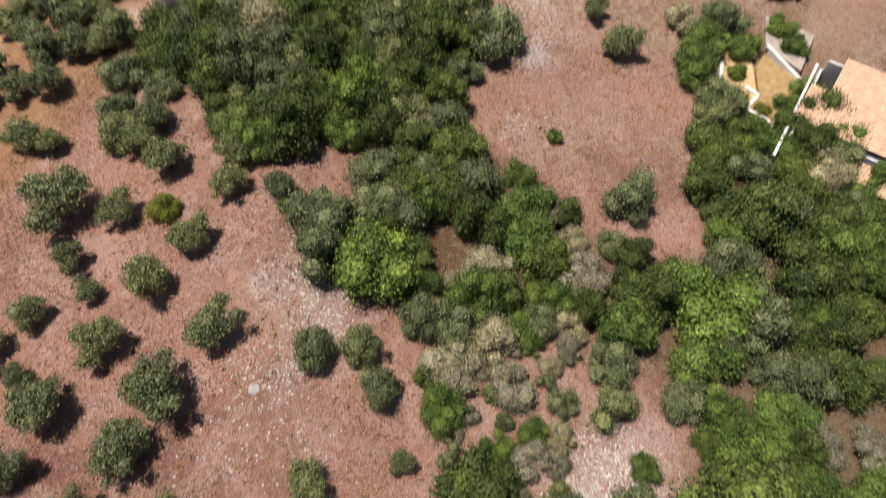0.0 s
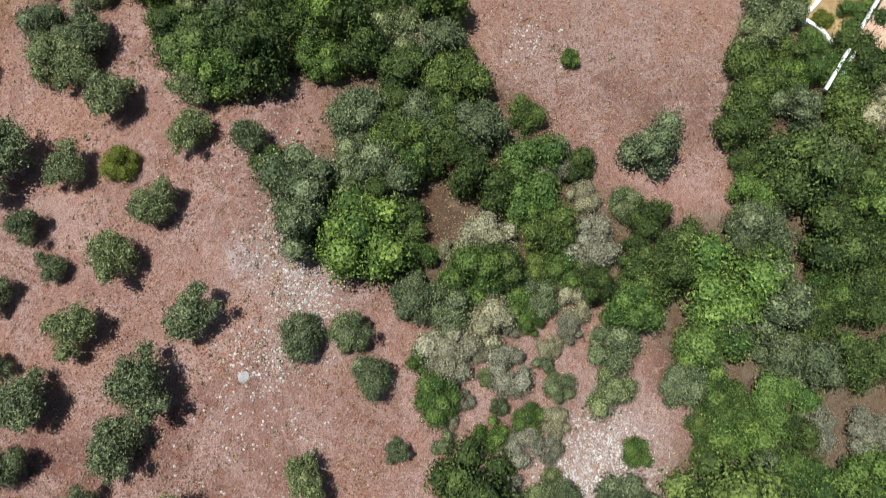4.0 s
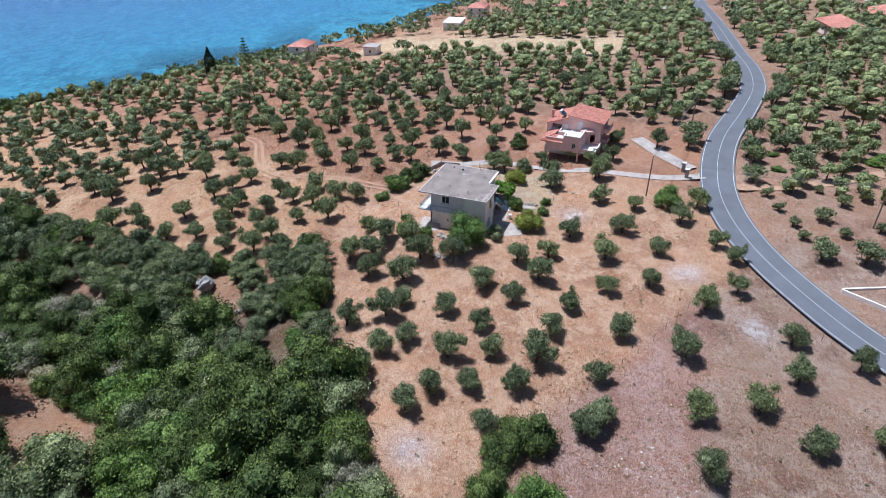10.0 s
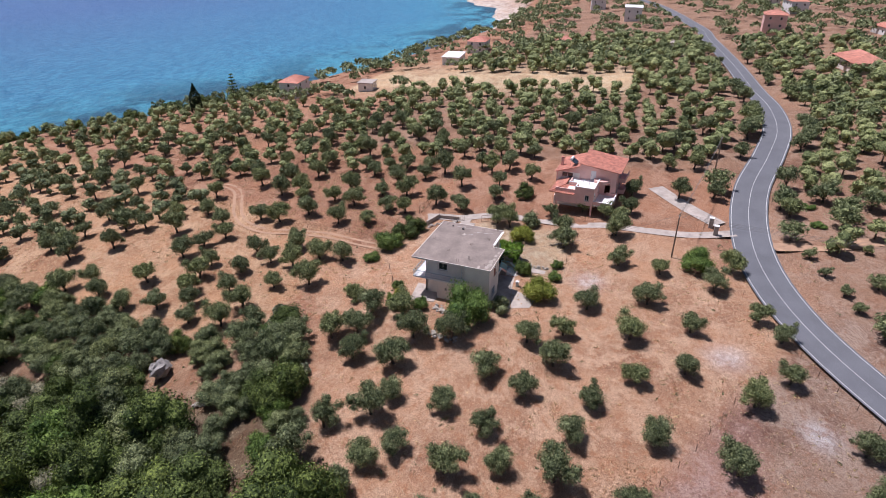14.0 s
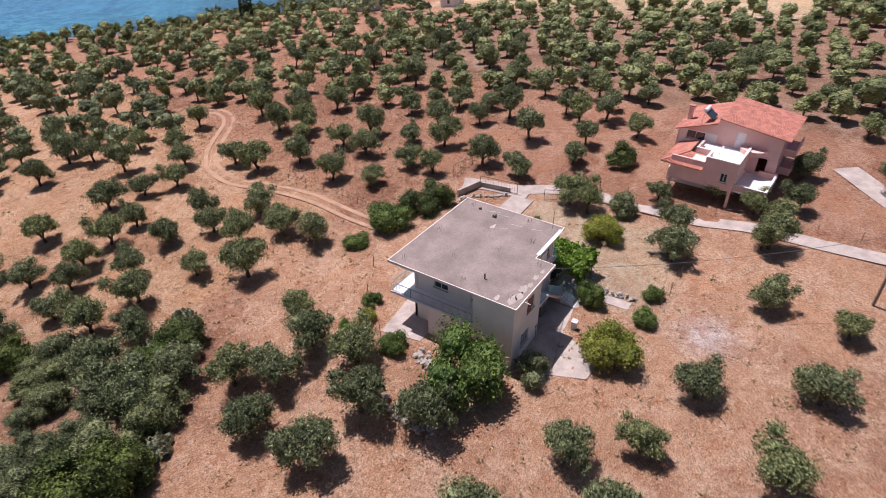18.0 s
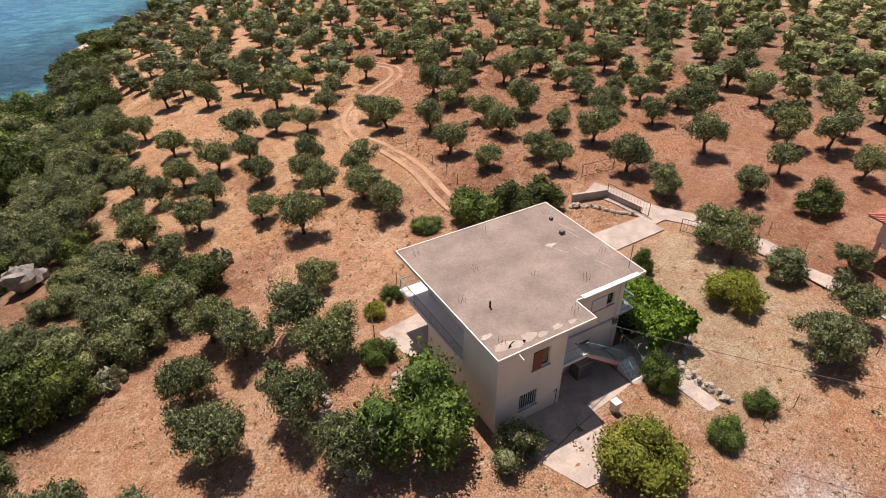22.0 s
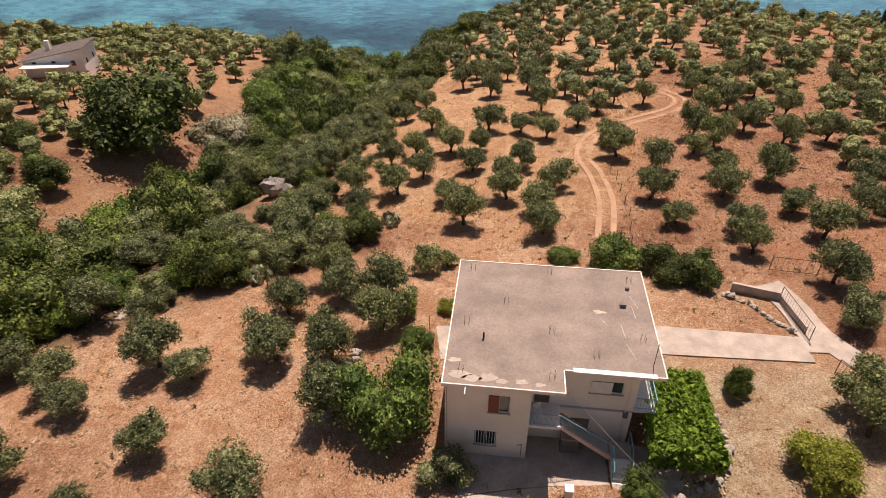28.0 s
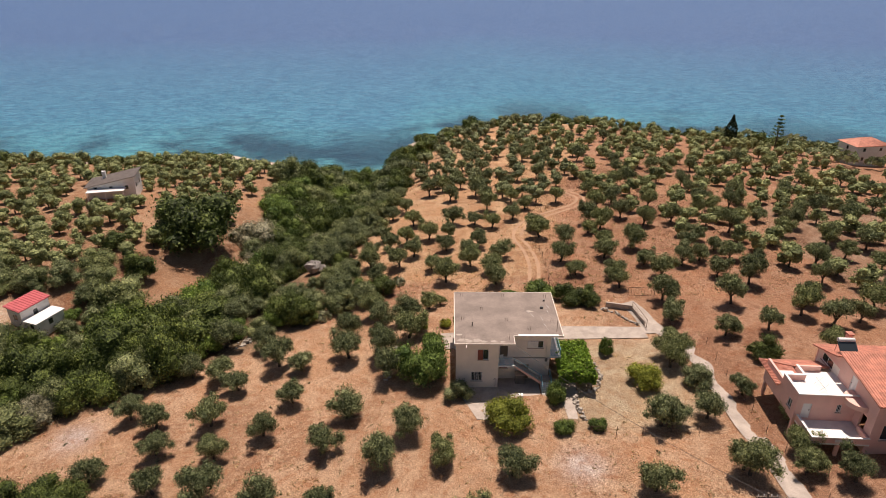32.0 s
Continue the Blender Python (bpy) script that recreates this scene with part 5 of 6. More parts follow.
OLIVES_COAST = [(30.8, 62), (41.6, 62.9), (-12.9, 63.1), (23.2, 63.1), (52.7, 63.9), (15.8, 64.5), (81.7, 64.6), (7.6, 65.1), (34.8, 66), (72.4, 67), (-10.2, 67.2), (23, 68.2), (63, 69.2), (13.3, 69.7), (-12.9, 71.2), (79.2, 71.3), (93.9, 72.4), (63.6, 72.7), (-0.5, 72.9), (7.6, 73), (53.9, 73.5), (31.6, 74.3), (44.7, 75.6), (5.5, 76), (58.4, 76.4), (53.3, 76.8), (91.4, 78), (-5.3, 78.8), (38.4, 79.4), (42.4, 80.5), (13.9, 81), (-2.2, 81.6), (83.6, 81.6), (73.7, 83.2), (62.6, 83.3), (2.1, 83.4), (8.7, 83.9), (-3.6, 86), (33.5, 86), (21.5, 88.9), (1.6, 90.4), (61.6, 92.4), (51.7, 93.2), (81.6, 93.9), (42.7, 94), (56.6, 94.1)]
OLIVES_COAST_2 = [(30, 97.3), (73.1, 99.3), (8, 100.2), (65, 100.6), (77.5, 101.1), (23.8, 101.2), (3.1, 102.2), (43.9, 102.3), (-4.4, 102.9), (50.8, 103.3), (25.6, 105), (-8.7, 106.2), (35.2, 107.9), (10, 108.6), (5.6, 109.2), (52.2, 109.4), (20.2, 110.3), (0.2, 112.2), (13.3, 115), (22.6, 115.1), (38.7, 116.8), (22.9, 120.7), (5.7, 121.2), (24, 124.1), (19.5, 135.5), (38.3, 137.4), (21.9, 138.8), (50.5, 140.7), (31.7, 146.9)]
OLIVES = OLIVES_HOME + OLIVES_MID + OLIVES_MID_2 + OLIVES_NORTH + OLIVES_FAR + OLIVES_FAR_2 + OLIVES_COAST + OLIVES_COAST_2

PG = random.Random(7)
HOUSE_CLEAR = [(-2, -1.0), (15, -1.5), (18.5, 8), (26, 10.5), (27.5, 15), (13, 15), (-2, 13.5)]


def free(x, y, taken, gap):
    return all((x - a) ** 2 + (y - b) ** 2 > (gap + c) ** 2 for a, b, c in taken)


TAKEN = []
WOODS = (RAVINE_WOOD, SOUTH_WOOD, GORGE_WOOD)
for ox, oy in OLIVES:
    if inside(HOUSE_CLEAR, ox, oy) or along(ROAD_COARSE, ox, oy)[0] < 5 or along(track_line, ox, oy)[0] < 1.8:
        continue
    if any(inside(w, ox, oy) for w in WOODS):
        continue
    near = ox < 40 and oy < 62
    far = math.hypot(ox, oy) > 95
    k = OLIVE_FAR if far else (OLIVE if near or PG.random() < 0.4 else OLIVE_BIG)
    size = PG.uniform(1.65, 2.35) if oy < 36 else PG.uniform(1.7, 2.4)
    k.plant(ox, oy, size, PG, tall=PG.uniform(1.05, 1.35))
    TAKEN.append((ox, oy, 1.2))
SOUTH_OLIVES = [(-107.2, 12.4, 3.7), (-105.9, 6.0, 2.2), (-98.5, 4.8, 2.6), (-107.0, -3.8, 2.3), (-99.2, -3.5, 2.2), (-112.8, 7.8, 1.9), (-115.1, 3.1, 1.5), (-112.2, -2.2, 2.6), (-114.8, -11.3, 2.7), (-119.2, 7.0, 1.9), (-119.3, -1.5, 2.4), (-121.7, -9.8, 3.1), (-126.3, -0.9, 2.8), (-132.3, -1.0, 2.2), (-127.3, -9.4, 2.7),
                (-133.0, -8.9, 2.0), (-131.2, -16.7, 2.6), (-130.8, -23.2, 1.5), (-124.1, -25.3, 2.2), (-126.6, -31.0, 1.3), (-119.6, -32.2, 1.1), (-132.2, -29.8, 1.4), (-139.8, -8.8, 2.2), (-135.8, -20.7, 2.3), (-113.3, -21.0, 2.0)]
SOUTH_OLIVES_2 = [(-111.3, -24.6, 1.7), (-114.4, -27.7, 1.9), (-97.7, -9.1, 2.0), (-101.0, -15.3, 2.7), (-94.9, -2.0, 2.3), (-124.9, 3.9, 1.3), (-96.6, 9.7, 2.4), (-100.5, 19.7, 1.8), (-93.5, 10.0, 2.6), (-124, 9, 2.5), (-131, 6, 2.4), (-92.2, 26.5, 2.7), (-85.5, 27.8, 2.7), (-84.0, 25.1, 2.2), (-100.9, 23.1, 2.4), (-94.5, 30.2, 2.1), (-86.3, 34.8, 2.2), (-81.0, 35.0, 2.6), (-76.8, 20.5, 2.5)]
for ox, oy, r in SOUTH_OLIVES + SOUTH_OLIVES_2:
    OLIVE.plant(ox, oy, r, PG, "round olive tree among dry grass and stones")
    TAKEN.append((ox, oy, 1.6))
LEMON.plant(-104.1, 1.7, 1.8, PG, "yellow-green citrus tree among olive trees")
TAKEN.append((-104.1, 1.7, 1.5))


def fill(kinds, poly, count, lo, hi, gap, g, avoid=(), tall=(0.9, 1.15)):
    """Scatter plants over a plot, none too close to another."""
    xs, ys = [p[0] for p in poly], [p[1] for p in poly]
    made = 0
    for _ in range(count * 14):
        if made >= count:
            break
        x, y = g.uniform(min(xs), max(xs)), g.uniform(min(ys), max(ys))
        if not inside(poly, x, y) or any(inside(a, x, y) for a in avoid):
            continue
        r = g.uniform(lo, hi)
        if not free(x, y, TAKEN, gap * r):
            continue
        k = g.choices([a for a, _ in kinds], [b for _, b in kinds])[0]
        k.plant(x, y, r, g, tall=g.uniform(*tall))
        TAKEN.append((x, y, gap * r))
        made += 1
    return made


WOODMIX = [(OAK, 6), (LENTISK, 1.3), (WILD, 2.4), (GREY, 0.4), (FRESH, 0.2)]
CABIN_CLEAR = [(-79, 22), (-73, 19), (-66, 18), (-62, 24), (-63, 31), (-72, 33), (-79, 30)]
# the strip of bare ground and grey-green trees between the woods and the mown plot
STRIP = [(WILD, [(-19.9, 33.8, 1.9), (-19.0, 27.5, 2.2), (-22.6, 22.8, 2.4), (-26.4, 26.0, 2.0), (-34.6, 26.0, 2.6), (-31.0, 24.2, 1.8), (-23.5, 31.5, 1.4)]), (FRESH, [(-32.0, 16.4, 2.0), (-35.0, 11.8, 2.2), (-14.7, 26.5, 2.2), (-27.0, 18.4, 1.9)]), (GREY, [(-30.8, 57.4, 3.0), (-30.4, 66.5, 3.0), (-39.9, 42.5, 3.2)])]
for kind, spots in STRIP:
    for x, y, r in spots:
        kind.plant(x, y, r, PG)
        TAKEN.append((x, y, r * 0.6))
for x, y, r in ((-26.7, 31.5, 2.2), (-30.2, 28.6, 2.2), (-21.9, 28.3, 1.6), (-31.8, 20.3, 1.8), (-34.6, 19.4, 1.8), (-16.6, 46.3, 2.5), (-16.1, 38.6, 2.0), (-29.9, 33.0, 1.8), (-37.0, 17.2, 1.8), (-25.0, 38.5, 3.0), (-29.7, 14.2, 1.2), (-26, 35, 2), (-28, 36.5, 1.6)):
    TAKEN.append((x, y, r))
GORGE_EDGE = [(-12, 91), (-15, 72), (-17, 51), (-17, 28), (-13, 26), (-15, 21), (-26, 16), (-34, 9), (-41, 15), (-35, 26), (-28, 38), (-27, 58), (-24, 90)]
fill([(WILD, 6), (OLIVE, 3), (LENTISK, 0.7), (OAK, 1)], GORGE_EDGE, 95, 1.5, 2.7, 0.52, PG, (HOME_PLOT,), (0.9, 1.4))
fill(WOODMIX, RAVINE_WOOD, 200, 2.2, 4.6, 0.41, PG, (CABIN_CLEAR, HOME_PLOT), (0.7, 1.5))
fill(WOODMIX, GORGE_WOOD, 200, 2.4, 4.8, 0.41, PG, (CABIN_CLEAR, HOME_PLOT, GORGE_EDGE), (0.7, 1.45))
THICKET = [
    (WILD, [(-92.3, -17.8, 3), (-89, -29.1, 3), (-97.4, -18.7, 2.5), (-100.6, -15.5, 3.6), (-102.4, -39.9, 2), (-106.6, -29, 2.5), (-114.5, -27.7, 1.9), (-119.7, -45.4, 2), (-118.6, -47.1, 1.8), (-117.2, -52.4, 3), (-108.5, -48.4, 2.3), (-104.3, -47.5, 2.5), (-105.7, -54.6, 2.3), (-99.8, -64.7, 3), (-125.2, -50.6, 3), (-109.6, -43.9, 1.5), (-112.7, -20.7, 2), (-111.5, -24.6, 2), (-119.6, -32, 1), (-121.2, -50.9, 2), (-73.5, -20.9, 2.3), (-42.9, -59.1, 1.6), (-53.2, -51, 3.2), (-58.5, 33.5, 4.6), (-66.4, 42.2, 3.4), (-63.0, 36.0, 3.6), (-69.5, 36.5, 3.2), (-74.0, 34.0, 3.2), (-79.5, 33.0, 3.4), (-81, 25, 3)]),
    (OAK, [(-92.7, -21.5, 3), (-92.4, -25.5, 3), (-98, -48.7, 3), (-119.8, -39.2, 4), (-114.1, -59.5, 5), (-98.3, -68.7, 3), (-90.9, -69.6, 3), (-87.9, -64.4, 4), (-82.1, -59.5, 4.5), (-79.3, -66.7, 3), (-79.8, -53.2, 3), (-75.6, -62.8, 3.5), (-39.1, -15.8, 2.6), (-38.1, -18, 2.8), (-45.9, -15.2, 2.4), (-42, -15, 2.2), (-50.2, -15.9, 2.8), (-51.9, -13.1, 2.4), (-67.5, -22.4, 3), (-59.4, 43.6, 3.4), (-67.9, 51, 2.6), (-79.3, 19.3, 4.0), (-11.5, 27.1, 2.4)]),
    (LENTISK, [(-102.8, -23.1, 4.6), (-105.1, -19.6, 1.6), (-103.2, -27.8, 2), (-114.1, -33.9, 2.3), (-122.9, -43.3, 2.5), (-112.6, -52.2, 1.5), (-101.7, -56, 3.5), (-107.6, -60, 3), (-110.3, -65.8, 3), (-117.3, -64.8, 5), (-119.7, -59.2, 3.5), (-122.7, -55, 3), (-111.3, -70.4, 4), (-107.8, -72.8, 3), (-128.5, -43.7, 3), (-43.3, -56.7, 2.2), (-78.5, -35.2, 1.1), (-53.8, 27.4, 2.7)]),
    (GREY, [(-98.8, -33.6, 3), (-96, -42.5, 3.1), (-101.9, -43.1, 2), (-106.4, -35.6, 3), (-110, -33.6, 3), (-109.8, -39, 2.5), (-105.1, -67, 2.3), (-103.9, -71.7, 2.5), (-115.5, -42.5, 2), (-91.8, -40.6, 1.8), (-89.3, -37.1, 2.5), (-54.1, -46.3, 2.7), (-81, -18, 2.8), (-81.2, -21.5, 2.5)]),
    (FRESH, [(-94.3, -35.6, 3), (-95.5, -55.4, 4.5), (-93, -58.8, 3), (-116.4, -70.2, 2.5), (-86.6, -56, 2.5), (-46.8, -20.6, 3), (-49, -21.2, 2.1), (-64.6, 28.6, 1.5), (-52.3, 28.6, 3.4), (-68.6, -57.6, 1.6), (-64.4, -60.6, 1.7), (-71.4, -57.6, 2.0)]),
    (LEMON, [(-58.0, 22.5, 2.2), (-65.8, -57.9, 1.2)]),
]
for kind, spots in THICKET:
    for x, y, r in spots:
        kind.plant(x, y, r, PG)
        TAKEN.append((x, y, r * 0.5))
FIELD_OLIVES = [(-48.5, -27.1, 2.0), (-53.6, -11.6, 2.0), (-56.6, -34.5, 1.9), (-61.9, -39.2, 2.7), (-44.2, -38.5, 2.0), (-41, -51, 2.6), (-32.5, -24.3, 2.3), (-72.8, -23.0, 1.4)]
for x, y, r in FIELD_OLIVES:
    if free(x, y, TAKEN, 1.0):
        OLIVE.plant(x, y, r, PG, "olive tree standing alone in the mown field")
        TAKEN.append((x, y, 1.6))
WILD.plant(-84.7, -45.3, 3.2, PG, "wide grey-green tree standing alone in the field")
for x, y, r in ((-54.0, -60.5, 1.9), (-51.0, -58.5, 2.0), (-60.5, -54.2, 1.3), (-66.0, -55.0, 1.6)):
    FRESH.plant(x, y, r, PG, "fresh green tree in the garden terraces")
TAKEN.append((-84.7, -45.3, 2.5))
for x, y, r in ((-88, 18.9, 2.8), (-87.9, 12.7, 2.3), (-96.7, 12.5, 2.8), (-100.3, 4.3, 2.2), (-95.3, 0, 1.6), (-99, -8.4, 2.0), (-101.7, -15, 2.8), (-86.8, 32, 3.0), (-93.5, 15.6, 2.4), (-105.7, 5.6, 1.8), (-81.7, 39, 2.6), (-80, 30.9, 2.6), (-83.5, 14.5, 2.4), (-92.8, -3.5, 1.5)):
    if free(x, y, TAKEN, 0.8):
        WILD.plant(x, y, r, PG, "broad grey-green wild olive on dry ground")
        TAKEN.append((x, y, r * 0.5))
fill([(WILD, 3), (LENTISK, 1), (FRESH, 1)], [(-15, 31), (-22, 19), (-35, 8), (-41, 13), (-31, 30), (-19, 44)], 18, 1.2, 2.3, 0.62, PG)
fill(WOODMIX + [(FRESH, 0.8)], SOUTH_WOOD, 120, 1.8, 3.4, 0.37, PG, (), (0.7, 1.5))
fill([(GREY, 2), (WILD, 1), (LENTISK, 1)], [(-101, -30), (-110, -30), (-124, -40), (-118, -46), (-104, -44)], 22, 0.9, 1.8, 0.6, PG)
fill([(OAK, 4), (LENTISK, 2), (WILD, 1)], GARDEN_WOOD, 22, 2.2, 3.4, 0.5, PG, ([(-58, -51), (-66, -52), (-69, -61), (-56, -62)],))
for x, y, r in ((-14, 125, 4.5), (-10, 134, 4.2), (-18, 116, 4.0), (-40, 133, 4.2), (-46, 126, 4.0), (-8, 143, 3.8), (-22, 124, 3.6), (-38, 122, 3.6)):
    OAK.plant(x, y, r, PG, "tall dark evergreen above the cove")
    TAKEN.append((x, y, 2))
# belt of trees above the shore
for k in range(150):
    x = -170 + k * 2.2 + PG.uniform(-2.5, 2.5)
    if -38 < x < -24:
        continue
    y = float(np.interp(x, COAST_X, COAST_Y)) - PG.choice((PG.uniform(9, 20), PG.uniform(14, 36)))
    SHORE.plant(x, y, PG.choice((PG.uniform(1.4, 2.4), PG.uniform(2.2, 4.0))), PG, tall=PG.uniform(0.7, 1.2))
    TAKEN.append((x, y, 1.5))


TAKEN += [(-84, 81, 8.5), (-90, 80, 5), (45, -4, 9), (39, -8, 6)]
YOUNG = [(26.2, -46.4, 1.1), (21.6, -48.3, 1.2), (17.8, -49.8, 1.2), (25.0, -53.4, 1.6), (31.5, -57.0, 1.5), (41.7, -62.8, 1.4), (31.1, -44.7, 1.2), (35.9, -53.5, 1.0), (38.7, -58.0, 1.0), (20.6, -56.2, 1.1), (24.0, -61.8, 1.2), (12.4, -51.9, 2.3), (13.4, -58.0, 2.6), (42.6, -51.5, 3.0), (45.3, -42.9, 2.6), (36.6, -42.4, 2.2), (52.4, -56.7, 3.0), (48, -52, 2.8), (53, -49, 2.8)]
for x, y, r in YOUNG:
    OLIVE_FAR.plant(x, y, r, PG, "young olive tree in the mown field across the road" if r < 2 else "")
    TAKEN.append((x, y, r * 0.8))
for x, y, r in ((42.9, -47.1, 1.4), (50.1, -46.4, 1.3), (51.2, -65.2, 1.8), (54, -67, 1.8)):
    FRESH.plant(x, y, r, PG, "low bright green vines beside the dirt lane", tall=0.5)
    TAKEN.append((x, y, r))
for x, y, r in ((-63.2, 25.0, 2.2), (-66.0, 20.4, 2.4), (-71.5, 19.8, 2.6), (-64.0, 32.6, 2.4), (-73.0, 32.2, 2.2), (-61.0, 29.5, 2.4), (-77.5, 30.5, 2.0)):
    WILD.plant(x, y, r, PG, "grey-green wild olive beside the red cabin")
    TAKEN.append((x, y, r * 0.6))


def in_straw(x, y):
    """The open field of straw across the far groves."""
    return 127 < x - 0.05 * y < 152 and -6 < y < 96


def grove(name, label, poly, count, lo, hi, gap, g, material="olive", leaves=300, size=0.25):
    """A grove of trees that stay far off, joined: crowns of leaf sprays over short trunks."""
    ng = np.random.default_rng(g.randrange(9999))
    xs, ys = [p[0] for p in poly], [p[1] for p in poly]
    pts, outs, cores, stems, made = [], [], [], Shape(), 0
    for _ in range(count * 12):
        if made >= count:
            break
        x, y, r = g.uniform(min(xs), max(xs)), g.uniform(min(ys), max(ys)), g.uniform(lo, hi)
        if not inside(poly, x, y) or not free(x, y, TAKEN, gap * r) or along(ROAD_COARSE, x, y)[0] < 4.6 or in_straw(x, y):
            continue
        z = h(x, y)
        blobs = [(x + g.uniform(-0.42, 0.42) * r, y + g.uniform(-0.42, 0.42) * r, z + r * g.uniform(0.48, 1.35), r * g.uniform(0.32, 0.54)) for _ in range(6)]
        p, u = crown_points(ng, blobs, leaves)
        cores += blobs
        pts.append(p)
        outs.append(u)
        stems.tube((x, y, z - 0.4), (x, y, z + r * 0.7), 0.2, 0.1, 5, False)
        TAKEN.append((x, y, gap * r))
        made += 1
    o = tagged(new(name, leaf_mesh(name, np.concatenate(pts), np.concatenate(outs), size, 0.5, material, ng, blobs=cores)), label, "trees", kind="stuff")
    tagged(part("trunks", stems, "bark", o), kind="stuff")


grove("coast_olive_grove", "olive grove sloping down towards the shore", [(32, 60), (62, 20), (62, -20), (92, -34), (150, 20), (150, 66), (96, 72), (108, 128), (70, 160), (35, 185), (30, 90)], 320, 1.8, 2.7, 0.86, PG)
grove("headland_olive_grove", "olive grove on the headland", [(-12, 100), (14, 64), (30, 80), (35, 185), (20, 190), (-8, 165)], 110, 1.8, 2.6, 0.85, PG)
grove("slope_olive_grove", "dense olive grove across the ravine", [(-64, 45), (-52, 72), (-50, 118), (-90, 134), (-150, 122), (-150, 40), (-100, 30), (-80, 34)], 320, 1.9, 2.9, 0.70, PG)
grove("village_olive_grove", "big dense olive trees beside the road to the village", [(60, -28), (92, -34), (140, -32), (230, -20), (230, 40), (150, 66), (100, 60), (62, 22)], 230, 2.4, 3.5, 0.74, PG)
grove("hillside_olive_grove", "big dense olive trees across the road", [(58, -48), (100, -56), (150, -50), (235, -38), (235, -120), (60, -120)], 210, 2.4, 3.5, 0.74, PG)
grove("roadside_olive_grove", "olive grove beyond the road", [(34, -48), (60, -46), (100, -54), (150, -48), (150, -110), (60, -100), (34, -66)], 170, 1.9, 2.8, 0.8, PG)
# trees that lean over the road's edges
RG = random.Random(31)
for p, q in zip(ROAD[:-1], ROAD[1:]):
    if 38 < p[0] < 210:
        side_x, side_y = (q[1] - p[1]), -(q[0] - p[0])
        ln = math.hypot(side_x, side_y)
        for sgn in (-1, 1):
            if RG.random() < 0.42:
                gap = sgn * RG.uniform(5.2, 7.5)
                x, y = p[0] + side_x / ln * gap, p[1] + side_y / ln * gap
                if free(x, y, TAKEN, 1.3) and not inside([(33, -22), (54, -14), (58, -22), (44, -34), (32, -36)], x, y):
                    OLIVE_FAR.plant(x, y, RG.uniform(1.6, 2.7), RG, "olive tree beside the asphalt road", tall=RG.uniform(1.0, 1.3))
                    TAKEN.append((x, y, 1.3))
# ravine landmarks
OAK.plant(-54.7, 57.5, 8.6, PG, "huge dark rounded evergreen on the ravine's far side")
GREY.plant(-45.5, 67.5, 5.4, PG, "large silvery half-bare tree above the thicket")
GREY.plant(-42.0, 62.0, 4.0, PG, "large silvery half-bare tree above the thicket")
# garden
FRESH.plant(-3.8, 2.2, 3.3, PG, "large fresh green tree close to the house wall", tall=1.3)
LEMON.plant(23.1, 1.0, 2.3, PG)
LEMON.plant(6.1, -6.0, 2.6, PG, "yellow-green fruit tree in front of the paving")
LENTISK.plant(12.0, -1.9, 1.3, PG, "small round green tree beside the stairs", tall=1.7)
FRESH.plant(19.9, 7.4, 1.0, PG, "young slender green tree in the yard", tall=1.8)
LENTISK.plant(13.6, 22.6, 2.7, PG, "dense green hedge tree behind the house")
LENTISK.plant(8.7, 23.8, 1.6, PG, "low green bush behind the house", tall=0.7)
OAK.plant(17.4, 21.6, 2.4, PG, "dense green hedge tree by the yard wall")
OAK.plant(20.3, 20.6, 2.1, PG, "dense green hedge tree by the yard wall")
OLIVE.plant(28.4, 7.3, 2.2, PG, "full olive tree beside the driveway", tall=1.15)
WILD.plant(29.6, 1.3, 1.9, PG, "grey-green fig by the lane")
OLIVE.plant(24.2, -5.6, 2.0, PG, "olive tree in the fenced garden")
OAK.plant(39.2, 5.2, 2.1, PG, "round dark green tree by the villa")
FRESH.plant(-4.4, 13.3, 1.2, PG, "small green garden shrub", tall=1.5)
LEMON.plant(-1.2, 14.0, 0.9, PG, "small yellow-green garden shrub")
FRESH.plant(-3.0, 9.6, 1.3, PG, "green shrub beside the house terrace")
LENTISK.plant(0.8, 15.0, 1.0, PG, "small dark green shrub at the back fence")
OLIVE.plant(-1.9, 21.7, 1.2, PG, "small low olive bush alone on the bare slope", tall=0.9)
OLIVE.plant(-6.2, 11.0, 2.3, PG, "full olive tree beside the house terrace", tall=1.2)
WILD.plant(0.5, -1.6, 1.7, PG, "olive bush at the corner of the house")
LENTISK.plant(12.0, -7.0, 1.2, PG, "low green shrubs along the garden path")
LENTISK.plant(15.9, -6.5, 1.1, PG, "low green shrubs along the garden path")
for x, y, r in ((34.5, -14.2, 1.7), (38.4, -15.6, 1.9), (28.6, -13.6, 1.7), (46.0, -15.0, 2.0), (33.9, -1.5, 1.5)):
    OLIVE.plant(x, y, r, PG, "olive tree beside the pink house", tall=1.2)
FRESH.plant(22.2, -27.5, 2.6, PG, "wide yellow-green bush at the gate")


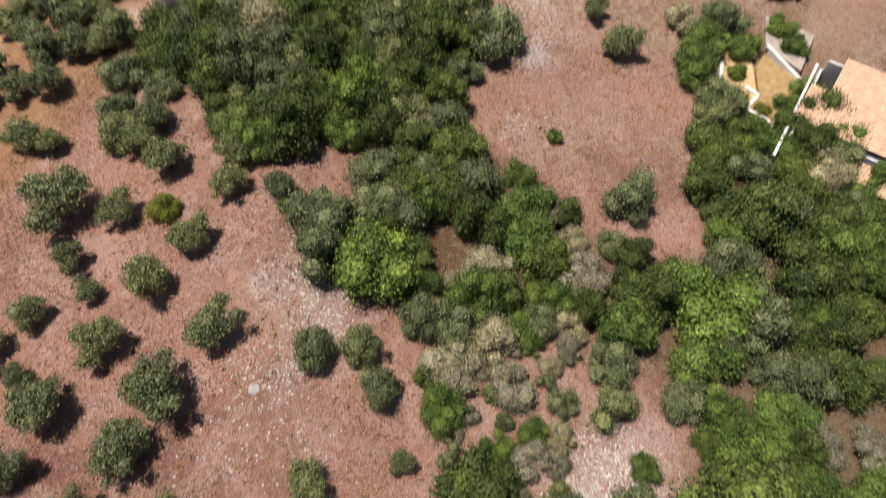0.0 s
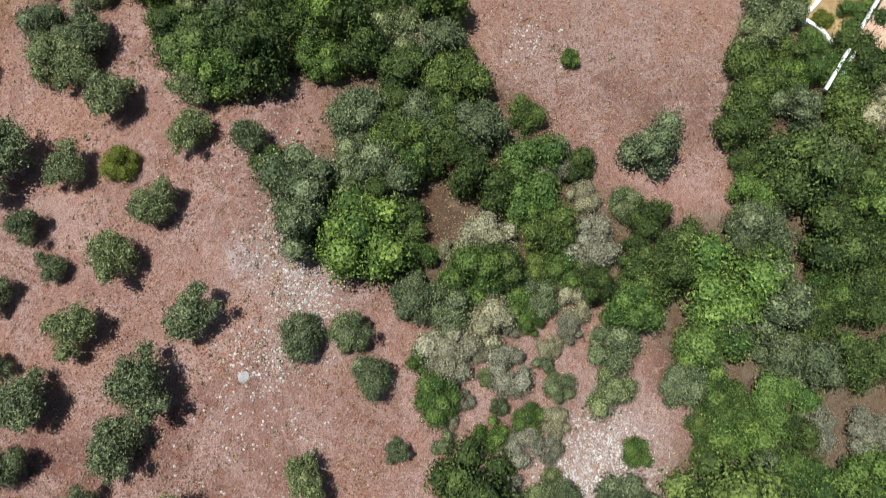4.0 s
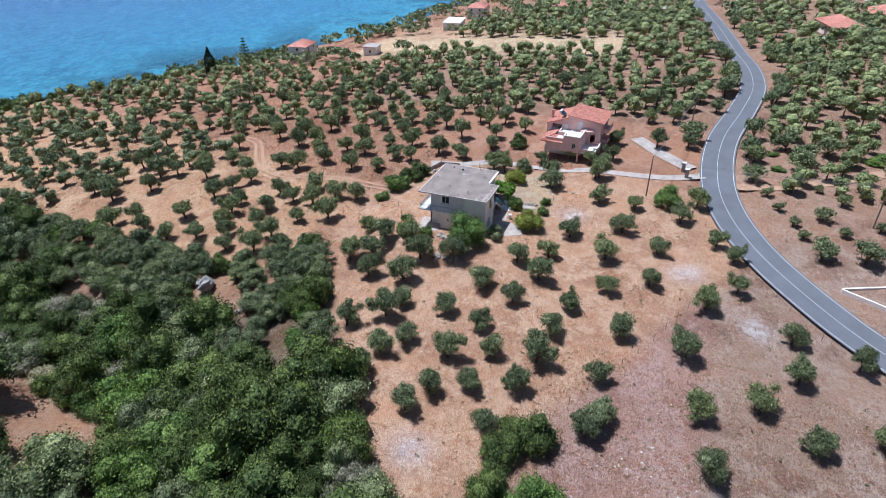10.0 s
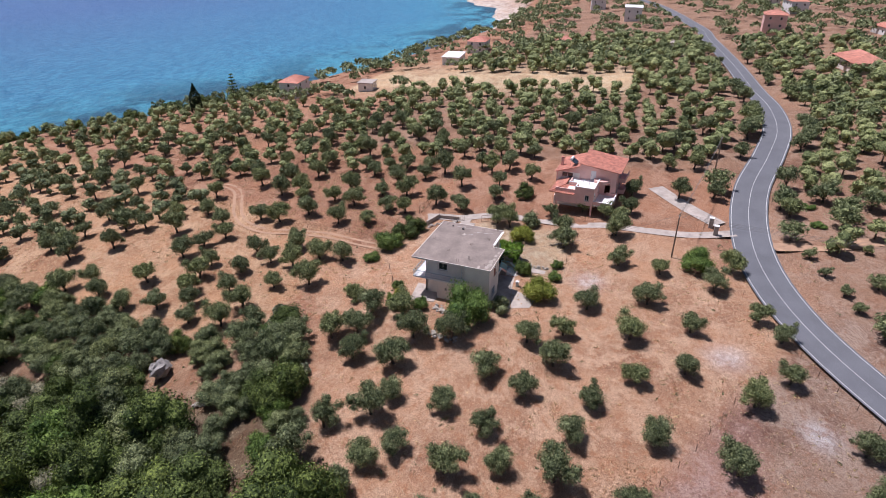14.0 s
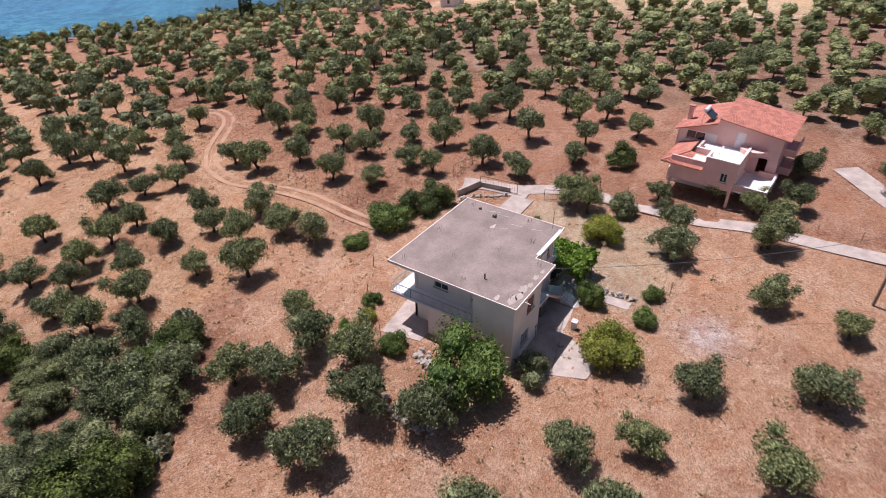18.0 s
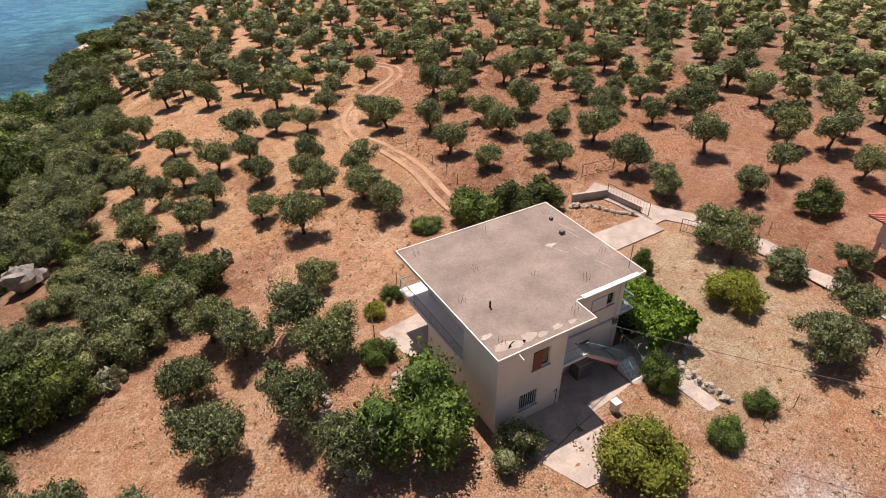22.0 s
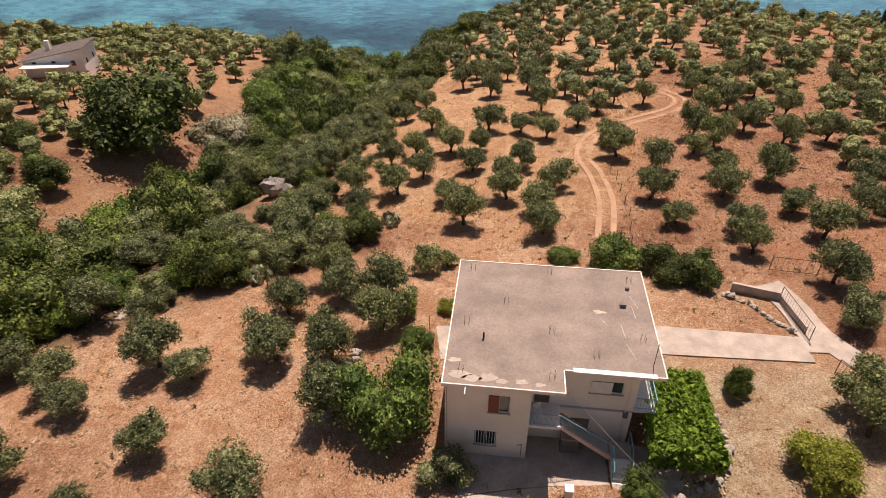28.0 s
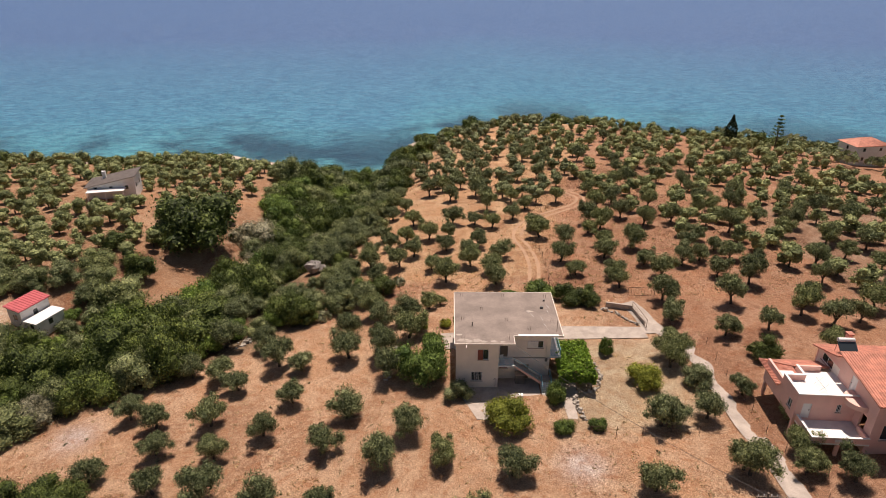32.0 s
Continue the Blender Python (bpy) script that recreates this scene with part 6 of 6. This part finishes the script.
def far_grove():
    """The groves towards the village, too many to count."""
    g = np.random.default_rng(5)
    pts, outs = [], []
    n = 0
    while n < 2600:
        x, y = g.uniform(95, 760), g.uniform(-330, 240)
        if y > np.interp(x, COAST_X, COAST_Y) - 12 or along(ROAD_COARSE, x, y)[0] < 6 or (x < 150 and -50 < y < 72) or in_straw(x, y):
            continue
        r = g.uniform(2.0, 3.6)
        m = 60
        u = g.normal(0, 1, (m, 3))
        u[:, 2] = np.abs(u[:, 2]) * 0.9
        u /= np.linalg.norm(u, axis=1)[:, None]
        pts.append(np.array((x, y, h(x, y) + 0.9 + 0.4 * r)) + u * r * g.uniform(0.65, 1.05, (m, 1)) * np.array((1, 1, 0.75)))
        outs.append(u)
        n += 1
    me = leaf_mesh("far_olive_groves", np.concatenate(pts), np.concatenate(outs), 0.85, 0.62, "olive", g)
    tagged(new("far_olive_groves", me), "olive groves towards the distant village", "trees", kind="stuff")


far_grove()


def ground_cover(name, label, count, size, material, spots, seed, upright):
    """Tufts of dead grass and herbs, each a few crossed blades."""
    g = np.random.default_rng(seed)
    xs, ys = [], []
    for (x0, x1, y0, y1), share in spots:
        m = int(count * share)
        xs.append(g.uniform(x0, x1, m))
        ys.append(g.uniform(y0, y1, m))
    x, y = np.concatenate(xs), np.concatenate(ys)
    lump = np.array([noise.noise(Vector((a * 0.16, b * 0.16, seed))) for a, b in zip(x, y)])
    keep = (lump + g.normal(0, 0.25, len(x)) > -0.05) & (along(ROAD_COARSE, x, y)[0] > 3.6) & ~inside(HOUSE_CLEAR, x, y) & (along(track_line, x, y)[0] > 1.3)
    keep &= ~((x > 26) & (x < 33.5) & (y < 22) & (y > -30))
    x, y = x[keep], y[keep]
    p = np.stack([x, y, height(x, y) + size * 0.45], 1)
    out = np.tile((0.0, 0.0, 1.0 - upright), (len(x), 1)) + g.normal(0, 0.35, (len(x), 3)) * np.array((1, 1, 0.2)) * (1 + upright)
    tagged(new(name, leaf_mesh(name, p, out, size, 0.5, material, g)), label, "grass", kind="stuff")


ground_cover("dry_grass", "tufts of straw-coloured dry grass", 60000, 0.12, "drygrass", [((-60, 34, -45, 36), 0.4), ((-20, 64, 20, 105), 0.3), ((-135, -60, -60, 25), 0.3)], 2, 0.15)
ground_cover("russet_grass", "tufts of russet dead herbs", 120000, 0.13, "redgrass", [((-135, -84, -45, 25), 0.42), ((-86, -20, -62, -14), 0.28), ((14, 64, 22, 105), 0.3)], 3, 0.15)


def herb_clumps(name, label, count, material, spots, seed, high):
    """Dead herbs and thistles in clumps a hand high, each of several upright blades."""
    g = np.random.default_rng(seed)
    x, y = [], []
    for (x0, x1, y0, y1), share in spots:
        x.append(g.uniform(x0, x1, int(count * share)))
        y.append(g.uniform(y0, y1, int(count * share)))
    x, y = np.concatenate(x), np.concatenate(y)
    lump = np.array([noise.noise(Vector((a * 0.12, b * 0.12, seed))) for a, b in zip(x, y)])
    keep = (lump + g.normal(0, 0.2, len(x)) > 0.02) & (along(ROAD_COARSE, x, y)[0] > 4.0) & ~inside(HOUSE_CLEAR, x, y) & (along(track_line, x, y)[0] > 1.4)
    keep &= ~((x > 26) & (x < 33.5) & (y < 22) & (y > -30)) & ~((x > 34) & (x < 51) & (y > -14) & (y < 2))
    x, y = np.repeat(x[keep], 9), np.repeat(y[keep], 9)
    k = np.repeat(g.uniform(0.5, 1.3, keep.sum()), 9)
    px, py = x + g.normal(0, 0.16, len(x)) * k, y + g.normal(0, 0.16, len(x)) * k
    p = np.stack([px, py, height(px, py) + high * 0.5 * k], 1)
    out = np.stack([g.normal(0, 1, len(x)), g.normal(0, 1, len(x)), 0.4 + 0 * x], 1)
    tagged(new(name, leaf_mesh(name, p, out, high * 0.8, 0.4, material, g)), label, "grass", kind="stuff")


herb_clumps("dead_thistles", "clumps of pale dead thistles and straw", 9000, "drygrass", [((-60, 34, -45, 36), 0.35), ((-20, 64, 20, 105), 0.3), ((-135, -60, -60, 25), 0.35)], 5, 0.17)
herb_clumps("russet_herbs", "clumps of russet dead herbs", 15000, "redgrass", [((-135, -84, -60, 25), 0.4), ((-86, -20, -62, -14), 0.3), ((14, 64, 22, 105), 0.3)], 6, 0.13)
herb_clumps("green_herbs", "clumps of low grey-green herbs", 1100, "olive", [((-135, -84, -60, 25), 0.4), ((-86, 34, -62, 36), 0.4), ((-60, 64, 22, 105), 0.2)], 8, 0.2)

# ---------------------------------------------------------------- garden things
pergola = thing("pergola", "vine covered pergola shading a parked car", "pergola", (0, 0, 0))
for px in (12.9, 14.7, 16.5):
    for py in (-0.2, 3.2, 6.4):
        part("post", Shape().tube((px, py, -0.1), (px, py, 2.3), 0.05, None, 6), "metal", pergola)
for py in (-0.2, 3.2, 6.4):
    part("beam", Shape().box(12.7, py - 0.04, 2.3, 16.7, py + 0.04, 2.4), "wood", pergola)
for k in range(7):
    part("batten", Shape().box(12.9 + k * 0.6, -0.5, 2.401, 12.96 + k * 0.6, 6.7, 2.45), "wood", pergola)
vg = np.random.default_rng(3)
vp = np.stack([vg.uniform(12.4, 16.7, 5200), vg.uniform(-0.3, 6.4, 5200), vg.normal(2.62, 0.20, 5200)], 1)
vp[:, 2] += 0.32 * np.sin(vp[:, 0] * 2.3) * np.cos(vp[:, 1] * 1.3)
side = vg.random(5200) < 0.22
vp[side, 1] = np.where(vg.random(side.sum()) < 0.6, -0.3, 6.4) + vg.normal(0, 0.12, side.sum())
vp[side, 2] = vg.uniform(1.3, 2.6, side.sum())
right = vg.random(5200) < 0.12
vp[right, 0] = 16.7 + vg.normal(0, 0.12, right.sum())
vp[right, 2] = vg.uniform(1.0, 2.6, right.sum())
part("vine", leaf_mesh("vine", vp, np.tile((0.0, 0.0, 1.0), (5200, 1)), 0.20, 0.7, "vine", vg), None, pergola, "dense bright green vine leaves")


def car(at, turn, paint, label):
    o = thing("car", label, "car", at, turn, "parked cars")
    body = Shape()
    prof = [(-2.1, 0.35), (-2.05, 0.75), (-1.9, 0.92), (-1.05, 0.98), (-0.5, 1.42), (0.9, 1.44), (1.6, 1.0), (2.0, 0.92), (2.1, 0.6), (2.05, 0.3)]
    n = len(prof)
    for y in (-0.84, 0.84):
        body.v += [(x, y * (0.86 if z > 1.1 else 1.0), z) for x, z in prof]
    body.f += [tuple(range(n - 1, -1, -1)), tuple(range(n, 2 * n))] + [(i, (i + 1) % n, n + (i + 1) % n, n + i) for i in range(n)]
    b = part("body", body, paint, o)
    part("windscreen", Shape().face((-1.07, -0.72, 1.0), (-1.07, 0.72, 1.0), (-0.55, 0.66, 1.41), (-0.55, -0.66, 1.41)), "glass", b)
    part("rear_window", Shape().face((1.62, 0.72, 1.02), (1.62, -0.72, 1.02), (0.96, -0.66, 1.43), (0.96, 0.66, 1.43)), "glass", b)
    for s in (-1, 1):
        part("side_window", Shape().face((-0.95, s * 0.845, 1.0), (1.4, s * 0.845, 1.02), (0.85, s * 0.735, 1.38), (-0.5, s * 0.735, 1.38)), "glass", b)
        for wx in (-1.3, 1.3):
            w = part("wheel", Shape().tube((wx, s * 0.66, 0.32), (wx, s * 0.86, 0.32), 0.32, None, 14), "rubber", o)
            part("rim", Shape().tube((wx, s * 0.861, 0.32), (wx, s * 0.875, 0.32), 0.19, None, 10), "carpaint_silver", w)
        part("headlight", Shape().box(-2.1, s * 0.62 - 0.14, 0.62, -2.04, s * 0.62 + 0.14, 0.78), "white", b)
        part("mirror", Shape().box(-0.95, s * 0.95 - 0.08, 0.98, -0.8, s * 0.95 + 0.08, 1.1), paint, b)
    part("number_plate", Shape().box(-2.13, -0.25, 0.42, -2.1, 0.25, 0.53), "white", b)
    return o


car((14.1, 4.2, 0.02), 90, "carpaint_dark", "dark car parked under the vine pergola")
car(on(156, -80, 0.05), 20, "carpaint_silver", "silver car parked by a villa")
car(on(160, -84.5, 0.05), 15, "carpaint_dark", "dark car parked by a villa")


def fence(label, pts, gap, high, rails=2, material="metal", mesh=True):
    """Wire fence: posts and strands along the ground."""
    o = thing("fence", label, "fence")
    line = np.array(pts, float)
    for a, b in zip(line, line[1:]):
        n = max(1, int(np.hypot(*(b - a)) / gap))
        for k in range(n + (b is line[-1])):
            p = a + (b - a) * k / n
            z = h(*p)
            part("post", Shape().tube((p[0], p[1], z - 0.2), (p[0], p[1], z + high), 0.03, None, 5), material, o)
        for s in range(rails):
            w = Shape()
            for k in range(n):
                p, q = a + (b - a) * k / n, a + (b - a) * (k + 1) / n
                zz = high * (s + 0.7) / rails * 0.98
                w.tube((p[0], p[1], h(*p) + zz), (q[0], q[1], h(*q) + zz), 0.009, None, 3, False)
            part("strand", w.weld(), material, o)
    return o


fence("wire fence with steel posts along the garden", [(14.9, -7.6), (20.4, -7.9), (23.6, -7.6), (29.4, -8.2)], 2.2, 1.2, 3)
fence("wire fence with steel posts behind the garden beds", [(-2.3, 11.6), (-1.5, 14), (2, 16.5), (6, 19), (9.2, 21.2)], 2.4, 1.3, 3)
fence("wire fence with thin posts beside the dirt track", [(15.2, 24), (16, 32), (15.8, 41), (15.2, 47)], 2.6, 1.2, 3)
fence("wire fence with thin posts along the lane", [(33.6, 9), (33.4, 2), (33.6, -8), (34.4, -18), (35.4, -26)], 2.8, 1.2, 3)
fence("wire fence between the olive grove and the field", [(-34, -19), (-25, -24), (-16, -29), (-7, -33), (2, -37.5)], 3.0, 1.1, 2)
fence("wire fence along the road verge", [(-8, -50), (2, -43), (10, -37.5), (20, -33)], 3.0, 1.1, 2)


def gate(label, a, b, high, bars):
    o = thing("gate", label, "gate", (0, 0, 0))
    a, b = Vector((*a, h(*a))), Vector((*b, h(*b)))
    up = Vector((0, 0, 1))
    part("frame", Shape().tube(a, a + up * high, 0.035).tube(b, b + up * high, 0.035).tube(a + up * high, b + up * high, 0.03).tube(a + up * 0.15, b + up * 0.15, 0.03), "metal", o)
    for k in range(1, bars):
        p = a.lerp(b, k / bars)
        part("bar", Shape().tube(p + up * 0.15, p + up * high, 0.012, None, 4), "metal", o)


gate("open rusty steel driveway gate", (26.3, 18.3), (27.0, 13.5), 1.5, 14)
gate("open rusty steel driveway gate", (27.6, 10.2), (28.6, 8.4), 1.4, 8)
gate("rusty steel field gate", (26.8, 22.6), (30.6, 22.0), 1.5, 8)
yw = thing("yard_wall", "low grey retaining wall around the yard", "wall", (0, 0, 0))
part("block_wall", Shape().prism([(22.6, 19.2), (26.3, 18.2), (26.4, 18.45), (22.7, 19.45)], -0.2, 0.9), "concrete", yw)
part("block_wall", Shape().prism([(26.25, 18.2), (26.9, 14.4), (27.1, 14.45), (26.5, 18.25)], -0.2, 0.7), "concrete", yw)


def stones(name, label, line, n, lo, hi, spread, seed, group=""):
    """A row of rough field stones."""
    g = random.Random(seed)
    o = thing(name, label, "stone wall", (0, 0, 0))
    p = np.array(line, float)
    d = np.concatenate([[0], np.cumsum(np.hypot(*np.diff(p, axis=0).T))])
    for k in range(n):
        s = (k + g.random()) / n * d[-1]
        x, y = np.interp(s, d, p[:, 0]) + g.uniform(-spread, spread), np.interp(s, d, p[:, 1]) + g.uniform(-spread, spread)
        r = g.uniform(lo, hi)
        part("stone", Shape().blob((x, y, h(x, y) + r * 0.35 + (0.28 if g.random() < 0.3 else 0)), r, r * g.uniform(0.7, 1.1), r * 0.65, g.random(), 7, 4), "stone", o)
    return o


stones("stone_edging", "row of rough stones edging the garden path", [(14.3, -0.9), (14.2, -2.4), (14.5, -4.4), (14.7, -5.6)], 34, 0.14, 0.3, 0.2, 1)
stones("stone_edging", "row of rough stones edging the vine pergola", [(17.8, 5.2), (18.2, 2.6), (17.4, 0.2), (15.6, -0.9)], 24, 0.14, 0.28, 0.16, 2)
stones("dry_stone_wall", "collapsed dry stone wall below the house", [(-2.2, 7.6), (-3.2, 5.0), (-4.0, 2.6)], 60, 0.15, 0.33, 0.55, 3)
stones("dry_stone_wall", "low collapsed dry stone terrace wall", [(-7.6, 8.6), (-8.2, 5.0), (-8.4, 1.8)], 44, 0.16, 0.34, 0.4, 4)
stones("stone_edging", "low stone bed edging in the yard", [(21.8, 18.6), (23.8, 17.6), (25.2, 15.4), (26.4, 14.2)], 30, 0.14, 0.26, 0.12, 5)
stones("dry_stone_wall", "pale tumbled stones beside the mown plot", [(-29.2, 15.4), (-30.4, 13.0)], 40, 0.14, 0.3, 0.6, 11)
stones("dry_stone_wall", "short collapsed stone wall in the thicket", [(-28.6, 30.0), (-27.6, 28.6)], 14, 0.2, 0.36, 0.2, 12)
stones("stone_heap", "heap of pale stones beside the paving", [(5.2, -5.8), (6.4, -5.2)], 16, 0.2, 0.42, 0.5, 6)
rock = thing("boulder", "big pale weathered boulder at the edge of the ravine", "boulder", on(-25.0, 38.6, 0.3))
part("stone", Shape().blob((0, 0, 0.9), 1.6, 1.15, 1.2, 8, 11, 7, 0.26), "rock", rock)
part("stone", Shape().blob((1.2, 0.6, 0.4), 0.9, 0.75, 0.7, 9, 9, 6, 0.26), "rock", rock)


def pole(x, y, high, label):
    o = thing("utility_pole", label, "utility pole", on(x, y))
    part("shaft", Shape().tube((0, 0, -0.5), (0, 0, high), 0.14, 0.09, 8), "wood", o)
    part("cross_arm", Shape().box(-0.9, -0.05, high - 0.5, 0.9, 0.05, high - 0.38), "wood", o)
    for k in (-0.75, -0.3, 0.3, 0.75):
        part("insulator", Shape().tube((k, 0, high - 0.38), (k, 0, high - 0.2), 0.05, 0.03, 6), "white", o)
    return (x, y, h(x, y) + high - 0.25)


ends = [pole(24.6, -23.8, 8.0, "dark wooden utility pole by the lane"), pole(25.2, -61.0, 8.0, "dark wooden utility pole across the road"), pole(62, -30, 8, "dark wooden utility pole by the road")]
wires = thing("overhead_wires", "thin overhead wires between the poles", "wire", (0, 0, 0))


def wire(a, b, sag, r=0.016):
    a, b = Vector(a), Vector(b)
    s = Shape()
    pts = [a.lerp(b, t / 14) - Vector((0, 0, sag * 4 * (t / 14) * (1 - t / 14))) for t in range(15)]
    for p, q in zip(pts, pts[1:]):
        s.tube(p, q, r, None, 4, False)
    part("wire", s.weld(), "tank", wires)


for k in (-0.7, -0.2, 0.3, 0.8):
    wire((ends[0][0] + k, ends[0][1], ends[0][2]), (ends[1][0] + k, ends[1][1], ends[1][2]), 0.9)
    wire((ends[0][0] + k, ends[0][1], ends[0][2]), (ends[2][0] + k, ends[2][1], ends[2][2]), 1.0)
wire((6.6, 2.05, 5.6), (24.6, -23.8, ends[0][2]), 0.9, 0.02)

pillar = thing("gate_pillar", "white plastered pillar at the paving's edge", "pillar", (7.8, -2.1, 0))
part("shaft", Shape().box(-0.22, -0.22, -0.1, 0.22, 0.22, 0.8), "white", pillar)
part("cap", Shape().box(-0.27, -0.27, 0.801, 0.27, 0.27, 0.9), "white", pillar)
tank = thing("water_tank", "dark square water tank under the landing", "tank", (8.0, 1.4, 0.05))
part("body", Shape().box(-0.55, -0.4, 0, 0.55, 0.4, 1.25), "tank", tank)
part("lid", Shape().box(-0.6, -0.45, 1.251, 0.6, 0.45, 1.33), "concrete", tank)
chair = thing("plastic_chair", "white plastic chair on the landing", "chair", (5.75, 1.1, 3.2), 20)
part("seat", Shape().box(-0.23, -0.23, 0.42, 0.23, 0.23, 0.46), "white", chair)
part("backrest", Shape().box(-0.23, 0.20, 0.461, 0.23, 0.235, 0.9), "white", chair)
for sx in (-0.2, 0.2):
    for sy in (-0.2, 0.2):
        part("leg", Shape().tube((sx, sy, 0), (sx, sy, 0.42), 0.02, None, 5), "white", chair)
    part("armrest", Shape().box(sx - 0.025, -0.2, 0.62, sx + 0.025, 0.2, 0.65), "white", chair)
for gx, gy in ((37.2, -29.6), (34.4, -30.4)):
    o = thing("gate_pillar", "pale stone gate pillar beside the road", "pillar", on(gx, gy), 0, "gate pillars")
    part("shaft", Shape().box(-0.35, -0.35, -0.3, 0.35, 0.35, 1.7), "stone", o)
    part("cap", Shape().box(-0.42, -0.42, 1.701, 0.42, 0.42, 1.82), "white", o)
# cypress and pine above the shore
cg = np.random.default_rng(9)
cy = thing("cypress", "tall dark columnar cypress above the shore", "tree", on(88, 131))
part("trunk", Shape().tube((0, 0, -0.5), (0, 0, 3), 0.25, 0.2, 7), "bark", cy)
ch_ = cg.random(1400)
ca = cg.uniform(0, 6.283, 1400)
cr = 1.7 * np.sqrt(np.clip(1 - np.abs(ch_ * 1.15 - 0.28) ** 2.2, 0.02, 1)) * np.clip((1.02 - ch_) * 2.2, 0.1, 1)
cu = np.stack([np.cos(ca), np.sin(ca), 0.3 + 0 * ca], 1)
part("crown", leaf_mesh("crown", np.stack([cr * np.cos(ca), cr * np.sin(ca), 0.8 + ch_ * 9.4], 1), cu, 0.34, 0.6, "cypress", cg), None, cy)
pi = thing("norfolk_pine", "tiered pine above the shore", "tree", on(99, 124))
part("trunk", Shape().tube((0, 0, -0.5), (0, 0, 11.5), 0.22, 0.05, 7), "bark", pi)
pp, pu = [], []
for k in range(9):
    z, rad = 2.5 + k * 1.05, 3.0 * (1 - k / 9.6)
    for w in range(7):
        a = w * 0.897 + k
        for s in np.linspace(0.2, 1, 9):
            pp.append((math.cos(a) * rad * s, math.sin(a) * rad * s, z + 0.25 * s))
            pu.append((0, 0, 1))
part("crown", leaf_mesh("crown", np.array(pp), np.array(pu, float), 0.34, 0.6, "oak", cg), None, pi)


def pebbles(name, label, spots, seed):
    """Loose pale stones strewn over the ground."""
    g = np.random.default_rng(seed)
    s = Shape()
    for cx, cy, r, n in spots:
        for _ in range(n):
            x, y = g.normal(cx, r * 0.55), g.normal(cy, r * 0.55)
            z, a, b, c = h(x, y), *g.uniform(0.05, 0.17, 3)
            k = len(s.v)
            s.v += [(x - a, y, z + 0.02), (x, y - b, z + 0.02), (x + a, y, z + 0.02), (x, y + b, z + 0.02), (x, y, z + 0.05 + c * 0.7)]
            s.f += [(k, k + 1, k + 4), (k + 1, k + 2, k + 4), (k + 2, k + 3, k + 4), (k + 3, k, k + 4)]
    tagged(new(name, s.mesh(name, "limestone")), label, "stones", kind="stuff")


pebbles("loose_stones", "loose pale stones on dry ground", [(-106, -17, 4, 620), (-110.5, -20, 3, 420), (-116, -18, 4, 320), (-124, -22, 9, 260), (-114, -50, 4, 620), (-118, -48, 3, 420), (-122, -50, 4, 240), (-57, -26, 6, 460), (-78, -30, 3, 120), (-40, -30, 8, 120), (-98, -12, 4, 160)], 4)
lime = thing("lime_heap", "small heap of white lime on dry ground", "heap", on(-118.4, -17.0))
part("heap", Shape().blob((0, 0, 0.02), 0.6, 0.5, 0.2, 3, 10, 5, 0.15), "ash", lime)


def cactus(x, y, size, seed):
    """A clump of prickly pear: flat pads that grow out of one another."""
    g = random.Random(seed)
    o = thing("prickly_pear", "grey-green prickly pear clump with flat pads", "cactus", on(x, y), 0, "prickly pears")
    for k in range(60):
        a, d = g.uniform(0, 6.28), size * math.sqrt(g.random())
        w, z = g.uniform(0, 3.14), 0.25 + g.uniform(0.0, 1.0) * (1.2 - d / size * 0.9)
        s = Shape().blob((0, 0, 0), 0.26, 0.05, 0.34, g.random(), 8, 5, 0.05)
        p = part("pad", s, "cactus", o)
        p.matrix_basis = pose(math.cos(a) * d, math.sin(a) * d, z, g.uniform(-35, 35), g.uniform(-30, 30), math.degrees(w))


for k, (x, y, r) in enumerate([(-126.5, -36.5, 1.7), (-128.4, -37.8, 1.6), (-125.2, -38.4, 1.3), (-127.2, -39.6, 1.4), (-16.0, 24.5, 1.2), (-12.5, 29.0, 1.1), (-19.5, 19.5, 1.1), (-9.0, 30.0, 1.1)]):
    cactus(x, y, r, k)
